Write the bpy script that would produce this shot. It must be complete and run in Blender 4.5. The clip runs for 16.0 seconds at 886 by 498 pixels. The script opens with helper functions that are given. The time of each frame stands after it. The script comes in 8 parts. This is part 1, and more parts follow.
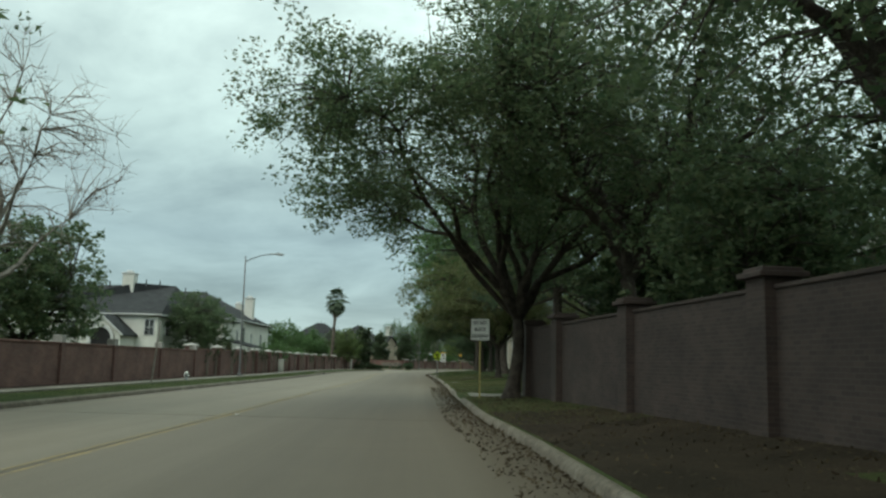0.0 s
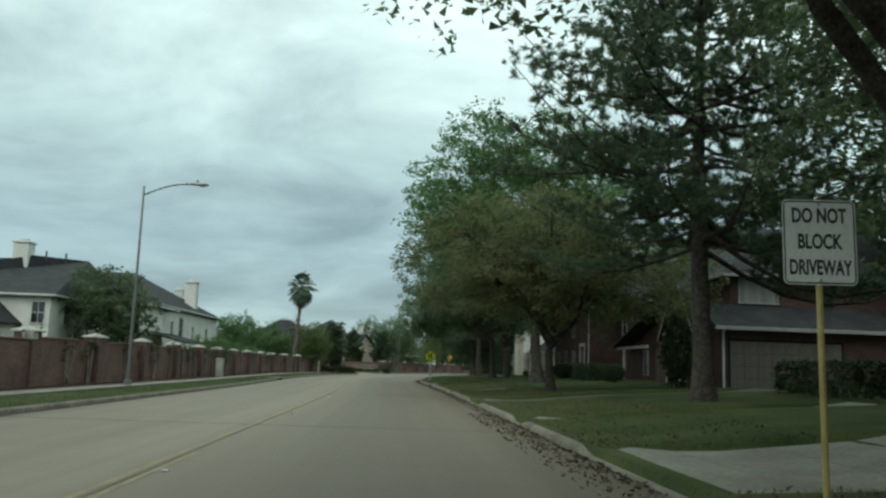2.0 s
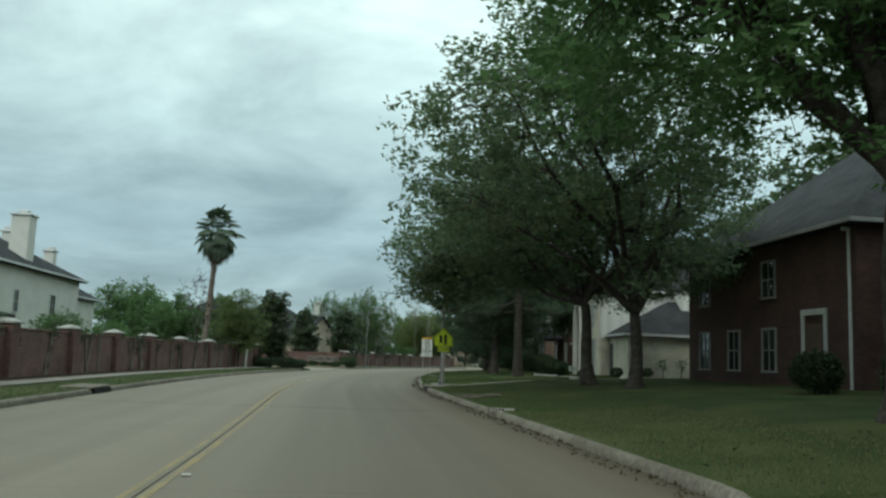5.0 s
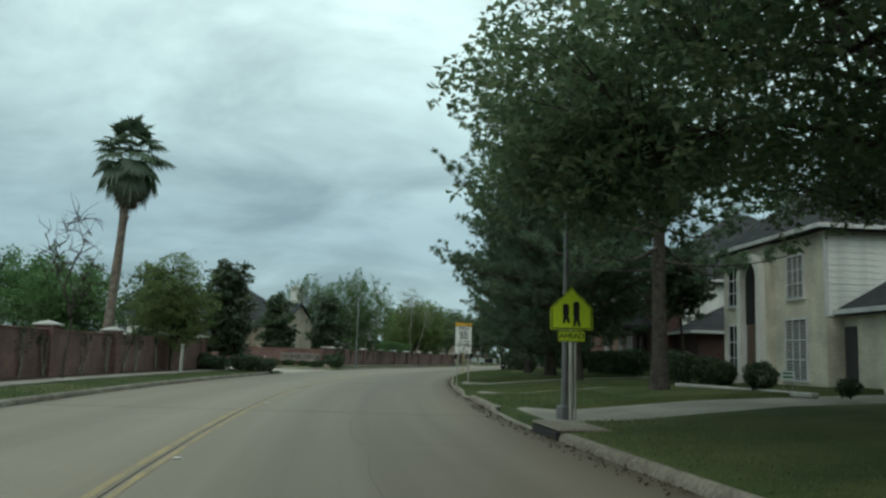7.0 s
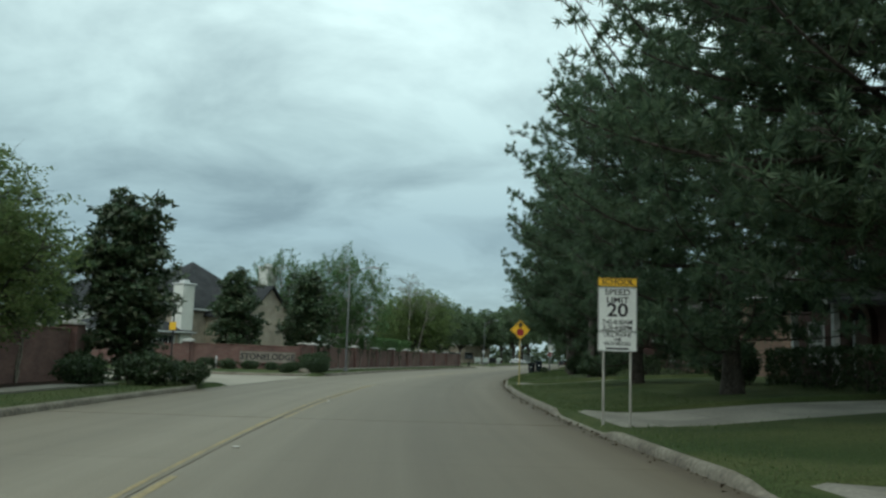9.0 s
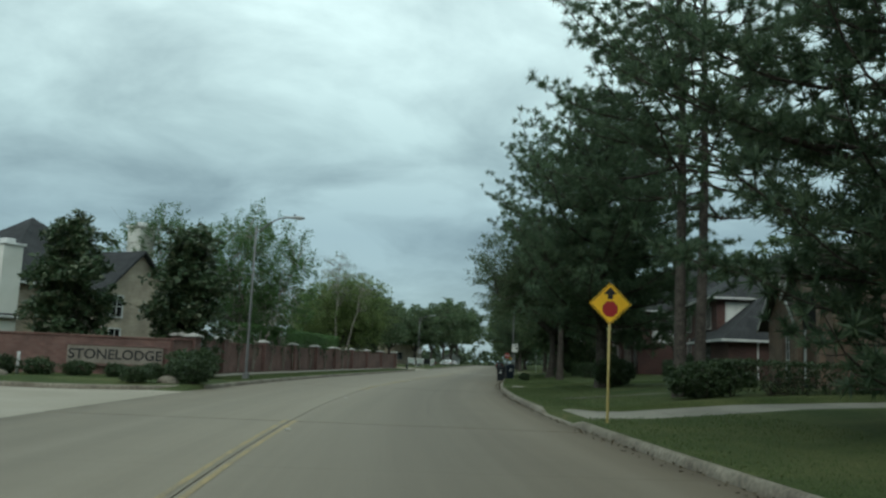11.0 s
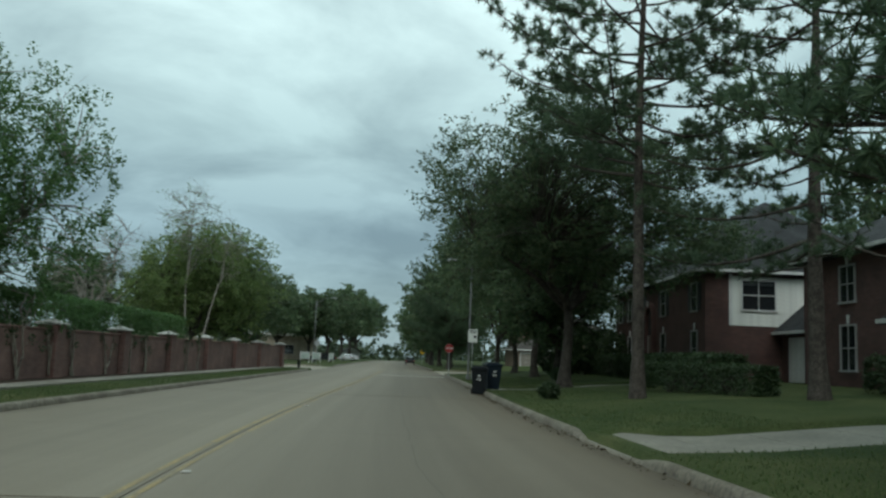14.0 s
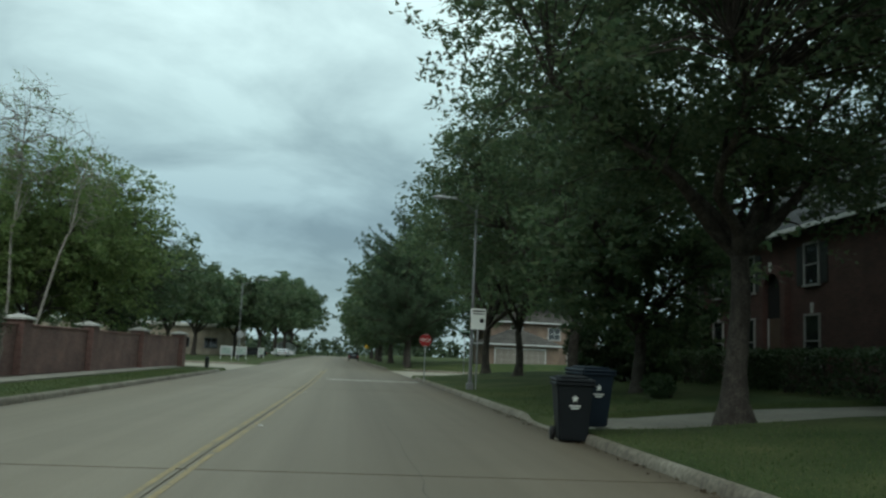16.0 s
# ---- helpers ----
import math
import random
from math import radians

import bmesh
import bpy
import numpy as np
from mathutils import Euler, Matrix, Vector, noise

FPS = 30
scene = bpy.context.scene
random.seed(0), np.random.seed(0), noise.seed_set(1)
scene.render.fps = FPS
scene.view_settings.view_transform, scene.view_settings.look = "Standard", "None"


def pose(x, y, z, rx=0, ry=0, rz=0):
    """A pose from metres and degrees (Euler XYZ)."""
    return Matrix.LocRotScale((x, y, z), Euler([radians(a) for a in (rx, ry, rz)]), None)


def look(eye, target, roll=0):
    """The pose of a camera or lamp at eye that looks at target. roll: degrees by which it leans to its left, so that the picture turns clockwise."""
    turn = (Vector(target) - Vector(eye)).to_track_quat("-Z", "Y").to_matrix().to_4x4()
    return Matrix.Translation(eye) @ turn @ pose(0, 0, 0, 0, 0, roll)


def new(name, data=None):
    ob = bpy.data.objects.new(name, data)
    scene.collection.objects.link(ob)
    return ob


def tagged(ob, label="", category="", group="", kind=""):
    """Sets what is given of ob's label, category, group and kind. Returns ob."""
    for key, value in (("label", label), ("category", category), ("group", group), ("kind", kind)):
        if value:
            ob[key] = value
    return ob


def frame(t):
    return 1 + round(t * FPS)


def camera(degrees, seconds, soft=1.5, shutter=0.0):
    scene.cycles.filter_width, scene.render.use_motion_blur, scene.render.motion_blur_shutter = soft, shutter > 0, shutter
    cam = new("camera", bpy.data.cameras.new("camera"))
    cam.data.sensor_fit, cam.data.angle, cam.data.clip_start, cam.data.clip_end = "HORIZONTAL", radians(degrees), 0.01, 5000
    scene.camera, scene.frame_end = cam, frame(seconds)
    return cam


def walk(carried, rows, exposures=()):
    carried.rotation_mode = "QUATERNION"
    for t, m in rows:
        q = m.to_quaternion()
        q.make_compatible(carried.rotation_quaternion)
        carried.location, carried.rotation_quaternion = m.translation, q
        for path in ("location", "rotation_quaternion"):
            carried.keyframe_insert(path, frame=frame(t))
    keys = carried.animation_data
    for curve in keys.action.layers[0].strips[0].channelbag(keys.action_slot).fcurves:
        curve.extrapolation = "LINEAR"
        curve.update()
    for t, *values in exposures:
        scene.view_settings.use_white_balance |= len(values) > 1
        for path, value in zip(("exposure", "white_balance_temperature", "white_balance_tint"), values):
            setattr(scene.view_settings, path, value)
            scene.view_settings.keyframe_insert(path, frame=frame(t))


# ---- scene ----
cam = camera(55.3, 16.0, soft=2.5)
PATH = [
    (0, (-0.103, 1.967, 1.34), (-0.101, 3.949, 1.609), 1.4),
    (0.5, (-0.77, 7.37, 1.34), (-0.758, 9.352, 1.604), 1.2),
    (1, (-1.348, 13.046, 1.34), (-1.322, 15.028, 1.605), 1.2),
    (1.5, (-1.957, 18.89, 1.34), (-1.91, 20.871, 1.612), 1.7),
    (2, (-2.333, 24.551, 1.34), (-2.262, 26.53, 1.617), 2.0),
    (2.5, (-2.67, 30.683, 1.34), (-2.575, 32.661, 1.617), 1.9),
    (3, (-3.001, 36.784, 1.34), (-2.882, 38.761, 1.616), 1.6),
    (3.5, (-3.302, 43.574, 1.34), (-3.163, 45.551, 1.609), 2.0),
    (3.7, (-3.39, 45.965, 1.34), (-3.246, 47.943, 1.604), 2.1),
    (5.8, (-4.392, 71.621, 1.34), (-4.203, 73.595, 1.6), 1.9),
    (6, (-4.528, 73.862, 1.34), (-4.332, 75.835, 1.599), 1.8),
    (6.5, (-4.684, 79.481, 1.34), (-4.481, 81.455, 1.595), 1.8),
    (7, (-4.874, 85.061, 1.34), (-4.661, 87.033, 1.595), 1.9),
    (7.5, (-5.083, 90.937, 1.34), (-4.857, 92.908, 1.59), 1.8),
    (8, (-5.045, 96.566, 1.34), (-4.813, 98.536, 1.59), 1.9),
    (8.5, (-5.076, 102.379, 1.34), (-4.835, 104.349, 1.59), 1.6),
    (9, (-5.057, 108.106, 1.34), (-4.807, 110.074, 1.594), 1.8),
    (9.2, (-5.0, 110.534, 1.34), (-4.745, 112.501, 1.596), 2.1),
    (11.3, (-3.665, 132.479, 1.34), (-3.194, 134.405, 1.602), 2.3),
    (11.5, (-3.341, 134.603, 1.34), (-2.848, 136.524, 1.603), 2.2),
    (12, (-2.53, 139.732, 1.34), (-1.993, 141.64, 1.603), 2.1),
    (12.5, (-1.661, 144.805, 1.34), (-1.086, 146.702, 1.603), 2.2),
    (13, (-0.587, 149.508, 1.34), (0.018, 151.396, 1.606), 2.3),
    (13.5, (0.396, 154.52, 1.34), (1.037, 156.395, 1.605), 2.2),
    (14, (1.55, 159.527, 1.34), (2.224, 161.392, 1.598), 2.4),
    (14.5, (2.87, 164.476, 1.34), (3.573, 166.331, 1.596), 2.5),
    (15, (4.028, 169.039, 1.34), (4.764, 170.881, 1.596), 2.5),
    (15.5, (5.316, 173.874, 1.34), (6.088, 175.701, 1.595), 2.5),
    (16, (6.614, 178.642, 1.34), (7.423, 180.453, 1.593), 2.5),
]
walk(cam, [(t, look(eye, target, roll)) for t, eye, target, roll in PATH],
     exposures=[(0.0, 0.27, 6850, 10), (1.5, 0.32, 6720, 10), (2.0, 0.26, 6650, 10), (2.5, 0.06, 6560, 10), (3.0, 0.14, 6560, 10), (3.5, 0.2, 6560, 10), (6.0, 0.22, 6490, 10), (7.0, 0.13, 6460, 10), (9.0, 0.09, 6420, 10), (11.5, 0.02, 6400, 10), (13.5, -0.02, 6350, 10), (16.0, 0.03, 6350, 9)])

# ---- the place's plan: a gently curving street, x right, y along it, z up ----
CENTRE = [(-3.1, -36), (-4.3, -12), (-4.8, 0), (-5.04, 18), (-5.28, 36), (-5.4, 54), (-5.58, 69.6), (-6.0, 82.8), (-6.48, 94.8),
          (-6.6, 105.6), (-6.24, 116.4), (-5.28, 127.2), (-4.02, 138), (-1.5, 152.4), (1.86, 166.8), (5.76, 180), (9.72, 192),
          (13.56, 204), (18.12, 218.4), (25.56, 242.4), (45.6, 308.4), (96.0, 470.4)]
_yy = np.arange(-36, 470, 1.0)
_xx = np.interp(_yy, [c[1] for c in CENTRE], [c[0] for c in CENTRE])
for _ in range(3):
    _xx = np.convolve(np.pad(_xx, 6, mode="edge"), np.ones(13) / 13, "valid")
HALF = 5.54          # from the centre to the face of each kerb


def cx(s):
    return float(np.interp(s, _yy, _xx))


def heading(s):
    """Degrees of the street's direction at s, counted from the x axis."""
    return math.degrees(math.atan2(2.0, cx(s + 1) - cx(s - 1)))


def wider(s):
    """How far the right-hand kerb stands off its usual line at s."""
    return float(np.interp(s, [0, 16, 23, 37, 46, 58, 75, 93, 103, 110, 133, 150, 160, 185, 230], [1.3, 0.9, 0.52, 0.3, 0.2, 0.06, -0.12, -0.3, -0.3, -0.08, -0.06, -0.18, -0.27, -0.32, -0.22]))


def at(s, d):
    """The place d metres to the right of the centre line at s."""
    a = math.radians(heading(s))
    if d > 0:
        d += wider(s) * min(1.0, d / HALF)
    return cx(s) + d * math.sin(a), s - d * math.cos(a)


def sd(x, y):
    """The inverse of at()."""
    i = int(np.argmin((_xx - x) ** 2 + (_yy - y) ** 2))
    i = min(max(i, 1), len(_xx) - 2)
    t = np.array([_xx[i + 1] - _xx[i - 1], 2.0])
    t /= np.linalg.norm(t)
    o = np.array([x - _xx[i], y - _yy[i]])
    s, d = _yy[i] + float(o @ t) * t[1], float(o @ np.array([t[1], -t[0]]))
    if d > 0:
        k = HALF + wider(s)
        d = d - wider(s) if d > k else d * HALF / k
    return s, d


def rise(d):
    """Height of the ground d metres to the right of the centre line."""
    if d > HALF:
        return float(np.interp(d - HALF, [0, 2, 5.4, 11, 17, 30, 45, 60], [.15, .24, .58, .9, 1.05, 1.15, .9, -.4]))
    if d < -HALF:
        return float(np.interp(-d - HALF, [0, 2, 30, 60], [.15, .18, .18, -.4]))
    return 0.0


def gz(x, y):
    return rise(sd(x, y)[1])


# ---- light ----
world = bpy.data.worlds.new("overcast_sky")
scene.world = world
world.use_nodes = True
wt = world.node_tree
wt.nodes.clear()


def wn(kind, **values):
    n = wt.nodes.new(kind)
    for k, v in values.items():
        n.inputs[k].default_value = v
    return n


wcoord = wn("ShaderNodeTexCoord")
wsep = wn("ShaderNodeSeparateXYZ")
wt.links.new(wcoord.outputs["Generated"], wsep.inputs[0])
wz = wn("ShaderNodeMath")
wz.operation = "MAXIMUM"
wz.inputs[1].default_value = 0.0
wt.links.new(wsep.outputs["Z"], wz.inputs[0])
wza = wn("ShaderNodeMath")
wza.operation = "ADD"
wza.inputs[1].default_value = 0.34
wt.links.new(wz.outputs[0], wza.inputs[0])
wcomb = wn("ShaderNodeCombineXYZ")
for i in range(3):
    wt.links.new(wza.outputs[0], wcomb.inputs[i])
wdiv = wn("ShaderNodeVectorMath")
wdiv.operation = "DIVIDE"
wt.links.new(wcoord.outputs["Generated"], wdiv.inputs[0])
wt.links.new(wcomb.outputs[0], wdiv.inputs[1])
wmap = wn("ShaderNodeMapping")
wmap.inputs["Scale"].default_value = (1.0, 1.25, 1.0)
wmap.inputs["Location"].default_value = (0.35, 1.1, 0.2)
wt.links.new(wdiv.outputs[0], wmap.inputs[0])
wnoise = wn("ShaderNodeTexNoise", Scale=2.3, Detail=8.0, Roughness=0.56, Distortion=0.35)
wt.links.new(wmap.outputs[0], wnoise.inputs["Vector"])
wcloud = wn("ShaderNodeValToRGB")
wcloud.color_ramp.elements[0].position, wcloud.color_ramp.elements[0].color = 0.33, (0.64, 0.665, 0.685, 1)
wcloud.color_ramp.elements[1].position, wcloud.color_ramp.elements[1].color = 0.63, (1.13, 1.13, 1.125, 1)
wt.links.new(wnoise.outputs["Fac"], wcloud.inputs[0])
whigh = wn("ShaderNodeValToRGB")
r = whigh.color_ramp
r.elements[0].position, r.elements[0].color = 0.0, (0.32, 0.45, 0.47, 1)
r.elements[1].position, r.elements[1].color = 1.0, (0.88, 1.10, 1.06, 1)
for pos, col in ((0.06, (0.29, 0.42, 0.445, 1)), (0.14, (0.29, 0.42, 0.45, 1)), (0.25, (0.46, 0.63, 0.625, 1)), (0.40, (0.72, 0.93, 0.90, 1))):
    e = r.elements.new(pos)
    e.color = col
wt.links.new(wz.outputs[0], whigh.inputs[0])
wmul = wn("ShaderNodeMixRGB")
wmul.blend_type = "MULTIPLY"
wmul.inputs[0].default_value = 1.0
wt.links.new(whigh.outputs[0], wmul.inputs[1])
wt.links.new(wcloud.outputs[0], wmul.inputs[2])
wsky = wn("ShaderNodeTexSky")
wsky.sky_type = "NISHITA"
wsky.sun_disc = False
wsky.sun_elevation, wsky.sun_rotation = radians(47), radians(211)
wskys = wn("ShaderNodeMixRGB")
wskys.blend_type = "MIX"
wskys.inputs[0].default_value = 0.012
wt.links.new(wmul.outputs[0], wskys.inputs[1])
wt.links.new(wsky.outputs[0], wskys.inputs[2])
wbg = wn("ShaderNodeBackground", Strength=1.0)
wt.links.new(wskys.outputs[0], wbg.inputs[0])
wt.links.new(wbg.outputs[0], wn("ShaderNodeOutputWorld").inputs[0])

sun = new("sun", bpy.data.lights.new("sun", "SUN"))
sun.data.energy, sun.data.angle, sun.data.color = 0.95, radians(45), (1.0, 0.97, 0.92)
sun.matrix_world = look((0, 0, 50), (24, 40, 0))


# ---- materials ----
def nodes_of(name):
    m = bpy.data.materials.new(name)
    m.use_nodes = True
    return m, m.node_tree, m.node_tree.nodes["Principled BSDF"]


def surface(name, a, b, rough=0.8, scale=3.0, fine=40.0, bump=0.3, metal=0.0, space="Object", third=None, dist=0.02, spec=0.4, stain=0.35):
    """Two tones mixed by broad noise, fine grain over them, and fine relief."""
    m, t, p = nodes_of(name)
    co = t.nodes.new("ShaderNodeTexCoord")
    if space == "World":
        ge = t.nodes.new("ShaderNodeNewGeometry")
        vec = ge.outputs["Position"]
    else:
        vec = co.outputs[space]
    n1 = t.nodes.new("ShaderNodeTexNoise")
    n1.inputs["Scale"].default_value, n1.inputs["Detail"].default_value = scale, 5
    n1.inputs["Distortion"].default_value = 0.4
    n2 = t.nodes.new("ShaderNodeTexNoise")
    n2.inputs["Scale"].default_value, n2.inputs["Detail"].default_value = fine, 3
    t.links.new(vec, n1.inputs["Vector"])
    t.links.new(vec, n2.inputs["Vector"])
    ramp = t.nodes.new("ShaderNodeValToRGB")
    ramp.color_ramp.elements[0].position, ramp.color_ramp.elements[1].position = 0.35, 0.66
    ramp.color_ramp.elements[0].color, ramp.color_ramp.elements[1].color = (*a, 1), (*b, 1)
    if third:
        e = ramp.color_ramp.elements.new(0.8)
        e.color = (*third, 1)
    t.links.new(n1.outputs["Fac"], ramp.inputs[0])
    r2 = t.nodes.new("ShaderNodeValToRGB")
    r2.color_ramp.elements[0].position, r2.color_ramp.elements[1].position = 0.3, 0.7
    lo = 1 - stain
    r2.color_ramp.elements[0].color, r2.color_ramp.elements[1].color = (lo, lo, lo, 1), (1.05, 1.05, 1.05, 1)
    t.links.new(n2.outputs["Fac"], r2.inputs[0])
    mix = t.nodes.new("ShaderNodeMixRGB")
    mix.blend_type = "MULTIPLY"
    mix.inputs[0].default_value = 1.0
    t.links.new(ramp.outputs[0], mix.inputs[1])
    t.links.new(r2.outputs[0], mix.inputs[2])
    t.links.new(mix.outputs[0], p.inputs["Base Color"])
    p.inputs["Roughness"].default_value, p.inputs["Metallic"].default_value = rough, metal
    p.inputs["Specular IOR Level"].default_value = spec
    if bump:
        bp = t.nodes.new("ShaderNodeBump")
        bp.inputs["Strength"].default_value, bp.inputs["Distance"].default_value = bump, dist
        t.links.new(n2.outputs["Fac"], bp.inputs["Height"])
        t.links.new(bp.outputs[0], p.inputs["Normal"])
    return m


def brickwork(name, a, b, mortar, rough=0.85):
    """Running bond: courses of 75 mm, bricks of 210 mm, on upright faces."""
    m, t, p = nodes_of(name)
    co = t.nodes.new("ShaderNodeTexCoord")
    sep = t.nodes.new("ShaderNodeSeparateXYZ")
    t.links.new(co.outputs["Object"], sep.inputs[0])
    add = t.nodes.new("ShaderNodeMath")
    t.links.new(sep.outputs["X"], add.inputs[0])
    t.links.new(sep.outputs["Y"], add.inputs[1])
    comb = t.nodes.new("ShaderNodeCombineXYZ")
    t.links.new(add.outputs[0], comb.inputs[0])
    t.links.new(sep.outputs["Z"], comb.inputs[1])
    bt = t.nodes.new("ShaderNodeTexBrick")
    bt.inputs["Scale"].default_value = 1.0
    bt.inputs["Brick Width"].default_value, bt.inputs["Row Height"].default_value = 0.21, 0.075
    bt.inputs["Mortar Size"].default_value, bt.inputs["Mortar Smooth"].default_value = 0.006, 0.2
    bt.inputs["Color1"].default_value, bt.inputs["Color2"].default_value = (*a, 1), (*b, 1)
    bt.inputs["Mortar"].default_value = (*mortar, 1)
    t.links.new(comb.outputs[0], bt.inputs["Vector"])
    n1 = t.nodes.new("ShaderNodeTexNoise")
    n1.inputs["Scale"].default_value, n1.inputs["Detail"].default_value = 0.9, 6
    t.links.new(co.outputs["Object"], n1.inputs["Vector"])
    ramp = t.nodes.new("ShaderNodeValToRGB")
    ramp.color_ramp.elements[0].position, ramp.color_ramp.elements[1].position = 0.3, 0.7
    ramp.color_ramp.elements[0].color, ramp.color_ramp.elements[1].color = (0.62, 0.6, 0.6, 1), (1.12, 1.1, 1.08, 1)
    t.links.new(n1.outputs["Fac"], ramp.inputs[0])
    mix = t.nodes.new("ShaderNodeMixRGB")
    mix.blend_type = "MULTIPLY"
    mix.inputs[0].default_value = 1.0
    t.links.new(bt.outputs["Color"], mix.inputs[1])
    t.links.new(ramp.outputs[0], mix.inputs[2])
    t.links.new(mix.outputs[0], p.inputs["Base Color"])
    p.inputs["Roughness"].default_value = rough
    bp = t.nodes.new("ShaderNodeBump")
    bp.invert = True
    bp.inputs["Strength"].default_value, bp.inputs["Distance"].default_value = 0.6, 0.01
    t.links.new(bt.outputs["Fac"], bp.inputs["Height"])
    t.links.new(bp.outputs[0], p.inputs["Normal"])
    return m


def leafy(name, cols, rough=0.55, through_light=0.3):
    """Leaves: each takes its own tone, and lets some light through."""
    m, t, p = nodes_of(name)
    ge = t.nodes.new("ShaderNodeNewGeometry")
    ramp = t.nodes.new("ShaderNodeValToRGB")
    ramp.color_ramp.elements[0].color = (*cols[0], 1)
    ramp.color_ramp.elements[1].color = (*cols[-1], 1)
    for i, c in enumerate(cols[1:-1], 1):
        e = ramp.color_ramp.elements.new(i / (len(cols) - 1))
        e.color = (*c, 1)
    t.links.new(ge.outputs["Random Per Island"], ramp.inputs[0])
    oi = t.nodes.new("ShaderNodeObjectInfo")
    hs = t.nodes.new("ShaderNodeHueSaturation")
    mr = t.nodes.new("ShaderNodeMapRange")
    mr.inputs["To Min"].default_value, mr.inputs["To Max"].default_value = 0.82, 1.2
    t.links.new(oi.outputs["Random"], mr.inputs["Value"])
    t.links.new(mr.outputs[0], hs.inputs["Value"])
    t.links.new(ramp.outputs[0], hs.inputs["Color"])
    t.links.new(hs.outputs[0], p.inputs["Base Color"])
    p.inputs["Roughness"].default_value = rough
    p.inputs["Specular IOR Level"].default_value = 0.3
    tr = t.nodes.new("ShaderNodeBsdfTranslucent")
    t.links.new(hs.outputs[0], tr.inputs["Color"])
    mx = t.nodes.new("ShaderNodeMixShader")
    mx.inputs[0].default_value = through_light
    t.links.new(p.outputs[0], mx.inputs[1])
    t.links.new(tr.outputs[0], mx.inputs[2])
    t.links.new(mx.outputs[0], t.nodes["Material Output"].inputs[0])
    return m


def plain(name, c, rough=0.5, metal=0.0, spec=0.5, var=0.12):
    return surface(name, tuple(v * (1 - var) for v in c), tuple(min(1, v * (1 + var)) for v in c), rough, 2.5, 30.0, 0.08, metal, spec=spec, stain=0.12)


def glassy(name):
    m, t, p = nodes_of(name)
    p.inputs["Base Color"].default_value = (0.015, 0.018, 0.02, 1)
    p.inputs["Roughness"].default_value = 0.04
    p.inputs["Specular IOR Level"].default_value = 0.9
    n = t.nodes.new("ShaderNodeTexNoise")
    n.inputs["Scale"].default_value = 0.8
    b = t.nodes.new("ShaderNodeBump")
    b.inputs["Strength"].default_value, b.inputs["Distance"].default_value = 0.05, 0.05
    t.links.new(n.outputs["Fac"], b.inputs["Height"])
    t.links.new(b.outputs[0], p.inputs["Normal"])
    return m


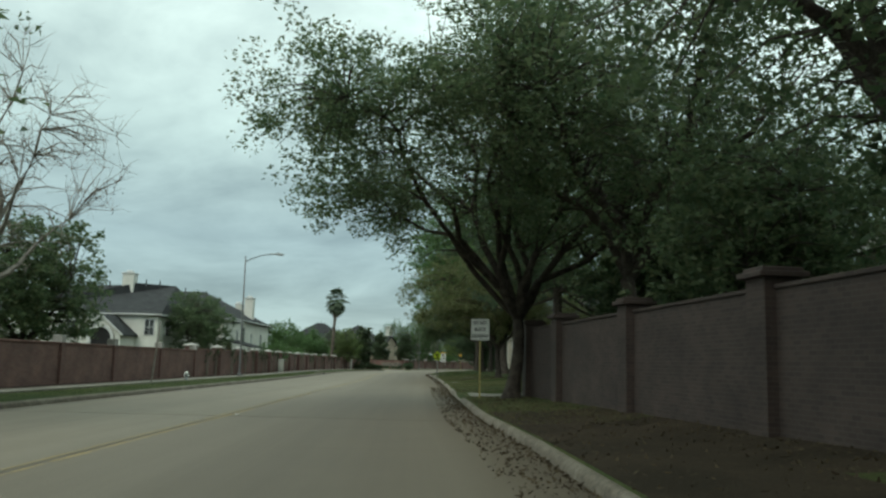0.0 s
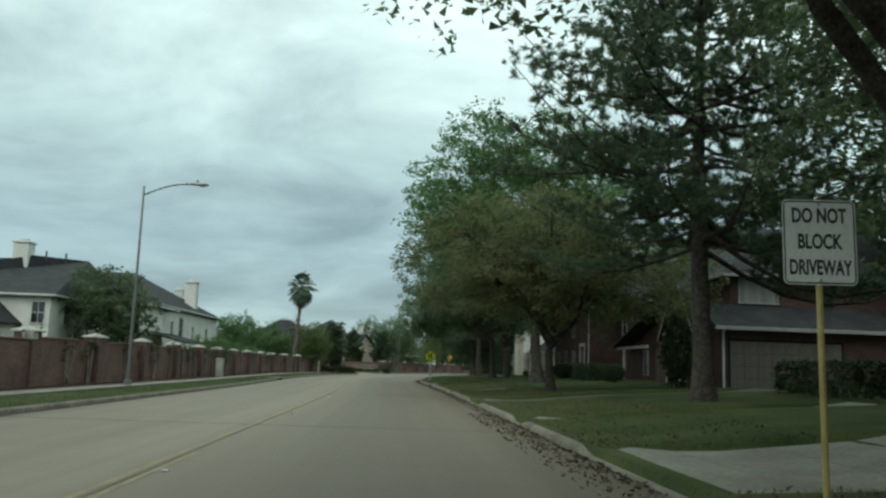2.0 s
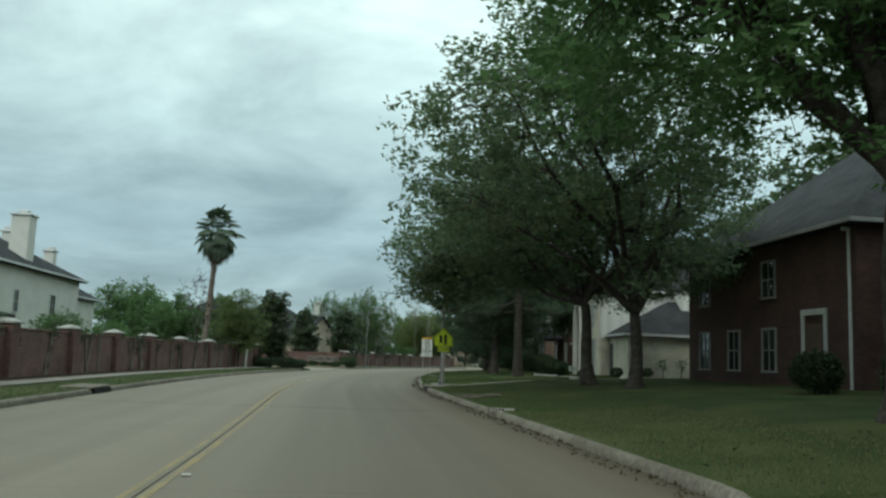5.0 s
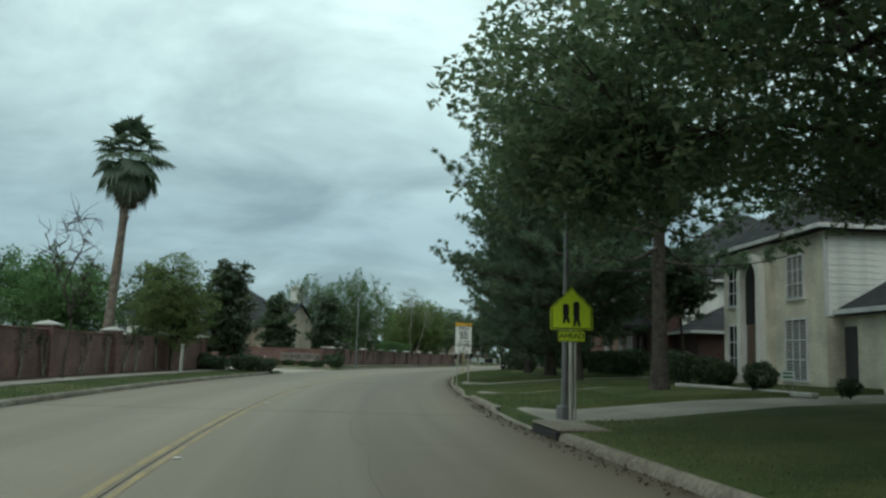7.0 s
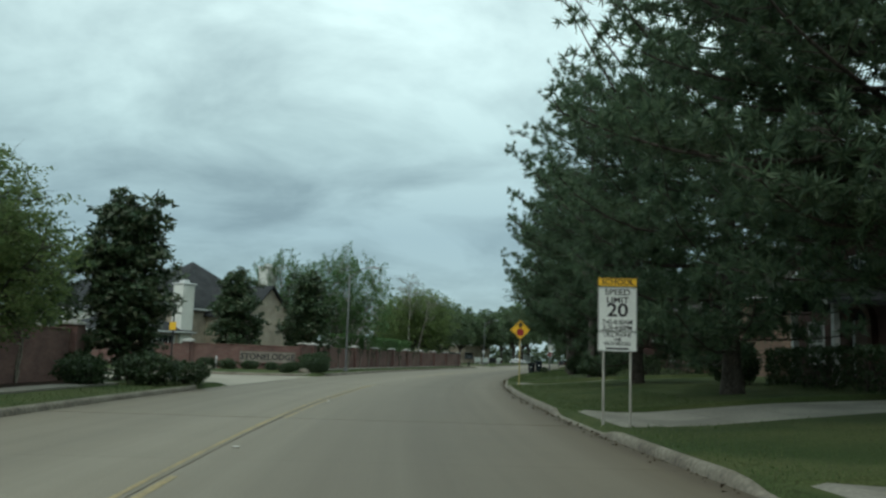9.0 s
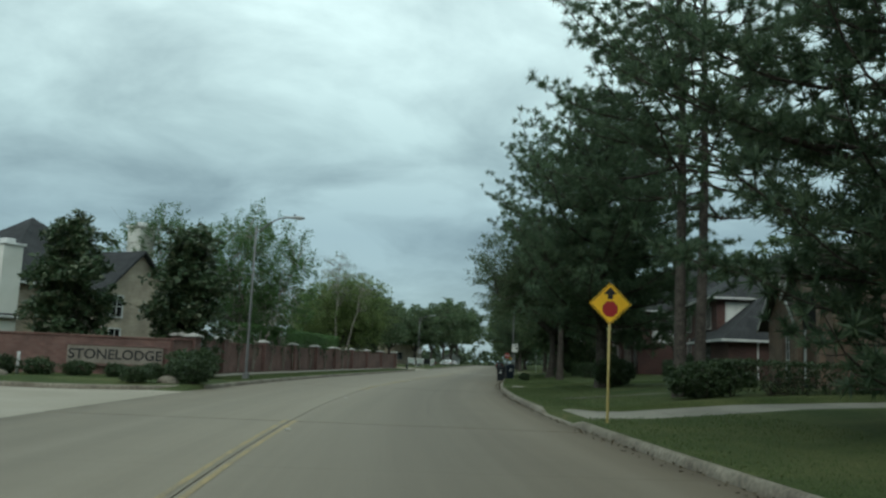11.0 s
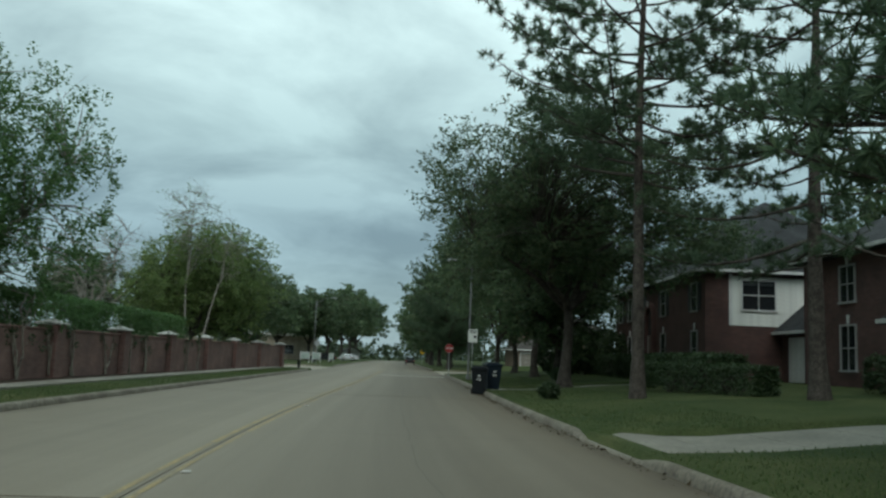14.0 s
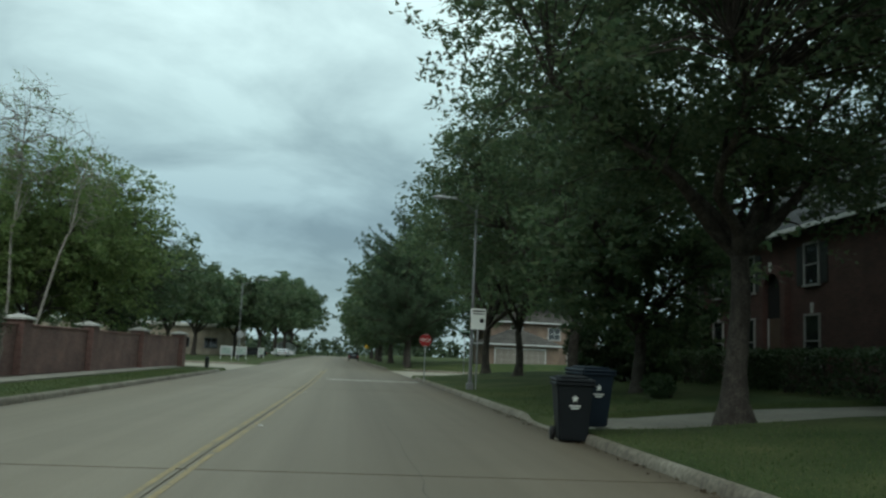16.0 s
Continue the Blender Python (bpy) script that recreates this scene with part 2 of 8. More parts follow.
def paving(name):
    """Worn concrete: streaks that run along the street, a right lane darkened for oil and tree shade, dirt along the
    gutters, fine grain.
    """
    m, t, p = nodes_of(name)
    uv = t.nodes.new("ShaderNodeUVMap")
    uv.uv_map = "street"
    sep = t.nodes.new("ShaderNodeSeparateXYZ")
    t.links.new(uv.outputs[0], sep.inputs[0])

    def math_(op, a, b=None):
        n = t.nodes.new("ShaderNodeMath")
        n.operation = op
        for i, v in enumerate((a, b)):
            if v is None:
                continue
            if isinstance(v, (int, float)):
                n.inputs[i].default_value = v
            else:
                t.links.new(v, n.inputs[i])
        return n.outputs[0]

    def noise_(vec, scale, detail=5.0, rough=0.55):
        n = t.nodes.new("ShaderNodeTexNoise")
        n.inputs["Scale"].default_value, n.inputs["Detail"].default_value, n.inputs["Roughness"].default_value = scale, detail, rough
        t.links.new(vec, n.inputs["Vector"])
        return n.outputs["Fac"]

    def ramp_(fac, stops):
        n = t.nodes.new("ShaderNodeValToRGB")
        cr = n.color_ramp
        cr.elements[0].position, cr.elements[0].color = stops[0][0], (*stops[0][1], 1)
        cr.elements[1].position, cr.elements[1].color = stops[-1][0], (*stops[-1][1], 1)
        for pos, col in stops[1:-1]:
            cr.elements.new(pos).color = (*col, 1)
        t.links.new(fac, n.inputs[0])
        return n.outputs[0]

    def mult(a, b):
        n = t.nodes.new("ShaderNodeMixRGB")
        n.blend_type = "MULTIPLY"
        n.inputs[0].default_value = 1.0
        t.links.new(a, n.inputs[1])
        t.links.new(b, n.inputs[2])
        return n.outputs[0]

    st = t.nodes.new("ShaderNodeMapping")
    st.inputs["Scale"].default_value = (1.0, 0.012, 1.0)
    t.links.new(uv.outputs[0], st.inputs[0])
    streak = noise_(st.outputs[0], 1.3, 6.0, 0.6)
    blot = noise_(uv.outputs[0], 0.55, 6.0, 0.6)
    grain = noise_(uv.outputs[0], 42.0, 3.0, 0.6)
    col = ramp_(streak, [(0.30, (0.150, 0.127, 0.091)), (0.52, (0.174, 0.150, 0.109)), (0.74, (0.198, 0.174, 0.130))])
    col = mult(col, ramp_(blot, [(0.32, (0.96, 0.955, 0.95)), (0.66, (1.02, 1.02, 1.02))]))
    col = mult(col, ramp_(grain, [(0.3, (0.84, 0.84, 0.84)), (0.7, (1.10, 1.10, 1.10))]))
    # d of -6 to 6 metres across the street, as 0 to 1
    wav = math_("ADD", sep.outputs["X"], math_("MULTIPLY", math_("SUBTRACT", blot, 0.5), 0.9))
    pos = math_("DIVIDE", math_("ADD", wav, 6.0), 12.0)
    # The right lane's darker tones hold tree shade as well as oil stain.
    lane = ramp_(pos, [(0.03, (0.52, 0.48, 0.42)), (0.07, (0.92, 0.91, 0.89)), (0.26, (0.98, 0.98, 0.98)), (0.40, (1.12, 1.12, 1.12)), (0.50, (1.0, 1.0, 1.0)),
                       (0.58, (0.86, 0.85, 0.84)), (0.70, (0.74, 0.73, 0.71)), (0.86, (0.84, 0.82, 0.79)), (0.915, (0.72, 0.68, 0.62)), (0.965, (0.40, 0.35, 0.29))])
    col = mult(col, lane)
    t.links.new(col, p.inputs["Base Color"])
    p.inputs["Roughness"].default_value = 0.72
    p.inputs["Specular IOR Level"].default_value = 0.4
    bp = t.nodes.new("ShaderNodeBump")
    bp.inputs["Strength"].default_value, bp.inputs["Distance"].default_value = 0.25, 0.006
    t.links.new(grain, bp.inputs["Height"])
    t.links.new(bp.outputs[0], p.inputs["Normal"])
    return m


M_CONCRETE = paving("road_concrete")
M_SIDE = surface("side_street_concrete", (0.25, 0.225, 0.175), (0.31, 0.28, 0.225), 0.8, 0.3, 20.0, 0.2, space="World", dist=0.006, stain=0.15, spec=0.3)
M_JOINT = surface("joint_filler", (0.05, 0.045, 0.04), (0.09, 0.08, 0.065), 0.9, 3, 50, 0.2, space="World")
M_KERB = surface("kerb_concrete", (0.15, 0.128, 0.096), (0.25, 0.225, 0.175), 0.9, 0.9, 14.0, 0.35, space="World", dist=0.01, stain=0.5, third=(0.31, 0.29, 0.24))
M_WALK = surface("path_concrete", (0.165, 0.152, 0.122), (0.25, 0.232, 0.19), 0.85, 0.6, 12.0, 0.3, space="World", dist=0.008, stain=0.3)
M_GRASS = surface("lawn", (0.044, 0.068, 0.023), (0.088, 0.104, 0.040), 0.95, 0.42, 24.0, 0.7, space="World", third=(0.155, 0.14, 0.066), dist=0.05, stain=0.5, spec=0.1)
M_BLADE = leafy("grass_blade", [(0.044, 0.077, 0.024), (0.062, 0.099, 0.031), (0.081, 0.114, 0.040), (0.116, 0.127, 0.055)], 0.8, 0.25)
# Drier blades, also lightened to offset the deep shade under the trees.
M_BLADE_DRY = leafy("dry_grass_blade", [(0.066, 0.080, 0.034), (0.092, 0.108, 0.044), (0.125, 0.128, 0.058), (0.165, 0.148, 0.080)], 0.8, 0.25)
# Path concrete with dirt and the trees' shade both put into its colour.
M_WALK_DARK = surface("stained_shaded_path_concrete", (0.082, 0.074, 0.056), (0.13, 0.118, 0.09), 0.9, 0.8, 14.0, 0.3, space="World", dist=0.008, stain=0.35)
M_MULCH = surface("mulch", (0.035, 0.024, 0.018), (0.07, 0.05, 0.036), 0.95, 1.5, 30, 0.8, space="World", dist=0.04, spec=0.1)
# Brown soil and litter, its tone also darkened for the oaks' shade.
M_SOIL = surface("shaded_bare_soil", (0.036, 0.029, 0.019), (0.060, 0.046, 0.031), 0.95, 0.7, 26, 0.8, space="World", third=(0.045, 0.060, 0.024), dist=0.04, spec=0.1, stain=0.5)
M_SOIL_PALE = surface("dry_bare_soil", (0.10, 0.088, 0.06), (0.17, 0.15, 0.11), 0.95, 1.6, 26, 0.8, space="World", third=(0.06, 0.08, 0.035), dist=0.04, spec=0.1, stain=0.5)
M_YELLOW = surface("worn_yellow_paint", (0.235, 0.19, 0.11), (0.37, 0.275, 0.115), 0.7, 1.3, 22, 0.15, space="World", stain=0.45)
M_WHITEP = surface("worn_white_paint", (0.42, 0.40, 0.35), (0.68, 0.67, 0.62), 0.7, 2.0, 24, 0.1, space="World", stain=0.4)
M_BRICK_WALL = brickwork("wall_brick_red", (0.158, 0.080, 0.067), (0.212, 0.116, 0.097), (0.18, 0.145, 0.128))
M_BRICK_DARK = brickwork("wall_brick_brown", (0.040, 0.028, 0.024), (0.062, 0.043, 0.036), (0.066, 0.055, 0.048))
M_BRICK_HOUSE = brickwork("house_brick_red", (0.070, 0.033, 0.028), (0.104, 0.049, 0.041), (0.10, 0.080, 0.070))
M_BRICK_TAN = brickwork("house_brick_tan", (0.20, 0.143, 0.104), (0.265, 0.188, 0.136), (0.25, 0.21, 0.175))
M_BRICK_CREAM = brickwork("house_brick_cream", (0.36, 0.31, 0.235), (0.45, 0.39, 0.30), (0.42, 0.38, 0.32))
M_BRICK_PALE = brickwork("house_brick_painted", (0.60, 0.58, 0.46), (0.68, 0.66, 0.53), (0.48, 0.46, 0.37))
M_CAP = surface("cast_stone", (0.33, 0.32, 0.29), (0.46, 0.45, 0.415), 0.8, 2.0, 20, 0.3, stain=0.35)
M_SHINGLE = surface("roof_shingle", (0.030, 0.032, 0.034), (0.052, 0.055, 0.057), 0.9, 1.2, 16, 0.5, dist=0.03, stain=0.5, spec=0.2)
M_SHINGLE_B = surface("roof_shingle_brown", (0.06, 0.055, 0.048), (0.10, 0.09, 0.08), 0.9, 1.2, 16, 0.5, dist=0.03, stain=0.5, spec=0.2)
M_SIDING = plain("siding_paint", (0.66, 0.68, 0.63), 0.6)
M_STUCCO = surface("stucco_cream", (0.60, 0.60, 0.54), (0.70, 0.70, 0.64), 0.9, 0.8, 30, 0.3, stain=0.15)
M_TRIM = plain("trim_white", (0.56, 0.57, 0.55), 0.5)
M_GLASS = glassy("window_glass")
M_BLIND = surface("window_blind", (0.30, 0.31, 0.30), (0.38, 0.39, 0.37), 0.6, 2, 20, 0.1)
M_DOOR = plain("door_brown", (0.10, 0.06, 0.04), 0.5)
M_GARAGE = plain("garage_door_taupe", (0.24, 0.215, 0.18), 0.6)
M_GARAGE_DARK = plain("garage_door_brown", (0.13, 0.115, 0.095), 0.6)
M_GARAGE_W = plain("garage_door_white", (0.60, 0.60, 0.56), 0.6)
M_SHUTTER = plain("shutter_dark", (0.035, 0.04, 0.042), 0.6)
M_BARK = surface("bark_grey", (0.055, 0.047, 0.04), (0.11, 0.095, 0.08), 0.95, 4, 26, 1.0, dist=0.04, stain=0.5, spec=0.1)
M_BARK_PINE = surface("bark_pine", (0.066, 0.057, 0.049), (0.125, 0.108, 0.092), 0.95, 5, 18, 1.0, dist=0.05, stain=0.5, spec=0.1)
M_BARK_PALE = surface("bark_pale", (0.20, 0.18, 0.15), (0.32, 0.30, 0.26), 0.9, 4, 26, 0.6, stain=0.4)
M_PALM_TRUNK = surface("palm_trunk", (0.14, 0.115, 0.09), (0.24, 0.20, 0.16), 0.95, 5, 22, 0.9, dist=0.03, stain=0.5)
M_OAK = leafy("oak_leaf", [(0.055, 0.092, 0.047), (0.080, 0.126, 0.063), (0.112, 0.160, 0.079), (0.140, 0.170, 0.086)], 0.5, 0.55)
M_OAK_YELLOW = leafy("oak_leaf_spring", [(0.108, 0.142, 0.058), (0.160, 0.196, 0.084), (0.198, 0.220, 0.100), (0.204, 0.196, 0.102)], 0.5, 0.62)
M_GREEN = leafy("elm_leaf", [(0.061, 0.127, 0.044), (0.094, 0.176, 0.062), (0.127, 0.215, 0.079)], 0.5, 0.48)
M_GREEN_LIGHT = leafy("spring_leaf", [(0.112, 0.168, 0.058), (0.162, 0.230, 0.081), (0.218, 0.269, 0.103)], 0.5, 0.6)
M_PINE = leafy("pine_needle", [(0.060, 0.098, 0.060), (0.090, 0.139, 0.078), (0.122, 0.172, 0.092)], 0.5, 0.5)
M_MAGNOLIA = leafy("magnolia_leaf", [(0.034, 0.062, 0.031), (0.053, 0.090, 0.042), (0.098, 0.109, 0.059)], 0.35, 0.2)
M_HEDGE = leafy("hedge_leaf", [(0.027, 0.049, 0.021), (0.042, 0.071, 0.030), (0.060, 0.088, 0.036)], 0.5, 0.25)
M_PALM = leafy("palm_leaf", [(0.062, 0.098, 0.058), (0.092, 0.130, 0.078)], 0.45, 0.3)
M_PALM_DEAD = leafy("palm_leaf_dead", [(0.10, 0.085, 0.06), (0.15, 0.125, 0.09)], 0.8, 0.2)
M_LITTER = leafy("fallen_leaf", [(0.048, 0.036, 0.022), (0.068, 0.052, 0.030), (0.095, 0.075, 0.044)], 0.9, 0.1)
M_VINE = surface("vine_stem", (0.22, 0.19, 0.15), (0.36, 0.32, 0.26), 0.95, 8, 40, 0.5, stain=0.4)
M_STEEL = plain("galvanised_steel", (0.30, 0.31, 0.31), 0.45, 0.6)
M_LAMPGREY = plain("lamp_housing", (0.30, 0.32, 0.32), 0.5, 0.3)
M_POLE = plain("weathered_pole", (0.15, 0.155, 0.155), 0.6, 0.3)
M_PANEL = surface("tan_stone_panel", (0.22, 0.19, 0.155), (0.30, 0.265, 0.22), 0.85, 3.0, 24, 0.3, stain=0.3)
M_LENS = plain("lamp_lens", (0.55, 0.56, 0.52), 0.25)
M_SIGN_WHITE = plain("sign_white", (0.66, 0.69, 0.64), 0.4, var=0.05)
M_BOARD = plain("painted_board", (0.46, 0.49, 0.47), 0.5)
# White trim dimmed in colour for house fronts under tree shade.
M_TRIM_DIM = plain("trim_shaded", (0.30, 0.30, 0.285), 0.6)
M_SIGN_YG = plain("sign_yellow_green", (0.58, 0.72, 0.03), 0.4, var=0.05)
M_SIGN_YELLOW = plain("sign_yellow", (0.82, 0.47, 0.02), 0.4, var=0.06)
M_SIGN_RED = plain("sign_red", (0.33, 0.025, 0.025), 0.4, var=0.08)
M_SIGN_GREEN = plain("sign_green", (0.02, 0.16, 0.08), 0.4)
M_BLACK = plain("sign_black", (0.012, 0.012, 0.012), 0.5)
M_POST_YEL = plain("post_tan", (0.36, 0.29, 0.10), 0.6)
M_POST = plain("post_grey", (0.34, 0.33, 0.29), 0.55, 0.3)
M_BIN = plain("bin_plastic", (0.008, 0.011, 0.013), 0.6, spec=0.25)
M_BIN_BLUE = plain("bin_plastic_blue", (0.010, 0.018, 0.028), 0.6, spec=0.25)
M_RUBBER = plain("rubber", (0.012, 0.012, 0.012), 0.8)
M_CAR = plain("car_paint_dark", (0.02, 0.022, 0.025), 0.25)
M_CAR_W = plain("car_paint_white", (0.6, 0.61, 0.62), 0.25)
M_TAIL = plain("tail_lamp", (0.3, 0.01, 0.01), 0.3)
M_HYDRANT = plain("hydrant_paint", (0.17, 0.19, 0.19), 0.5)
M_UTIL = plain("utility_cabinet_paint", (0.42, 0.43, 0.38), 0.6)
# Black that stands for the deep shade inside openings.
M_DARK = plain("opening_shade", (0.01, 0.01, 0.01), 0.9)
M_FAR = leafy("far_wood_leaf", [(0.028, 0.046, 0.024), (0.045, 0.066, 0.033), (0.06, 0.08, 0.04)], 0.7, 0.2)


# ---- building helpers ----
def mesh_of(bm, name):
    me = bpy.data.meshes.new(name)
    bmesh.ops.recalc_face_normals(bm, faces=bm.faces)
    bm.to_mesh(me)
    bm.free()
    return me


def put_mesh(name, me, material, parent=None, label="", m=None, smooth=False):
    ob = new(name, me)
    if material is not None and len(me.materials) == 0:
        me.materials.append(material)
    if smooth:
        me.polygons.foreach_set("use_smooth", [True] * len(me.polygons))
    if parent is not None:
        ob.parent = parent
    if m is not None:
        ob.matrix_basis = m
    if label:
        ob["label"] = label
    return ob


def part(name, bm, material, parent=None, label="", m=None, smooth=False):
    return put_mesh(name, mesh_of(bm, name) if isinstance(bm, bmesh.types.BMesh) else bm, material, parent, label, m, smooth)


def thing(name, label, category, m, group="", kind=""):
    ob = new(name)
    ob.empty_display_size = 0.3
    ob.matrix_basis = m
    return tagged(ob, label, category, group, kind)


def box(bm, x0, x1, y0, y1, z0, z1, bevel=0.0):
    r = bmesh.ops.create_cube(bm, size=1.0)
    for v in r["verts"]:
        v.co = Vector(((x0 + x1) / 2 + v.co.x * (x1 - x0), (y0 + y1) / 2 + v.co.y * (y1 - y0), (z0 + z1) / 2 + v.co.z * (z1 - z0)))
    if bevel:
        bmesh.ops.bevel(bm, geom=list({e for v in r["verts"] for e in v.link_edges}), offset=bevel, segments=1, affect="EDGES")
    return bm


def boxed(*a, **k):
    return box(bmesh.new(), *a, **k)


def prism(bm, pts, y0, y1):
    """A polygon in x and z, drawn out along y."""
    a = [bm.verts.new((x, y0, z)) for x, z in pts]
    b = [bm.verts.new((x, y1, z)) for x, z in pts]
    bm.faces.new(a)
    bm.faces.new(b[::-1])
    for i in range(len(pts)):
        bm.faces.new((a[i], b[i], b[i - 1], a[i - 1]))
    return bm


def rounded(w, h, r, n=4):
    pts = []
    for cxx, cz, a0 in ((w / 2 - r, h / 2 - r, 0), (-w / 2 + r, h / 2 - r, 90), (-w / 2 + r, -h / 2 + r, 180), (w / 2 - r, -h / 2 + r, 270)):
        for i in range(n + 1):
            a = math.radians(a0 + 90 * i / n)
            pts.append((cxx + r * math.cos(a), cz + r * math.sin(a)))
    return pts


def tube_arrays(pts, radii, sides):
    """Vertices and faces of a tapered tube along the points."""
    pts = np.asarray(pts, float)
    n = len(pts)
    tan = np.gradient(pts, axis=0)
    tan /= np.linalg.norm(tan, axis=1)[:, None] + 1e-9
    ref = np.where(np.abs(tan[:, 2:3]) > 0.9, np.array([[1.0, 0, 0]]), np.array([[0, 0, 1.0]]))
    u = np.cross(tan, ref)
    u /= np.linalg.norm(u, axis=1)[:, None] + 1e-9
    v = np.cross(tan, u)
    a = np.linspace(0, 2 * np.pi, sides, endpoint=False)
    ring = u[:, None] * np.cos(a)[None, :, None] + v[:, None] * np.sin(a)[None, :, None]
    vs = (pts[:, None] + ring * np.asarray(radii, float)[:, None, None]).reshape(-1, 3)
    i = np.arange(n - 1)[:, None] * sides
    j = np.arange(sides)[None]
    k = (np.arange(sides)[None] + 1) % sides
    fs = np.stack([i + j, i + k, i + sides + k, i + sides + j], -1).reshape(-1, 4)
    return vs, fs


def quads_mesh(name, vs, fs):
    """A mesh from many four-sided faces at once."""
    me = bpy.data.meshes.new(name)
    me.vertices.add(len(vs))
    me.vertices.foreach_set("co", np.asarray(vs, np.float32).ravel())
    fs = np.asarray(fs, np.int32)
    me.loops.add(fs.size)
    me.loops.foreach_set("vertex_index", fs.ravel())
    me.polygons.add(len(fs))
    me.polygons.foreach_set("loop_start", np.arange(0, fs.size, fs.shape[1], dtype=np.int32))
    me.update(calc_edges=True)
    me.validate()
    return me


def tubes_mesh(name, tubes, sides=6):
    vs, fs, k = [], [], 0
    for item in tubes:
        pts, radii = item[0], item[1]
        v, f = tube_arrays(pts, radii, item[2] if len(item) > 2 else sides)
        vs.append(v)
        fs.append(f + k)
        k += len(v)
    return quads_mesh(name, np.concatenate(vs), np.concatenate(fs))


def pole(name, r0, r1, z0, z1, material, parent, label="", x=0.0, y=0.0, sides=12):
    return put_mesh(name, tubes_mesh(name, [(np.array([(x, y, z0), (x, y, (z0 + z1) / 2), (x, y, z1), (x, y, z1 + 0.004)]), (r0, (r0 + r1) / 2, r1, 0.001), sides)]), material, parent, label, smooth=True)


def lettering(name, text, size, material, parent, x, y, z, label="", wide=1.0, align="CENTER", bold=0.02):
    """Raised letters in Blender's own font, upright, facing -y."""
    cu = bpy.data.curves.new(name, "FONT")
    cu.body, cu.size, cu.align_x, cu.align_y, cu.extrude = text, size, align, "CENTER", 0.0015
    cu.offset = size * bold
    tmp = bpy.data.objects.new(name + "_tmp", cu)
    me = bpy.data.meshes.new_from_object(tmp)
    bpy.data.objects.remove(tmp)
    me.materials.clear()
    ob = put_mesh(name, me, material, parent, label)
    ob.matrix_basis = pose(x, y, z, 90, 0, 0) @ Matrix.Diagonal((wide, 1, 1, 1))
    return ob


# ---- ground, road, kerbs ----
RIGHT_DRIVES = [(33.4, 38.4), (45.4, 46.7), (55.4, 59.2), (68.8, 69.9), (101.6, 106.8), (114.3, 117.0), (124.0, 129.4), (148.8, 153.0), (171.4, 174.7), (193.4, 196.9)]
DRIVE_DEEP = [6.0, 9.0, 12.0, 2.0, 16.0, 11.5, 16.0, 16.0, 15.0, 12.0]
LEFT_STREET = (141.0, 155.5)     # the side street on the left
END_STREET = (229.5, 248.0)      # the cross street at the end


def strip_mesh(name, stations, profile):
    """A sheet along the street: profile(s) gives (d, z) pairs from left to right."""
    rows = []
    for s in stations:
        rows.append([(*at(s, d), z) for d, z in profile(s)])
    n = len(rows[0])
    vs = np.array(rows).reshape(-1, 3)
    i = np.arange(len(rows) - 1)[:, None] * n
    j = np.arange(n - 1)[None]
    fs = np.stack([i + j, i + j + 1, i + n + j + 1, i + n + j], -1).reshape(-1, 4)
    return vs, fs


def cut(s, d):
    """How far a drive lies below the lawn beside it."""
    for (a, b), deep in zip(RIGHT_DRIVES, DRIVE_DEEP):
        if a - 0.05 < s < b + 0.05 and HALF + 0.3 < d < HALF + deep:
            return 0.14 * min(1.0, (d - HALF - 0.3) / 1.5, (HALF + deep - d) / 1.5)
    return 0.0


def lawn_profile(s):
    ds = [-60, -45, -30, -22, -16, -12, -9.6, -7.6, -6.4, -5.7, -5.6, 5.6, 5.7, 6.4, 7.5, 9, 10.9, 13, 16.5, 22.5, 30, 35.5, 50, 65]
    out = []
    for d in ds:
        z = -0.12 if abs(d) < 5.65 else rise(d)
        if 5.65 < abs(d) < 45:
            x, y = at(s, d)
            z += 0.05 * noise.noise(Vector((x * 0.13, y * 0.13, 0.0))) * min(1.0, (abs(d) - 5.6) / 3)
        c = cut(s, d)
        z -= c + (0.04 if c else 0.0)
        if d < -5 and LEFT_STREET[0] - 1 < s < LEFT_STREET[1] + 1 and d > -59:
            z = -0.12
        if END_STREET[0] - 1 < s < END_STREET[1] + 1 and abs(d) < 59:
            z = -0.12
        out.append((d, z))
    return out


vs, fs = strip_mesh("ground", sorted(set(np.arange(-34, 462, 2.0)) | {q for a, b in RIGHT_DRIVES for q in (a - 0.14, a - 0.03, b + 0.03, b + 0.14)}), lawn_profile)
far = np.array([(-2500, -2500, -0.42), (2500, -2500, -0.42), (2500, 3500, -0.42), (-2500, 3500, -0.42)])
fs = np.concatenate([fs, [[len(vs), len(vs) + 1, len(vs) + 2, len(vs) + 3]]])
vs = np.concatenate([vs, far])
ground = put_mesh("ground", quads_mesh("ground", vs, fs), M_GRASS)
tagged(ground, "mown green lawns and verges rising gently from the street", "ground", kind="structure")
ground.data.polygons.foreach_set("use_smooth", [True] * len(ground.data.polygons))

# Road bed with dark joint filler; the slabs lie on it.
vs, fs = strip_mesh("road", np.arange(-34, 440, 2.0), lambda s: [(-5.6, -0.03), (0, -0.03), (5.6, -0.03)])
road = put_mesh("road", quads_mesh("road", vs, fs), M_JOINT)
tagged(road, "pale worn concrete street with a worn yellow double centre line", "road", kind="structure")


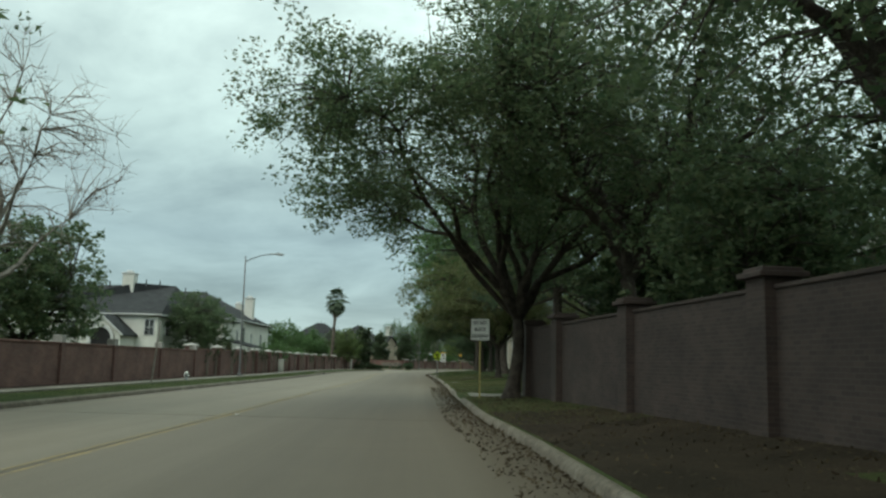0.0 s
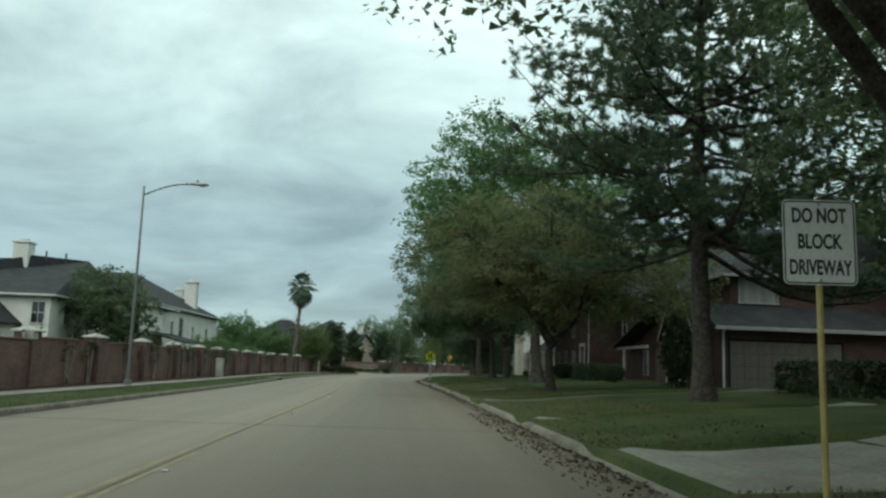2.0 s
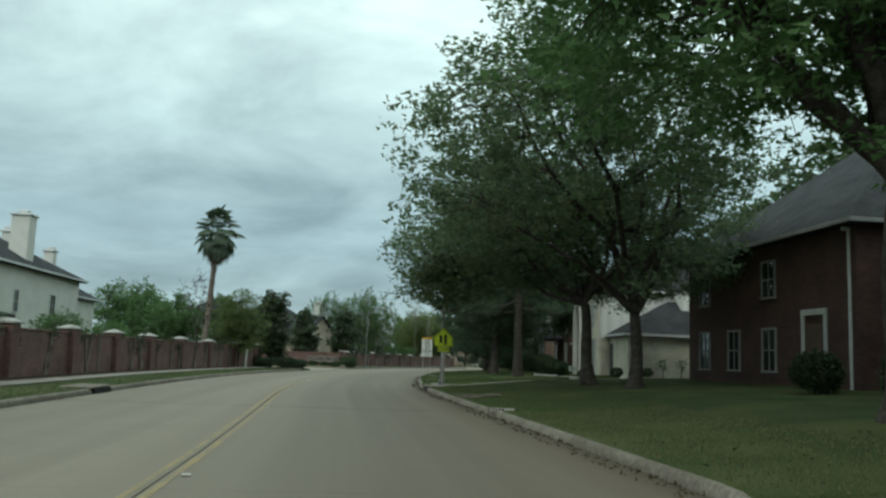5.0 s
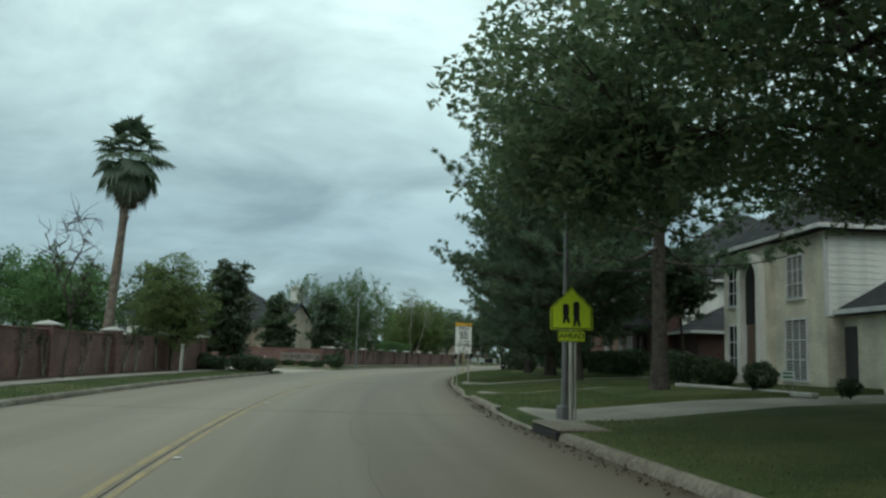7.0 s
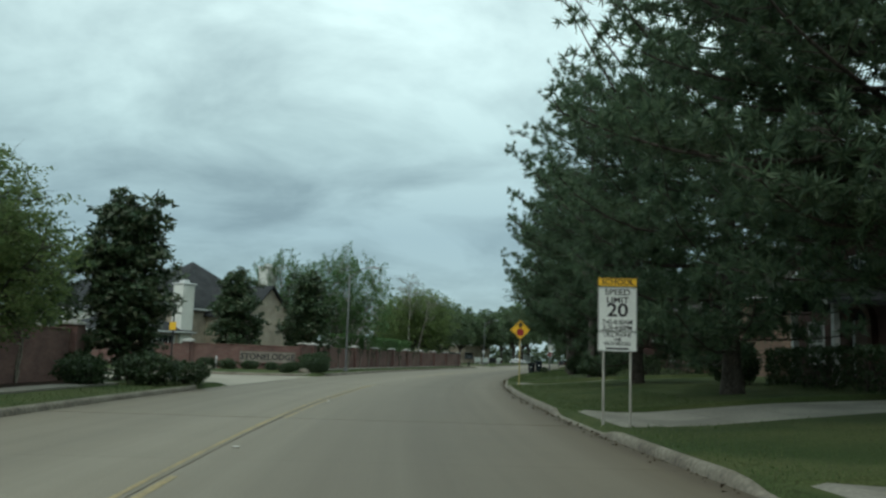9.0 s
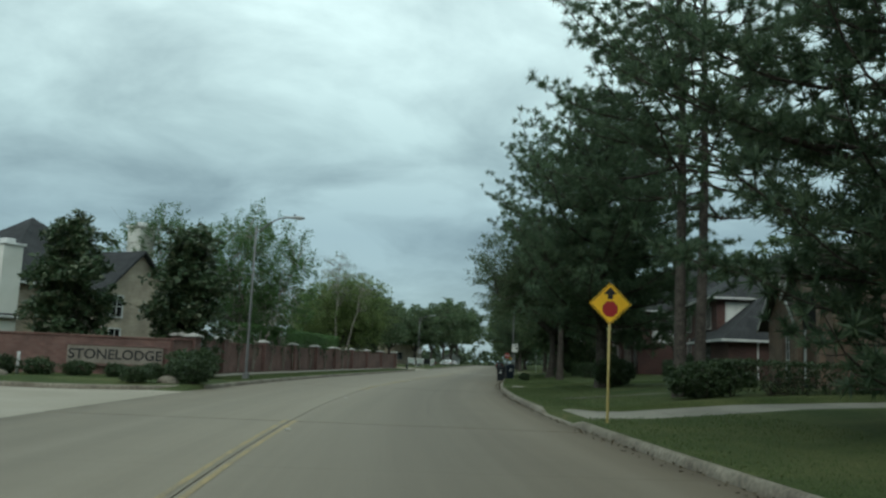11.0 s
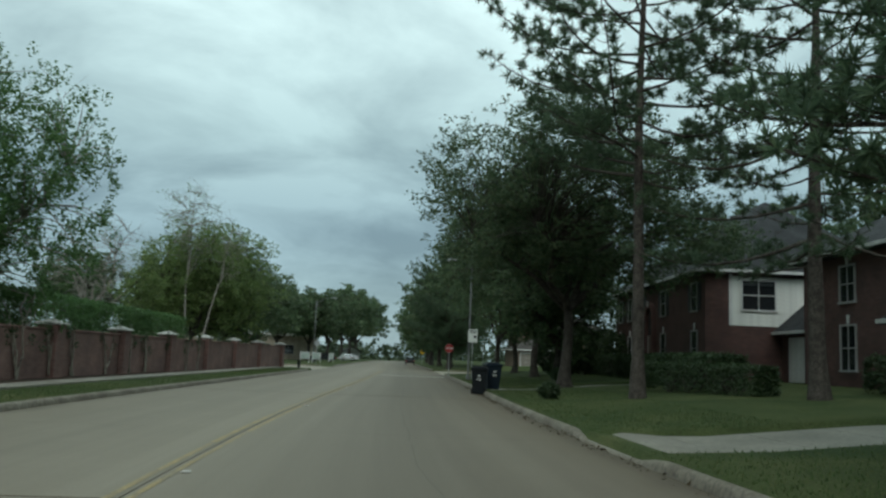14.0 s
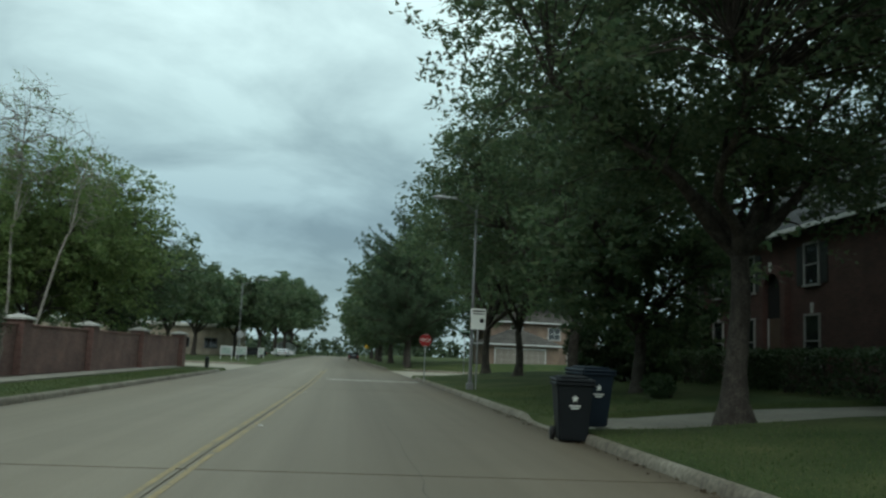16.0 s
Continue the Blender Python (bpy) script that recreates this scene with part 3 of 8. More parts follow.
def slab_mesh(s0, s1, d0, d1, z=0.0, thick=0.12, n=4, zf=None):
    """One cast slab that follows the street, with a small arris."""
    ss = np.linspace(s0, s1, n + 1)
    fa, fb = (d0 if callable(d0) else lambda s: d0), (d1 if callable(d1) else lambda s: d1)
    top = [[(*at(s, d), (z if zf is None else zf(s, d))) for d in (fa(s), (fa(s) + fb(s)) / 2, fb(s))] for s in ss]
    vs, fs = [], []
    for row in top:
        vs += row
    m = len(vs)
    vs += [(x, y, zz - thick) for x, y, zz in vs]
    for i in range(n):
        for j in range(2):
            a = i * 3 + j
            fs.append((a, a + 1, a + 4, a + 3))
    edge = [0, 1, 2] + [3 * i + 2 for i in range(1, n + 1)] + [3 * n + 1, 3 * n] + [3 * i for i in range(n - 1, 0, -1)]
    for k in range(len(edge)):
        a, b = edge[k], edge[(k + 1) % len(edge)]
        fs.append((b, a, a + m, b + m))
    me = quads_mesh("slab", np.array(vs), np.array(fs))
    me.polygons.foreach_set("use_smooth", [False] * len(me.polygons))
    flat = np.array([(d, s) for s in ss for d in (fa(s), (fa(s) + fb(s)) / 2, fb(s))], np.float32)
    layer = me.uv_layers.new(name="street")
    layer.data.foreach_set("uv", np.concatenate([flat, flat])[np.array(fs).ravel()].ravel())
    return me


def seam(s):
    """Where the long joint between the two lanes runs."""
    return float(np.interp(s, [0, 20, 55, 74, 84, 94, 110, 148, 166, 190, 215, 236], [-0.03, -0.09, -0.22, -0.36, -0.50, -0.68, -0.74, -0.70, -0.70, -0.52, -0.15, 0.0]))


joint = 84.5 - 6 * 20.75
s = joint
while s < 236:
    k = round((s - joint) / 6.9167)
    wide = 0.07 if k % 3 == 0 else 0.004
    e = s + 6.9167
    for d0, d1 in ((-5.56, lambda q: seam(q) - 0.011), (lambda q: seam(q) + 0.011, 5.56)):
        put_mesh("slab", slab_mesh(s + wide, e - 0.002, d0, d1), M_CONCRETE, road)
    s = e
while s < 425:
    for d0, d1 in ((-5.56, -0.015), (0.015, 5.56)):
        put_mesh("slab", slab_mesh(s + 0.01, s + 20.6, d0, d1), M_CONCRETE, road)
    s += 20.75

# The two side streets.
for nm, (a, b), d0, d1 in (("side_street_1", LEFT_STREET, -75, -5.57), ("cross_street_left", END_STREET, -90, -5.57), ("cross_street_right", END_STREET, 5.57, 80)):
    ob = put_mesh(nm, slab_mesh(a, b, d0, d1, -0.006), M_SIDE)
    tagged(ob, "pale concrete side street meeting the road", "road", kind="structure")


def corner_fan(name, s_in, s_out, side, radius, z=-0.003):
    """The rounded throat of a junction: paved corner between kerb and side street."""
    bm = bmesh.new()
    sg = 1 if s_out > s_in else -1
    pts = [at(s_in, side * 5.55)]
    c = (s_in - sg * radius, side * (5.55 + radius))
    for i in range(9):
        a = math.radians(90 * i / 8)
        pts.append(at(s_in - sg * radius * (1 - math.sin(a)), side * (5.55 + radius * (1 - math.cos(a)))))
    bm.faces.new([bm.verts.new((x, y, z)) for x, y in pts])
    me = mesh_of(bm, name)
    return tagged(put_mesh(name, me, M_SIDE), "concrete corner of the junction", "road", kind="structure")


KR = 4.5


def kerb_stations(side):
    """Pieces of kerb as lists of (s, d, height)."""
    pieces, run = [], []
    if side > 0:
        for s in np.arange(-34, END_STREET[0] - KR + 0.01, 0.5):
            h = 0.15
            for a, b in RIGHT_DRIVES:
                if a - 0.7 < s < b + 0.7:
                    h = 0.15 - 0.125 * min(1.0, min(s - a + 0.7, b + 0.7 - s) / 0.9)
            run.append((s, HALF, h))
        for i in range(1, 9):
            a = math.radians(90 * i / 8)
            run.append((END_STREET[0] - KR + KR * math.sin(a), HALF + KR * (1 - math.cos(a)), 0.15))
        run += [(END_STREET[0], HALF + KR + k, 0.15) for k in (4, 10, 30)]
        pieces.append(run)
        run = [(END_STREET[1], HALF + KR + k, 0.15) for k in (30, 10, 4)]
        for i in range(8, -1, -1):
            a = math.radians(90 * i / 8)
            run.append((END_STREET[1] + KR - KR * math.sin(a), HALF + KR * (1 - math.cos(a)), 0.15))
        run += [(s, HALF, 0.15) for s in np.arange(END_STREET[1] + KR + 2, 420, 4.0)]
        pieces.append(run)
    else:
        run = [(s, -HALF, 0.15) for s in np.arange(-34, LEFT_STREET[0] - KR + 0.01, 0.5)]
        for a0, b0 in ((LEFT_STREET[0], LEFT_STREET[1]), (END_STREET[0], END_STREET[1])):
            for i in range(1, 9):
                a = math.radians(90 * i / 8)
                run.append((a0 - KR + KR * math.sin(a), -HALF - KR * (1 - math.cos(a)), 0.15))
            run += [(a0, -HALF - KR - k, 0.15) for k in (4, 10, 30, 50)]
            pieces.append(run)
            run = [(b0, -HALF - KR - k, 0.15) for k in (50, 30, 10, 4)]
            for i in range(8, -1, -1):
                a = math.radians(90 * i / 8)
                run.append((b0 + KR - KR * math.sin(a), -HALF - KR * (1 - math.cos(a)), 0.15))
            stop = END_STREET[0] - KR if a0 == LEFT_STREET[0] else 420
            run += [(s, -HALF, 0.15) for s in np.arange(b0 + KR + 1, stop + 0.01, 0.5 if stop < 300 else 4.0)]
        pieces.append(run)
    return pieces


def kerb(name, run, side):
    p = np.array([at(s, d) for s, d, _ in run])
    t = np.gradient(p, axis=0)
    t /= np.linalg.norm(t, axis=1)[:, None]
    out = np.stack([t[:, 1], -t[:, 0]], 1) * side
    rows = []
    for (x, y), o, (_, _, h) in zip(p, out, run):
        prof = [(-0.01, -0.10), (0.0, 0.004), (0.018, h * 0.5), (0.04, h * 0.78), (0.075, h * 0.95), (0.12, h), (0.165, h - 0.006), (0.185, h - 0.03), (0.19, -0.1)]
        rows.append([(x + o[0] * u, y + o[1] * u, z) for u, z in prof])
    n = len(rows[0])
    vs = np.array(rows).reshape(-1, 3)
    i = np.arange(len(rows) - 1)[:, None] * n
    j = np.arange(n - 1)[None]
    q = [i + j, i + j + 1, i + n + j + 1, i + n + j]
    fs = np.stack(q if side < 0 else q[::-1], -1).reshape(-1, 4)
    me = quads_mesh(name, vs, fs)
    me.polygons.foreach_set("use_smooth", [True] * len(me.polygons))
    return tagged(put_mesh(name, me, M_KERB), "low weathered concrete kerb along the street", "kerb", kind="structure")


for i, run in enumerate(kerb_stations(1), 1):
    kerb(f"kerb_right_{i}", run, 1)
for i, run in enumerate(kerb_stations(-1), 1):
    kerb(f"kerb_left_{i}", run, -1)
corner_fan("corner_1", LEFT_STREET[0], 999, -1, KR)
corner_fan("corner_2", LEFT_STREET[1], -999, -1, KR)
corner_fan("corner_3", END_STREET[0], 999, -1, KR)
corner_fan("corner_4", END_STREET[1], -999, -1, KR)
corner_fan("corner_5", END_STREET[0], 999, 1, KR)
corner_fan("corner_6", END_STREET[1], -999, 1, KR)

# Worn double yellow line, a little left of the middle, with dried patches missing.
rng = np.random.default_rng(5)
for off in (-0.105, 0.095):
    vs, fs, k = [], [], 0
    s = -30.0
    while s < 236:
        if 146.5 < s < 164:
            s = 164.0
        ln = rng.uniform(2.5, 9.0)
        w = 0.042 + rng.uniform(-0.012, 0.008)
        if rng.random() < 0.93:
            for q in np.arange(s, s + ln, 1.0):
                if 146.5 < q < 164:
                    continue
                e = min(q + 1.0, s + ln)
                a, b = seam(q) + off, seam(e) + off
                c = [(*at(q, a - w), 0.005), (*at(q, a + w), 0.005), (*at(e, b + w), 0.005), (*at(e, b - w), 0.005)]
                vs += c
                fs.append((k, k + 1, k + 2, k + 3))
                k += 4
        s += ln + rng.uniform(0.0, 0.35)
    put_mesh("centre_line", quads_mesh("centre_line", np.array(vs), np.array(fs)), M_YELLOW, road, "worn yellow road paint")
# Raised reflective markers along it.
for s in np.arange(-26, 230, 12.2):
    m = boxed(-0.05, 0.05, -0.05, 0.05, 0.0, 0.02, 0.012)
    x, y = at(s, seam(s) + 0.22)
    part("road_marker", m, M_WHITEP, road, "small pale reflective road marker", pose(x, y, 0.004, 0, 0, heading(s)))
# Pale stop bar at the junction.
for d0, d1 in ((0.4, 5.2),):
    put_mesh("stop_line", slab_mesh(219.5, 220.1, d0, d1, 0.005, 0.004, 1), M_WHITEP, road, "worn white stop line")
# A long wandering crack, sealed with tar.
rng = np.random.default_rng(9)
for s0, s1, d0 in ((150, 196, 2.3), (84, 112, 2.1)):
    pts, d = [], d0
    for s in np.arange(s0, s1, 0.6):
        d += rng.normal(0, 0.03) + 0.02 * (d0 - d)
        pts.append((s, d))
    vs, fs = [], []
    for i, (s, d) in enumerate(pts):
        w = 0.002 + 0.003 * rng.random()
        vs += [(*at(s, d - w), 0.004), (*at(s, d + w), 0.004)]
        if i and rng.random() < 0.94:
            fs.append((2 * i - 2, 2 * i - 1, 2 * i + 1, 2 * i))
    put_mesh("crack", quads_mesh("crack", np.array(vs), np.array(fs)), M_JOINT, road, "dark tarred crack")

# ---- paths ----
for i, (a, b) in enumerate(RIGHT_DRIVES):
    deep = DRIVE_DEEP[i]
    zf = lambda s, d: max(0.012, rise(d) - cut(s, d) + 0.02) if d > HALF + 0.3 else 0.012   # noqa: E731
    drive = new(f"driveway_{i + 1}")
    tagged(drive, "pale concrete driveway crossing the grass verge", "driveway", kind="structure")
    d, w = HALF + 0.02, 1.5
    while d < HALF + deep:
        put_mesh("slab", slab_mesh(a, b, d, d + w - 0.02, thick=0.15, n=2, zf=zf), M_WALK_DARK if i in (2, 3) else M_WALK, drive)
        d += w
lawn_path = new("lawn_path")
tagged(lawn_path, "narrow pale concrete path let into the lawn", "path", kind="structure")
for k in range(5):
    put_mesh("slab", slab_mesh(158.3, 158.8, 7.0 + 1.3 * k, 8.27 + 1.3 * k, thick=0.12, n=1, zf=lambda s, d: rise(d) + 0.02), M_WALK_DARK, lawn_path)
for i, (s0, s1) in enumerate(((-34, LEFT_STREET[0] - 5.5), (LEFT_STREET[1] + 7.5, END_STREET[0] - 5.0)), 1):
    walk_left = new(f"pavement_{i}")
    tagged(walk_left, "narrow pale concrete pavement beside the brick wall", "pavement", kind="structure")
    s = s0
    while s < s1 - 0.5:
        e = min(s + 1.8, s1)
        put_mesh("slab", slab_mesh(s + 0.01, e - 0.01, -8.4, -7.45, thick=0.12, n=1, zf=lambda s, d: 0.235), M_WALK, walk_left)
        s = e
    bed = put_mesh(f"mulch_bed_{i}", slab_mesh(s0, s1, -9.75, -8.42, thick=0.1, n=int((s1 - s0) / 3), zf=lambda s, d: 0.215), M_MULCH)
    tagged(bed, "dark bark mulch bed at the foot of the wall", "flower bed", kind="structure")
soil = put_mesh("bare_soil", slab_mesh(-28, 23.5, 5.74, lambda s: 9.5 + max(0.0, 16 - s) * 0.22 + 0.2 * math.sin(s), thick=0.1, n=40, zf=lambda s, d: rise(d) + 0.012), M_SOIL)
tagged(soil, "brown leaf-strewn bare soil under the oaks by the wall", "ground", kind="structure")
worn = put_mesh("worn_patch", slab_mesh(89.0, 92.2, lambda s: 5.78 + 0.1 * math.sin(3 * s), lambda s: 7.3 - 0.8 * abs(s - 90.5) + 0.15 * math.sin(7 * s), thick=0.1, n=16, zf=lambda s, d: rise(d) + 0.03), M_SOIL_PALE)
tagged(worn, "worn patch of bare pale soil in the lawn beside the kerb", "ground", kind="structure")
x, y = at(90.9, 7.05)
cover = thing("meter_cover", "flat pale concrete meter box cover let into the lawn", "utility cover", pose(x, y, gz(x, y) + 0.02, 0, 0, heading(90)))
part("surround", box(box(box(boxed(-0.3, 0.3, 0.17, 0.23, -0.05, 0.035, 0.006), -0.3, 0.3, -0.23, -0.17, -0.05, 0.035, 0.006), -0.3, -0.24, -0.168, 0.168, -0.05, 0.035, 0.006), 0.24, 0.3, -0.168, 0.168, -0.05, 0.035, 0.006), M_KERB, cover)
part("lid", boxed(-0.236, 0.236, -0.166, 0.166, -0.05, 0.03, 0.008), M_WALK, cover, "pale concrete lid")
# Storm drain mouths in the kerbs.
for s, side in ((100.3, 1), (88.6, -1)):
    x, y = at(s, side * (HALF + 0.06))
    inlet = thing("storm_drain", "dark storm drain mouth in the concrete kerb", "drain", pose(x, y, 0, 0, 0, heading(s) - 90))
    part("hood", box(boxed(-0.08 if side > 0 else -0.85, 0.85 if side > 0 else 0.08, -1.05, 1.05, 0.145, 0.215, 0.03), -0.02, 0.02, -1.0, -0.9, 0.0, 0.15), M_KERB, inlet)
    # Solid black box in place of the shaded hollow.
    part("mouth", boxed(-0.1 if side > 0 else -0.09, 0.09 if side > 0 else 0.1, -0.9, 0.9, 0.0, 0.14), M_DARK, inlet)
# White painted plates with house numbers on the kerb, kept as bars.
for s in (60.4, 106.9):
    x, y = at(s, HALF + 0.1)
    plate = thing("kerb_number", "worn white painted house number patch on the kerb", "house number", pose(x, y, 0.156, 0, 0, heading(s) - 90))
    part("patch", boxed(-0.06, 0.06, -0.3, 0.3, 0, 0.004), M_WHITEP, plate)
    for k in range(4):
        part("bar", boxed(-0.035, 0.035, -0.2 + 0.11 * k, -0.14 + 0.11 * k, 0.004, 0.006), M_BLACK, plate, "black painted bar")

x, y = at(83.0, 5.72)
plate = thing("kerb_number", "white painted house number on the end of a concrete kerb", "house number", pose(x, y, 0.12, 0, 0, heading(83) - 90))
part("block", boxed(-0.36, 0.33, -0.06, 0.1, -0.05, 0.105, 0.012), M_KERB, plate, "grey concrete kerb end")
part("patch", boxed(-0.3, 0.3, -0.064, -0.06, 0.03, 0.1), M_WHITEP, plate)
for k in range(4):
    part("bar", boxed(-0.27 + 0.085 * k, -0.22 + 0.085 * k, -0.066, -0.064, 0.042, 0.088), M_BLACK, plate, "black painted bar")

# ---- brick boundary walls ----
def wall_run(name, pts, height, material, label, cap="pyramid", coping=True, pil_w=0.62, pil_up=0.14, every=None, pil_mat=None, base_z=None, pil_at=()):
    """A brick wall from post to post: each panel, coping, pilaster and cap a part of its own."""
    root = new(name)
    tagged(root, label, "wall", kind="structure")
    n = len(pts)
    for i, (x, y) in enumerate(pts):
        z = gz(x, y) - 0.05 if base_z is None else base_z
        j = min(i, n - 2)
        ang = math.degrees(math.atan2(pts[j + 1][1] - pts[j][1], pts[j + 1][0] - pts[j][0]))
        if not pil_at or i in pil_at:
            w = pil_w / 2
            part("pilaster", boxed(-w, w, -w, w, 0, height + pil_up + 0.05, 0.012), pil_mat or material, root, m=pose(x, y, z, 0, 0, ang))
            bm = bmesh.new()
            if cap == "pyramid":
                box(bm, -w - 0.09, w + 0.09, -w - 0.09, w + 0.09, 0, 0.07, 0.01)
                c = bmesh.ops.create_cone(bm, cap_ends=True, segments=4, radius1=(w + 0.06) * 1.414, radius2=0.03, depth=0.13)
                bmesh.ops.rotate(bm, verts=c["verts"], cent=(0, 0, 0), matrix=Matrix.Rotation(math.radians(45), 3, "Z"))
                bmesh.ops.translate(bm, verts=c["verts"], vec=(0, 0, 0.135))
            elif cap == "block":
                box(bm, -w + 0.02, w - 0.02, -w + 0.02, w - 0.02, 0, 0.3, 0.015)
            else:
                box(bm, -w - 0.1, w + 0.1, -w - 0.1, w + 0.1, 0, 0.09, 0.012)
                box(bm, -w - 0.03, w + 0.03, -w - 0.03, w + 0.03, 0.09, 0.16, 0.012)
            part("cap", bm, material if cap == "flat" else M_CAP, root, "" if cap == "flat" else "cast stone cap", pose(x, y, z + height + pil_up + 0.05, 0, 0, ang))
        if i < n - 1:
            x2, y2 = pts[i + 1]
            ln = math.hypot(x2 - x, y2 - y)
            part("panel", boxed(0, ln, -0.11, 0.11, 0, height), material, root, m=pose(x, y, z, 0, 0, ang))
            if coping:
                part("coping", boxed(0.0, ln, -0.15, 0.15, 0, 0.07, 0.012), material if coping is True else M_CAP, root, m=pose(x, y, z + height, 0, 0, ang))
    return root


wall_run("wall_left_1", [at(s, -9.55) for s in (-30, -24, -18, -12, -6, 0, 6, 12, 18, 24, 29.5, 35, 40.5, 47, 53.5)], 1.62, M_BRICK_WALL,
         "long low red brick boundary wall with square post tops", cap="block", pil_w=0.42, pil_up=0.0)
wall_run("wall_left_2", [at(s, -9.75) for s in (53.8, 60.2, 66.6, 73, 79.4, 85.8, 92.2, 98.6, 104.6, 110.4, 116.9, 123.4, 130.2, 136.6)], 1.72, M_BRICK_WALL,
         "long red brick boundary wall with pale stone caps", pil_w=0.66)
wall_run("wall_left_3", [at(s, d) for s, d in ((167.6, -9.6), (173.2, -9.6), (180.6, -9.6), (187.4, -9.6), (193.6, -9.55), (199.8, -9.45), (206.0, -9.2), (212.2, -8.9), (218.8, -8.5), (225.4, -7.9))], 1.62, M_BRICK_WALL,
         "long red brick boundary wall with pale stone caps", pil_w=0.66)
RIGHT_WALL = [(3.15, 31.8), (3.6, 27.5), (4.32, 21.3), (5.03, 15.0), (5.75, 8.7), (6.45, 2.4), (7.2, -4.0), (7.9, -10.3), (8.6, -16.6), (9.3, -23.0)]
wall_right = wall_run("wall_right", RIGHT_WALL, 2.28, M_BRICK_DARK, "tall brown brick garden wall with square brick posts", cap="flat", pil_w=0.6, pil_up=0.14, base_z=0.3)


def vine(x, y, ang, z0, height, seed, spread=0.7):
    """Bare climbing stems with a few leaves, flat against the wall."""
    r = np.random.default_rng(seed)
    tubes, tips = [], []
    for k in range(r.integers(2, 4)):
        p = np.array([r.uniform(-0.12, 0.12), 0, 0.0])
        pts, lean = [p.copy()], r.uniform(-0.35, 0.35)
        while p[2] < height * r.uniform(0.75, 1.0) and len(pts) < 14:
            p = p + np.array([lean * 0.14 + r.normal(0, 0.05), r.normal(0, 0.008), 0.16])
            pts.append(p.copy())
            if len(pts) > 5 and r.random() < 0.35:
                q = p + np.array([r.choice([-1, 1]) * r.uniform(0.15, spread), 0, r.uniform(0.1, 0.4)])
                tubes.append((np.array([p, (p + q) / 2 + [0, 0.01, 0.03], q]), (0.012, 0.009, 0.005), 4))
                tips.append(q)
        rr = np.linspace(0.042, 0.014, len(pts))
        tubes.append((np.array(pts), rr, 5))
        tips.append(p)
    t = thing("vine", "bare brown climbing vine trained up the brick wall", "vine", pose(x, y, z0, 0, 0, ang), "vines on the wall")
    put_mesh("stem", tubes_mesh("stem", tubes), M_VINE, t)
    c = np.array(tips)
    put_mesh("foliage", leaf_mesh("foliage", c, 34, 0.26, 0.08, r, (1, 0.25, 1), sub=1), M_HEDGE, t)
    return t


# ---- plants ----
def leaf_mesh(name, centres, per, spread, size, r, squash=(1, 1, 0.7), narrow=0.5, droop=0.0, sub=6):
    """Many small leaves in sprays round the centres."""
    n = len(centres) * per
    c = np.repeat(np.asarray(centres, float), per, axis=0)
    if sub > 1:
        sprays = r.normal(0, 0.55, (len(centres), sub, 3)) * spread
        pick = r.integers(0, sub, n)
        c = c + sprays[np.repeat(np.arange(len(centres)), per), pick] * np.array(squash)
        spread = spread * 0.5
    off = r.normal(0, 1, (n, 3))
    off /= np.linalg.norm(off, axis=1)[:, None] + 1e-9
    off *= (r.random(n) ** 0.5)[:, None] * spread
    c = c + off * np.array(squash)
    d = r.normal(0, 1, (n, 3))
    d[:, 2] = d[:, 2] * 0.55 - droop
    d /= np.linalg.norm(d, axis=1)[:, None]
    w = np.cross(d, r.normal(0, 1, (n, 3)) * 0.6 + np.array([0, 0, 0.6]))
    w /= np.linalg.norm(w, axis=1)[:, None] + 1e-9
    ln = (size * r.uniform(0.6, 1.35, n))[:, None]
    v = np.stack([c + w * ln * narrow * 0.6, c - w * ln * narrow * 0.6, c + d * ln], 1).reshape(-1, 3)
    return quads_mesh(name, v, np.arange(n * 3).reshape(-1, 3))


def wobble(v, seed, k=1.0):
    return noise.noise(Vector((v[0] * k + seed, v[1] * k, v[2] * k)))


def crown_points(r, n, centre, radii, seed, inner=0.35, cone=0.0, rough=0.45, flat_bottom=None):
    """Places for clumps of leaves inside an uneven crown."""
    out = []
    while len(out) < n:
        d = r.normal(0, 1, 3)
        d /= np.linalg.norm(d)
        k = 1.0 + rough * wobble(d, seed, 1.6) + 0.5 * rough * wobble(d, seed + 9, 4.0)
        f = min(1.03, (inner ** 2 + (1 - inner ** 2) * r.random()) ** 0.5 * k)
        p = d * f * np.array(radii)
        if cone:
            h = (p[2] / radii[2] + 1) / 2
            p[:2] *= max(0.12, 1 - cone * h)
        if flat_bottom is not None and p[2] < flat_bottom * (0.75 + 0.5 * r.random()):
            continue
        out.append(p + np.array(centre))
    return np.array(out)


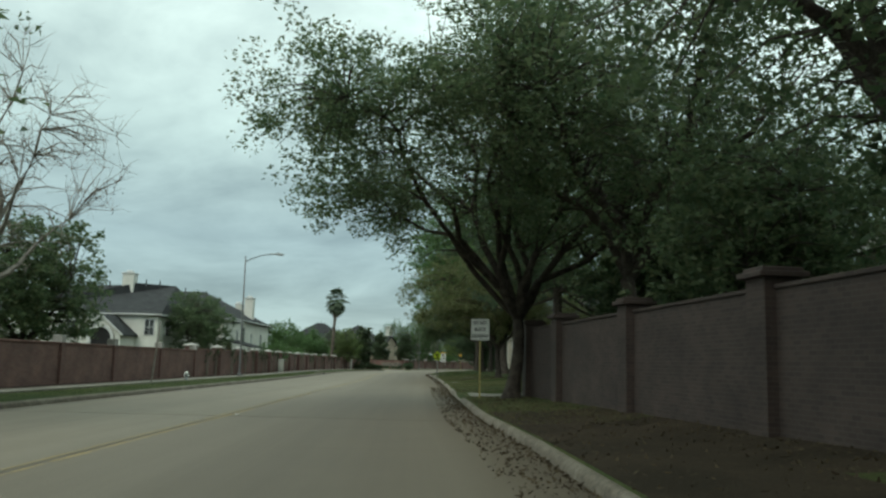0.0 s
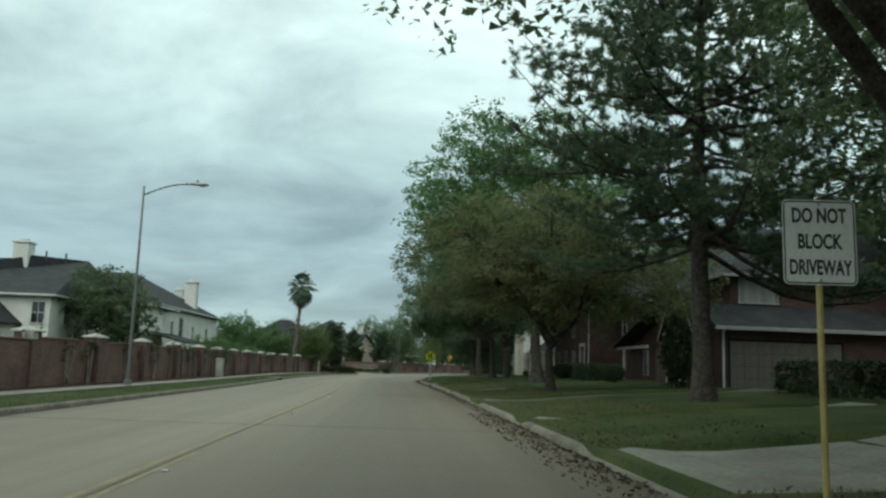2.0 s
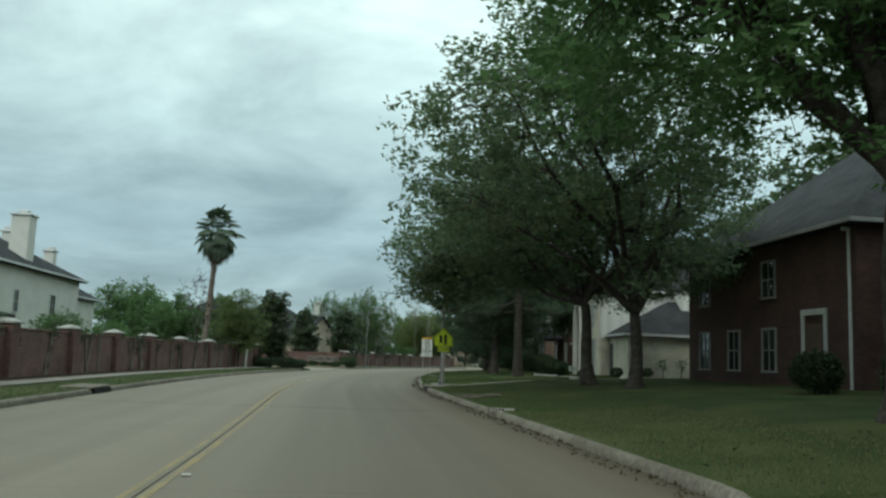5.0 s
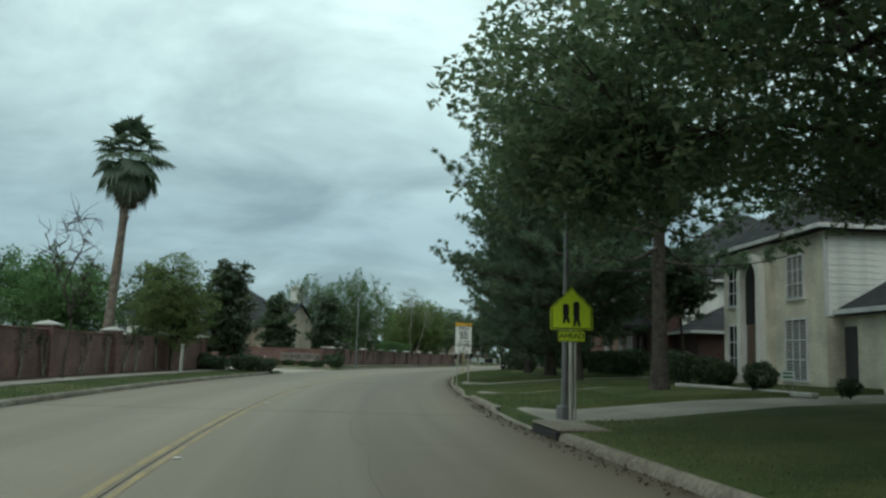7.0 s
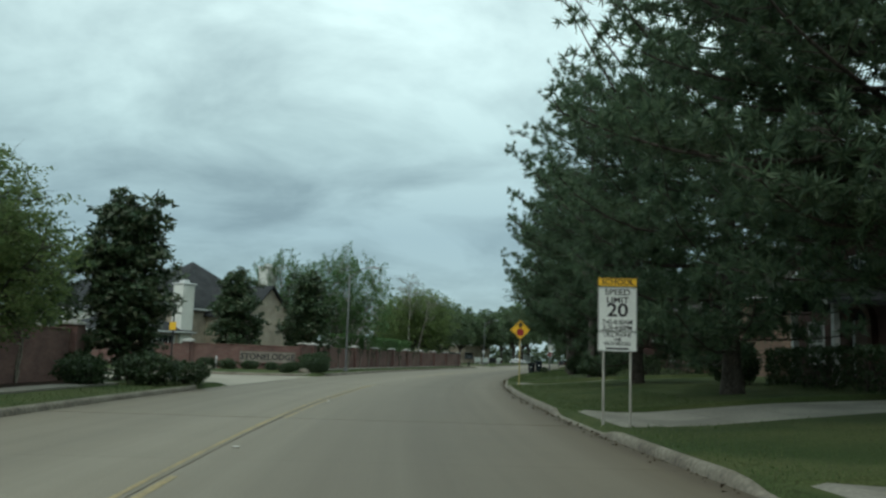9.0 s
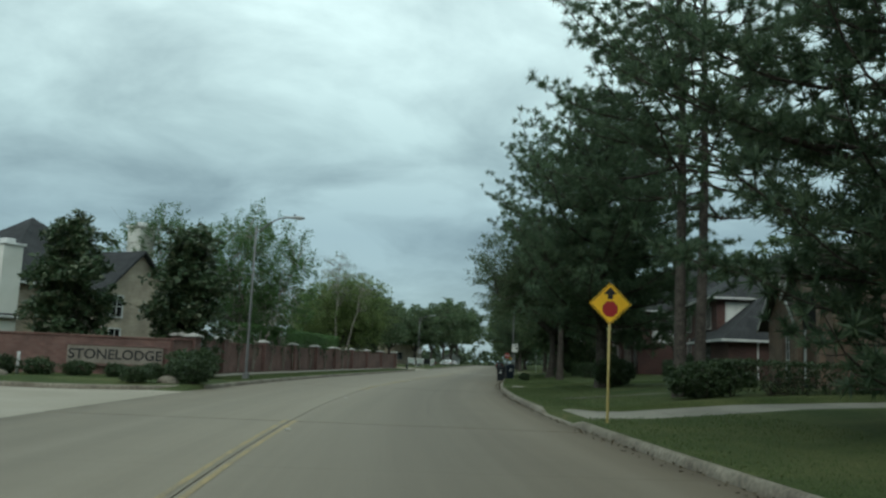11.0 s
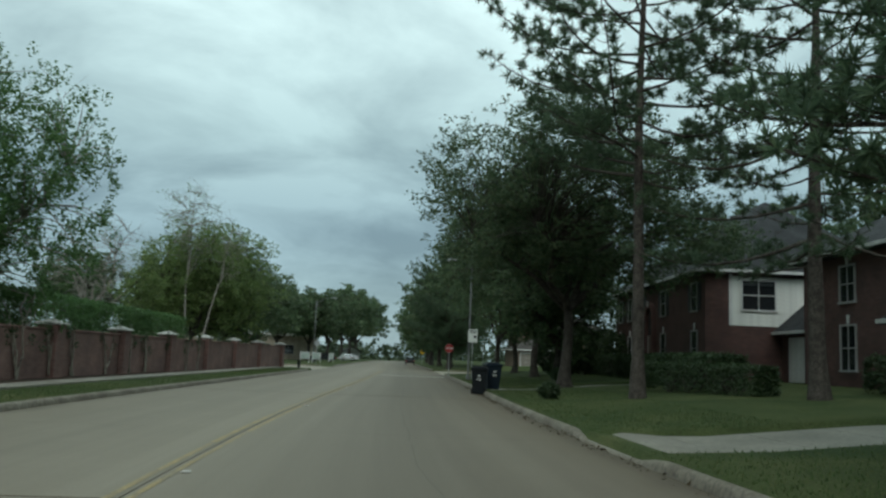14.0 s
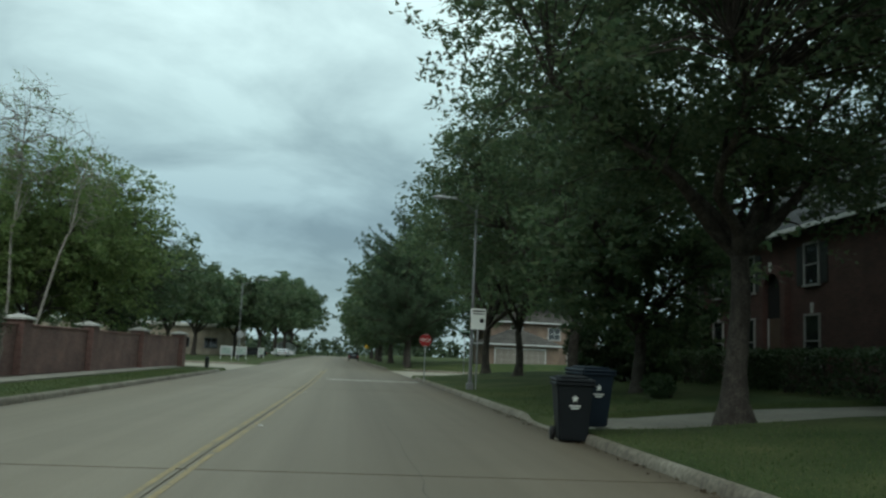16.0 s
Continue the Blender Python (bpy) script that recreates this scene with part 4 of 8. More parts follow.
def limbs_to(r, fork, targets, r0, sides=7, sag=0.12, wave=1.0):
    """Main limbs that leave the fork and bend out to their targets."""
    tubes, nodes = [], []
    for t in targets:
        n = 9
        f = np.linspace(0, 1, n)[:, None]
        mid = fork + (t - fork) * 0.45 + np.array([0, 0, np.linalg.norm(t - fork) * sag])
        pts = (1 - f) ** 2 * fork + 2 * f * (1 - f) * mid + f ** 2 * t
        w = 0.055 * wave * np.linalg.norm(t - fork)
        ph = r.uniform(0, 6.3, 3)
        pts += np.stack([np.sin(f[:, 0] * q + p_) * w * np.sin(f[:, 0] * math.pi) for q, p_ in zip((6.5, 7.5, 5.5), ph)], 1) + r.normal(0, 0.006 * np.linalg.norm(t - fork), (n, 3)) * np.minimum(1, 3 * f)
        rad = r0 * np.linspace(1, 0.16, n) ** 0.9
        tubes.append((pts, rad, sides))
        nodes += [(pts[i], rad[i]) for i in range(2, n)]
    return tubes, nodes


def tree_parts(seed, trunk_r, fork_z, centre, radii, clumps, per, leaf, bark, size=0.16, spread=0.75, limbs=6, inner=0.35, cone=0.0, rough=0.45,
               flat_bottom=None, lean=(0, 0), squash=(1, 1, 0.65), narrow=0.5, droop=0.1, leader=False, twigs=0, trunks=1, limb_r=0.55, wave=1.0, lobes=()):
    """Meshes for a broadleaved tree: (wood, leaves). Lobes are (centre, radii, clumps) of boughs that reach out of the crown."""
    r = np.random.default_rng(seed)
    tubes = []
    fork = np.array([lean[0], lean[1], fork_z])
    f = np.linspace(0, 1, 7)
    for k in range(trunks):
        base = np.array([0, 0, -0.25]) if trunks == 1 else np.array([r.uniform(-.25, .25), r.uniform(-.25, .25), -0.25])
        path = base + (fork - base) * f[:, None] + np.stack([0.08 * np.sin(f * 5 + seed), 0.06 * np.sin(f * 4), 0 * f], 1) * min(1.0, fork_z / 3)
        rad = trunk_r / trunks ** 0.5 * (1.0 - 0.28 * f)
        rad[0] *= 1.95
        rad[1] *= 1.22
        tubes.append((path, rad, 12))
    tg = crown_points(r, limbs, centre, np.array(radii) * 0.75, seed + 1, 0.75, cone, 0.3, None)
    tg[:, 2] = np.maximum(tg[:, 2], fork_z + 0.4)
    more, nodes = limbs_to(r, fork, tg, trunk_r * limb_r, wave=wave)
    if leader:
        top = np.array([centre[0], centre[1], centre[2] + radii[2] * 0.8])
        m2, n2 = limbs_to(r, fork, [top], trunk_r * 0.75, sag=0.0, wave=wave)
        more += m2
        nodes += n2
    for c, _, _ in lobes:
        m2, n2 = limbs_to(r, fork, [np.array(c)], trunk_r * limb_r * 0.8, wave=wave)
        more += m2
        nodes += n2
    tubes += more
    pts = crown_points(r, clumps, centre, radii, seed, inner, cone, rough, flat_bottom)
    for i, (c, rr, n) in enumerate(lobes):
        pts = np.concatenate([pts, crown_points(r, n, c, rr, seed + 7 + i, 0.2, 0.0, rough, None)])
    npos = np.array([n[0] for n in nodes])
    for i, p in enumerate(pts):
        k = int(np.argmin(((npos - p) ** 2).sum(1) + np.where(npos[:, 2] > p[2] + 0.6, 4.0, 0)))
        a, ar = nodes[k]
        mid = (a + p) / 2 + np.array([0, 0, 0.12 * np.linalg.norm(p - a)]) + r.normal(0, 0.08, 3)
        tubes.append((np.array([a, mid, p]), (min(ar * 0.6, 0.05), 0.022, 0.008), 3))
        for _ in range(twigs):
            q = p + r.normal(0, 1, 3) * spread * 0.8 + np.array([0, 0, spread * 0.5])
            tubes.append((np.array([p, (p + q) / 2 + r.normal(0, 0.05, 3), q]), (0.012, 0.008, 0.003), 3))
    wood = tubes_mesh("trunk", tubes)
    wood.materials.append(bark)
    wood.polygons.foreach_set("use_smooth", [True] * len(wood.polygons))
    lm = None
    if per:
        lm = leaf_mesh("crown", pts, per, spread, size, r, squash, narrow, droop)
        lm.materials.append(leaf)
    return wood, lm


def pine_parts(seed, height, trunk_r, first, reach, branches=64, dense=1.0, blades=42, tuft=0.30, fine=0.016, bend=(0.0, 0.0), needle=M_PINE, droop=0.0, flat=0.0, start=0.32, low=0.72):
    """A long-needled pine: limbs that bend up at their ends, side shoots, and round tufts of needles on the shoots."""
    r = np.random.default_rng(seed)
    f = np.linspace(0, 1, 14)
    path = np.stack([bend[0] * f ** 2 + 0.06 * np.sin(7 * f + seed), bend[1] * f ** 2 + 0.04 * np.sin(5 * f), -0.25 + (height + 0.25) * f], 1)
    rad = trunk_r * (1 - 0.86 * f)
    rad[0] *= 1.45
    tubes, centres, aims = [(path, rad, 12)], [], []
    for i in range(branches):
        h = first + (0.985 - first) * ((i + r.random()) / branches)
        z = h * height
        o = np.array([np.interp(z, path[:, 2], path[:, 0]), np.interp(z, path[:, 2], path[:, 1]), z])
        k = (h - first) / (1 - first)
        a = i * 2.4 + r.uniform(-0.5, 0.5)
        lobe = 1.0 + 0.28 * noise.noise(Vector((math.cos(a) * 1.3 + seed, math.sin(a) * 1.3, z * 0.22)))
        ln = reach * (min(1.0, low + 0.9 * k) * max(0.0, 1 - k ** 2.2) ** 0.75 + 0.07) * lobe * r.uniform(0.62, 1.08)
        ln = min(ln, 1.02 * reach)
        up = r.uniform(-0.08, 0.3) + 0.55 * k * (1 - flat) - droop * (1 - k)
        u = np.linspace(0, 1, 7)
        out = np.array([math.cos(a), math.sin(a), 0.0])
        side = np.array([-math.sin(a), math.cos(a), 0.0])
        limb = o + out * (ln * u)[:, None] + np.array([0, 0, 1.0]) * (ln * (up * u - r.uniform(-0.02, 0.2) * np.sin(u * math.pi) + r.uniform(0.0, 0.22) * u ** 3))[:, None]
        limb += side * (0.07 * ln * np.sin(u * 4 + r.uniform(0, 6)) * u)[:, None]
        r0 = max(0.022, min(0.0115 * ln, np.interp(z, path[:, 2], rad) * 0.5))
        tubes.append((limb, np.linspace(r0, 0.010, 7), 5))
        m = max(3, int(ln * 2.3 * dense))
        for q in range(m):
            w = start + (1 - start) * (q + r.random()) / m
            p = np.array([np.interp(w, u, limb[:, j]) for j in range(3)])
            sl = (0.16 + 0.24 * ln * (1.12 - w)) * r.uniform(0.5, 1.15)
            sg = 1 if q % 2 else -1
            tip = p + side * sg * sl * 0.85 + out * sl * r.uniform(0.3, 0.8) + np.array([0, 0, sl * r.uniform(0.05, 0.5)])
            tubes.append((np.array([p, (p + tip) / 2 - np.array([0, 0, 0.06 * sl]), tip]), (0.014, 0.011, 0.007), 3))
            for v in np.arange(1.0, 0.25, -0.30 / max(0.3, sl)):
                c = p + (tip - p) * v + r.normal(0, 0.07, 3)
                centres.append(c + np.array([0, 0, 0.05]))
                aims.append((tip - p) / (np.linalg.norm(tip - p) + 1e-6) + np.array([0, 0, 0.5]))
                if v < 1.0:
                    centres.append(c + r.normal(0, 0.16, 3) + np.array([0, 0, 0.08]))
                    aims.append(np.array([0, 0, 1.0]))
    c, aim = np.array(centres), np.array(aims)
    n = len(c) * blades
    size = np.repeat(r.uniform(0.75, 1.2, len(c)), blades)
    cc = np.repeat(c, blades, 0)
    d = r.normal(0, 1, (n, 3))
    d /= np.linalg.norm(d, axis=1)[:, None]
    d += np.repeat(aim, blades, 0) * 0.45
    d /= np.linalg.norm(d, axis=1)[:, None]
    w = np.cross(d, r.normal(0, 1, (n, 3)))
    w /= np.linalg.norm(w, axis=1)[:, None]
    ln = (tuft * size * r.uniform(0.75, 1.1, n))[:, None]
    s0 = cc + d * ln * 0.08
    v = np.stack([s0 - w * fine, s0 + w * fine, cc + d * ln], 1).reshape(-1, 3)
    wood = tubes_mesh("trunk", tubes)
    wood.materials.append(M_BARK_PINE)
    wood.polygons.foreach_set("use_smooth", [True] * len(wood.polygons))
    lm = quads_mesh("crown", v, np.arange(n * 3).reshape(-1, 3))
    lm.materials.append(needle)
    return wood, lm


def plant(name, parts_, label, category, x, y, rz=0.0, scale=1.0, group="", z=None):
    t = thing(name, label, category, pose(x, y, gz(x, y) if z is None else z, 0, 0, rz) @ Matrix.Scale(scale, 4), group)
    put_mesh("trunk", parts_[0], None, t)
    if parts_[1] is not None:
        put_mesh("crown", parts_[1], None, t)
    return t


def hedge_parts(seed, lx, ly, h, leaf=M_HEDGE, per=2.0, size=0.085, round_=False, uneven=0.18):
    """A clipped hedge or a rounded shrub: stems inside, leaves through the outer layer."""
    r = np.random.default_rng(seed)
    n = int(per * 70 * (lx * ly + (lx + ly) * h))
    if round_:
        d = r.normal(0, 1, (n, 3))
        d /= np.linalg.norm(d, axis=1)[:, None]
        f = (0.72 + 0.28 * r.random(n)) * np.array([1 + uneven * (wobble(v, seed, 2.2) + 0.6 * wobble(v, seed + 5, 5.0)) for v in d])
        c = d * f[:, None] * np.array([lx / 2, ly / 2, h / 2]) + np.array([0, 0, h * 0.52])
        c = c[c[:, 2] > 0.02]
    else:
        c = np.stack([r.uniform(-lx / 2, lx / 2, n), r.uniform(-ly / 2, ly / 2, n), r.uniform(0.03, h, n)], 1)
        face = r.integers(0, 5, n)
        j = r.normal(0, 0.035, n)
        c[:, 0] = np.where(face == 0, -lx / 2 + j, np.where(face == 1, lx / 2 + j, c[:, 0]))
        c[:, 1] = np.where(face == 2, -ly / 2 + j, np.where(face == 3, ly / 2 + j, c[:, 1]))
        c[:, 2] = np.where(face == 4, h + j, c[:, 2])
    lm = leaf_mesh("foliage", c, 4, 0.08, size, r, (1, 1, 1), 0.8, sub=1)
    lm.materials.append(leaf)
    stems = []
    for k in range(max(3, int(lx * 3))):
        b = np.array([r.uniform(-lx, lx) * 0.35, r.uniform(-ly, ly) * 0.3, -0.1])
        for q in range(3):
            e = np.array([b[0] + r.normal(0, lx * 0.08), b[1] + r.normal(0, ly * 0.15), h * r.uniform(0.6, 0.9)])
            stems.append((np.array([b, (b + e) / 2 + r.normal(0, 0.04, 3), e]), (0.02, 0.014, 0.006), 4))
    wood = tubes_mesh("stem", stems)
    wood.materials.append(M_BARK)
    return wood, lm


def shrub(name, parts_, label, x, y, rz=0.0, scale=1.0, group="", z=None):
    t = thing(name, label, "hedge" if name == "hedge" else "shrub", pose(x, y, gz(x, y) if z is None else z, 0, 0, rz) @ Matrix.Scale(scale, 4), group)
    put_mesh("stem", parts_[0], None, t)
    put_mesh("foliage", parts_[1], None, t)
    return t


# Trees of the right-hand verge and gardens.
LIVE_OAK = "large live oak with dark foliage spreading over the street"
plant("oak_tree", tree_parts(11, 0.25, 2.7, (0.5, 0.0, 9.1), (7.2, 7.4, 5.3), 530, 128, M_OAK, M_BARK, 0.135, 0.9, 8, 0.45, rough=0.5, flat_bottom=-4.2, lean=(0.15, 0.1), limb_r=0.6, wave=1.5, lobes=(((-4.9, -0.8, 6.7), (2.2, 2.4, 1.2), 42), ((-5.2, -6.2, 8.5), (2.8, 2.8, 2.2), 85), ((-1.0, -6.4, 8.9), (2.8, 2.4, 2.0), 65))),
      LIVE_OAK, "tree", 2.45, 31.3)
near_oak = tree_parts(12, 0.28, 3.2, (0, 0, 8.6), (6.6, 6.6, 5.0), 330, 66, M_OAK, M_BARK, 0.215, 0.95, 9, 0.4, rough=0.5, lean=(-0.4, 0.3), limb_r=0.45)
open_oak = tree_parts(12, 0.28, 3.2, (0, 0, 8.6), (6.6, 6.6, 5.0), 310, 66, M_OAK, M_BARK, 0.16, 0.8, 8, 0.45, rough=0.5, lean=(-0.3, 0.2), limb_r=0.62)
plant("oak_tree", open_oak, "dark live oak leaning over the brown brick wall", "tree", 6.0, 27.6, 0, 1.1)
plant("oak_tree", open_oak, "open-crowned dark live oak behind the brown brick wall", "tree", 8.2, 15.5, 80, 1.15)
# The first three are unseen trees, added so their crowns shade the start.
for x, y, rz, k in ((7.2, 4.6, 200, 1.62), (4.6, -10.5, 20, 1.6), (-14.5, -12.0, 70, 1.3), (-15.4, 17.0, 110, 0.95), (10.6, 41.5, 60, 0.9), (17.0, 43.5, 300, 1.0)):
    plant("oak_tree", near_oak, "dark live oak standing behind a boundary wall", "tree", x, y, rz, k)
plant("pine_tree", pine_parts(21, 17.5, 0.32, 0.26, 8.0, 88, 1.2, 31, 0.28, 0.019, flat=0.6, low=1.0, droop=0.17, start=0.14), "tall pine with a straight grey-brown trunk on the lawn", "tree", 6.6, 50.2)
plant("oak_tree", tree_parts(13, 0.23, 1.9, (0.2, -0.1, 5.5), (6.9, 5.8, 3.5), 440, 135, M_OAK_YELLOW, M_BARK, 0.16, 0.75, 9, 0.25, rough=0.4, flat_bottom=-2.1),
      "spreading oak with yellow-green spring leaves on the lawn", "tree", 4.1, 63.2)
plant("elm_tree", tree_parts(14, 0.36, 4.2, (-1.1, 1.0, 10.8), (7.4, 7.2, 6.3), 540, 135, M_GREEN, M_BARK, 0.20, 0.95, 9, 0.4, rough=0.5, flat_bottom=-5.8, leader=True),
      "tall spreading tree with fresh green leaves", "tree", 5.4, 76.0)
mid_oak = tree_parts(15, 0.25, 2.6, (1.2, 1.6, 8.5), (7.5, 7.5, 5.4), 400, 86, M_OAK, M_BARK, 0.2, 0.9, 8, 0.4, cone=0.36, rough=0.45, flat_bottom=-4.3)
plant("oak_tree", tree_parts(16, 0.25, 3.1, (0.0, 4.0, 6.3), (8.1, 6.9, 3.8), 540, 118, M_OAK, M_BARK, 0.16, 0.85, 9, 0.45, cone=0.18, rough=0.55, flat_bottom=-2.4, lean=(-0.35, 0.1), limb_r=0.5, lobes=(((-5.2, 5.2, 4.3), (2.2, 2.0, 1.2), 56),)),
      "leaning dark-leaved oak spreading over the lawn and street", "tree", 4.7, 94.2)
plant("oak_tree", mid_oak, "dark-leaved oak with twin stems on the lawn", "tree", 5.2, 90.4, 140, 0.98)
plant("garden_tree", tree_parts(19, 0.07, 2.7, (0, 0, 4.4), (1.25, 1.2, 1.9), 120, 70, M_MAGNOLIA, M_BARK, 0.17, 0.36, 6, 0.3, rough=0.55, leader=True), "small dark upright garden tree beside the pale house", "tree", 10.0, 121.8, 250)
PINE_A = pine_parts(22, 13.2, 0.26, 0.15, 5.7, 112, 1.85, 25, 0.28, 0.024, start=0.12, low=0.8)
PINE_B = pine_parts(23, 12.6, 0.25, 0.08, 5.3, 92, 1.35, 26, 0.33, 0.025, start=0.16, low=0.85)
PINE_C = pine_parts(24, 18.0, 0.2, 0.33, 4.9, 54, 1.1, 34, 0.29, 0.016, bend=(0.3, 0.0), flat=0.3)
PINE_E = pine_parts(26, 18.0, 0.2, 0.36, 6.0, 62, 1.15, 34, 0.29, 0.018, bend=(0.3, 0.0), flat=0.35, low=0.8)
PINE_D = pine_parts(25, 16.5, 0.25, 0.22, 5.6, 56, 1.0, 34, 0.29, 0.016, droop=0.15, flat=0.4)
DARKPINE = "dense dark pine with low branches on the lawn"
plant("pine_tree", PINE_D, "tall pine with a thick straight trunk on the lawn", "tree", 4.75, 110.6, 200)
plant("pine_tree", PINE_A, DARKPINE, "tree", 5.0, 121.3, 98, 1.1)
plant("pine_tree", PINE_B, DARKPINE, "tree", 6.3, 131.2, 70, 1.1)
plant("pine_tree", PINE_B, DARKPINE, "tree", 7.2, 141.4, 200, 1.0)
plant("pine_tree", PINE_E, "tall bare-stemmed pine beside the tan brick house", "tree", 9.3, 153.85, 146, 1.0)
plant("pine_tree", PINE_C, "tall bare-stemmed pine beside the tan brick house", "tree", 9.75, 153.5, -33, 0.95)
plant("pine_tree", PINE_A, DARKPINE, "tree", 11.2, 164.4, 40, 1.0)
plant("pine_tree", PINE_E, "tall pine with a bare grey trunk on the lawn", "tree", 15.6, 181.2)
plant("pine_tree", PINE_D, "tall pine with a thick bare trunk before the red brick house", "tree", 18.4, 177.0, 120, 0.95)
sapling = tree_parts(41, 0.035, 1.6, (0, 0, 3.3), (0.9, 0.9, 1.6), 34, 0, M_LITTER, M_BARK, limbs=5, twigs=3, spread=0.35, leader=True, limb_r=0.6)
plant("bare_tree", sapling, "slim leafless sapling before the red brick house", "tree", 19.9, 174.3)
plant("bare_tree", sapling, "slim leafless sapling behind the brick wall", "tree", -14.4, 115.4, 60, 1.32)
plant("oak_tree", tree_parts(17, 0.25, 3.2, (0.5, 0, 7.5), (7.0, 6.3, 4.8), 640, 120, M_OAK, M_BARK, 0.155, 0.8, 9, 0.4, rough=0.55, flat_bottom=-3.0),
      "broad dark green tree near the bins", "tree", 18.9, 191.6)
plant("oak_tree", mid_oak, "dark-leaved oak on the far lawn", "tree", 24.8, 206.5, 40, 0.95)
plant("oak_tree", mid_oak, "dark-leaved oak on the far lawn", "tree", 28.6, 217.6, 200, 0.9)
plant("oak_tree", mid_oak, "dark tall oak by the junction", "tree", 30.2, 224.4, 300, 1.0)
plant("pine_tree", PINE_A, "dark pine beyond the junction", "tree", 35.5, 250.0, 80, 1.05)
far_oak = tree_parts(18, 0.25, 2.0, (0, 0, 5.6), (4.3, 4.2, 4.2), 190, 46, M_OAK, M_BARK, 0.42, 0.8, 6, 0.2, rough=0.45)
for x, y, rz, k in ((41, 264, 90, 1.35), (44.5, 278, 190, 1.4), (49, 294, 60, 1.4), (56, 315, 280, 1.4), (64, 340, 20, 1.4), (72, 362, 100, 1.4), (52, 262, 30, 1.5)):
    plant("oak_tree", far_oak, "dark street tree beyond the junction", "tree", x, y, rz, k)

for s, k in ((48, 1.25), (62, 1.35), (77, 1.2), (92, 1.3), (106, 1.35), (121, 1.25), (137, 1.3), (150, 1.4), (163, 1.3), (176, 1.35), (189, 1.3), (203, 1.35), (217, 1.3)):
    x, y = at(s, 34 + 5 * math.sin(s * 1.7))
    plant("oak_tree", far_oak, "dark oak standing behind the houses", "tree", x, y, s * 77 % 360, k)

# Trees of the left-hand gardens.
bare = tree_parts(31, 0.22, 2.4, (0, 0, 7.2), (4.6, 4.4, 4.6), 240, 2, M_LITTER, M_BARK_PALE, 0.08, 0.5, 9, 0.2, rough=0.35, twigs=5, flat_bottom=-3.6)
plant("bare_tree", bare, "leafless grey tree with fine upswept twigs", "tree", -17.5, 33.2, 0, 1.15)
round_oak = tree_parts(32, 0.2, 1.6, (0, 0, 4.4), (3.3, 3.2, 3.3), 230, 72, M_OAK, M_BARK, 0.215, 0.65, 6, 0.15, rough=0.35)
plant("oak_tree", round_oak, "round dark evergreen oak behind the wall", "tree", -17.8, 38.3, 0, 0.95)
for x, y, rz, k in ((7.2, 20.5, 30, 0.8), (8.6, 13.0, 80, 0.85), (9.6, 4.5, 200, 0.85), (7.4, 30.5, 10, 0.75)):
    plant("oak_tree", round_oak, "small dense oak behind the brown brick wall", "tree", x, y, rz, k)
plant("oak_tree", round_oak, "round dark evergreen oak before the pale house", "tree", -25.4, 90.6, 60, 1.06)
plant("oak_tree", round_oak, "round dark evergreen oak among the lawn trees", "tree", 22.9, 200.0, 150, 1.1)
small_green = tree_parts(33, 0.12, 1.2, (0, 0, 3.4), (2.7, 2.6, 2.2), 170, 60, M_GREEN, M_BARK, 0.185, 0.6, 6, 0.15, rough=0.45)
for x, y, rz, k in ((-16.6, 86.4, 0, 0.52), (-17.4, 91.0, 70, 0.45), (-27.4, 147.0, 50, 1.38), (-18.6, 104.0, 100, 0.5), (-18.2, 127.0, 200, 0.85), (-21.5, 137.0, 20, 1.1), (-18.8, 112.5, 90, 0.48)):
    plant("garden_tree", small_green, "small green garden tree behind the brick wall", "tree", x, y, rz, k)
spring = tree_parts(34, 0.15, 1.6, (0, 0, 4.8), (3.1, 3.0, 3.5), 240, 84, M_GREEN_LIGHT, M_BARK, 0.165, 0.65, 7, 0.15, rough=0.5, twigs=1)
plant("garden_tree", spring, "light green spring tree behind the brick wall", "tree", -14.2, 131.5, 0, 0.72)
plant("oak_tree", round_oak, "round dark oak behind the corner of the brick wall", "tree", -16.2, 138.6, 120, 0.82)
magnolia = tree_parts(35, 0.16, 0.9, (0, 0, 3.8), (2.2, 2.1, 3.4), 200, 88, M_MAGNOLIA, M_BARK, 0.26, 0.5, 8, 0.2, cone=0.5, rough=0.8, leader=True, narrow=0.45)
plant("magnolia_tree", magnolia, "dark glossy upright magnolia at the street corner", "tree", -12.6, 140.0, 0, 0.97, z=0.15)
plant("magnolia_tree", magnolia, "dark glossy magnolia behind the entrance wall", "tree", -11.8, 169.4, 90, 0.98)
plant("magnolia_tree", magnolia, "broad dark magnolia behind the entrance wall", "tree", -7.0, 171.4, 200, 1.0)
lacy = tree_parts(36, 0.2, 1.4, (0, 0, 6.0), (4.4, 4.2, 4.6), 320, 110, M_GREEN, M_BARK_PALE, 0.14, 0.62, 9, 0.25, rough=0.5, twigs=1, squash=(0.7, 0.7, 1.2))
plant("elm_tree", lacy, "lacy upright elm with thin spring foliage", "tree", -4.1, 190.6, 0, 1.06)
plant("elm_tree", lacy, "lacy upright elm with thin spring foliage", "tree", -9.5, 186.0, 120, 0.95)
plant("garden_tree", spring, "light green spring tree behind the brick wall", "tree", 5.3, 219.5, 60, 1.15)
plant("garden_tree", spring, "light green spring tree behind the brick wall", "tree", 3.6, 223.0, 200, 1.05)
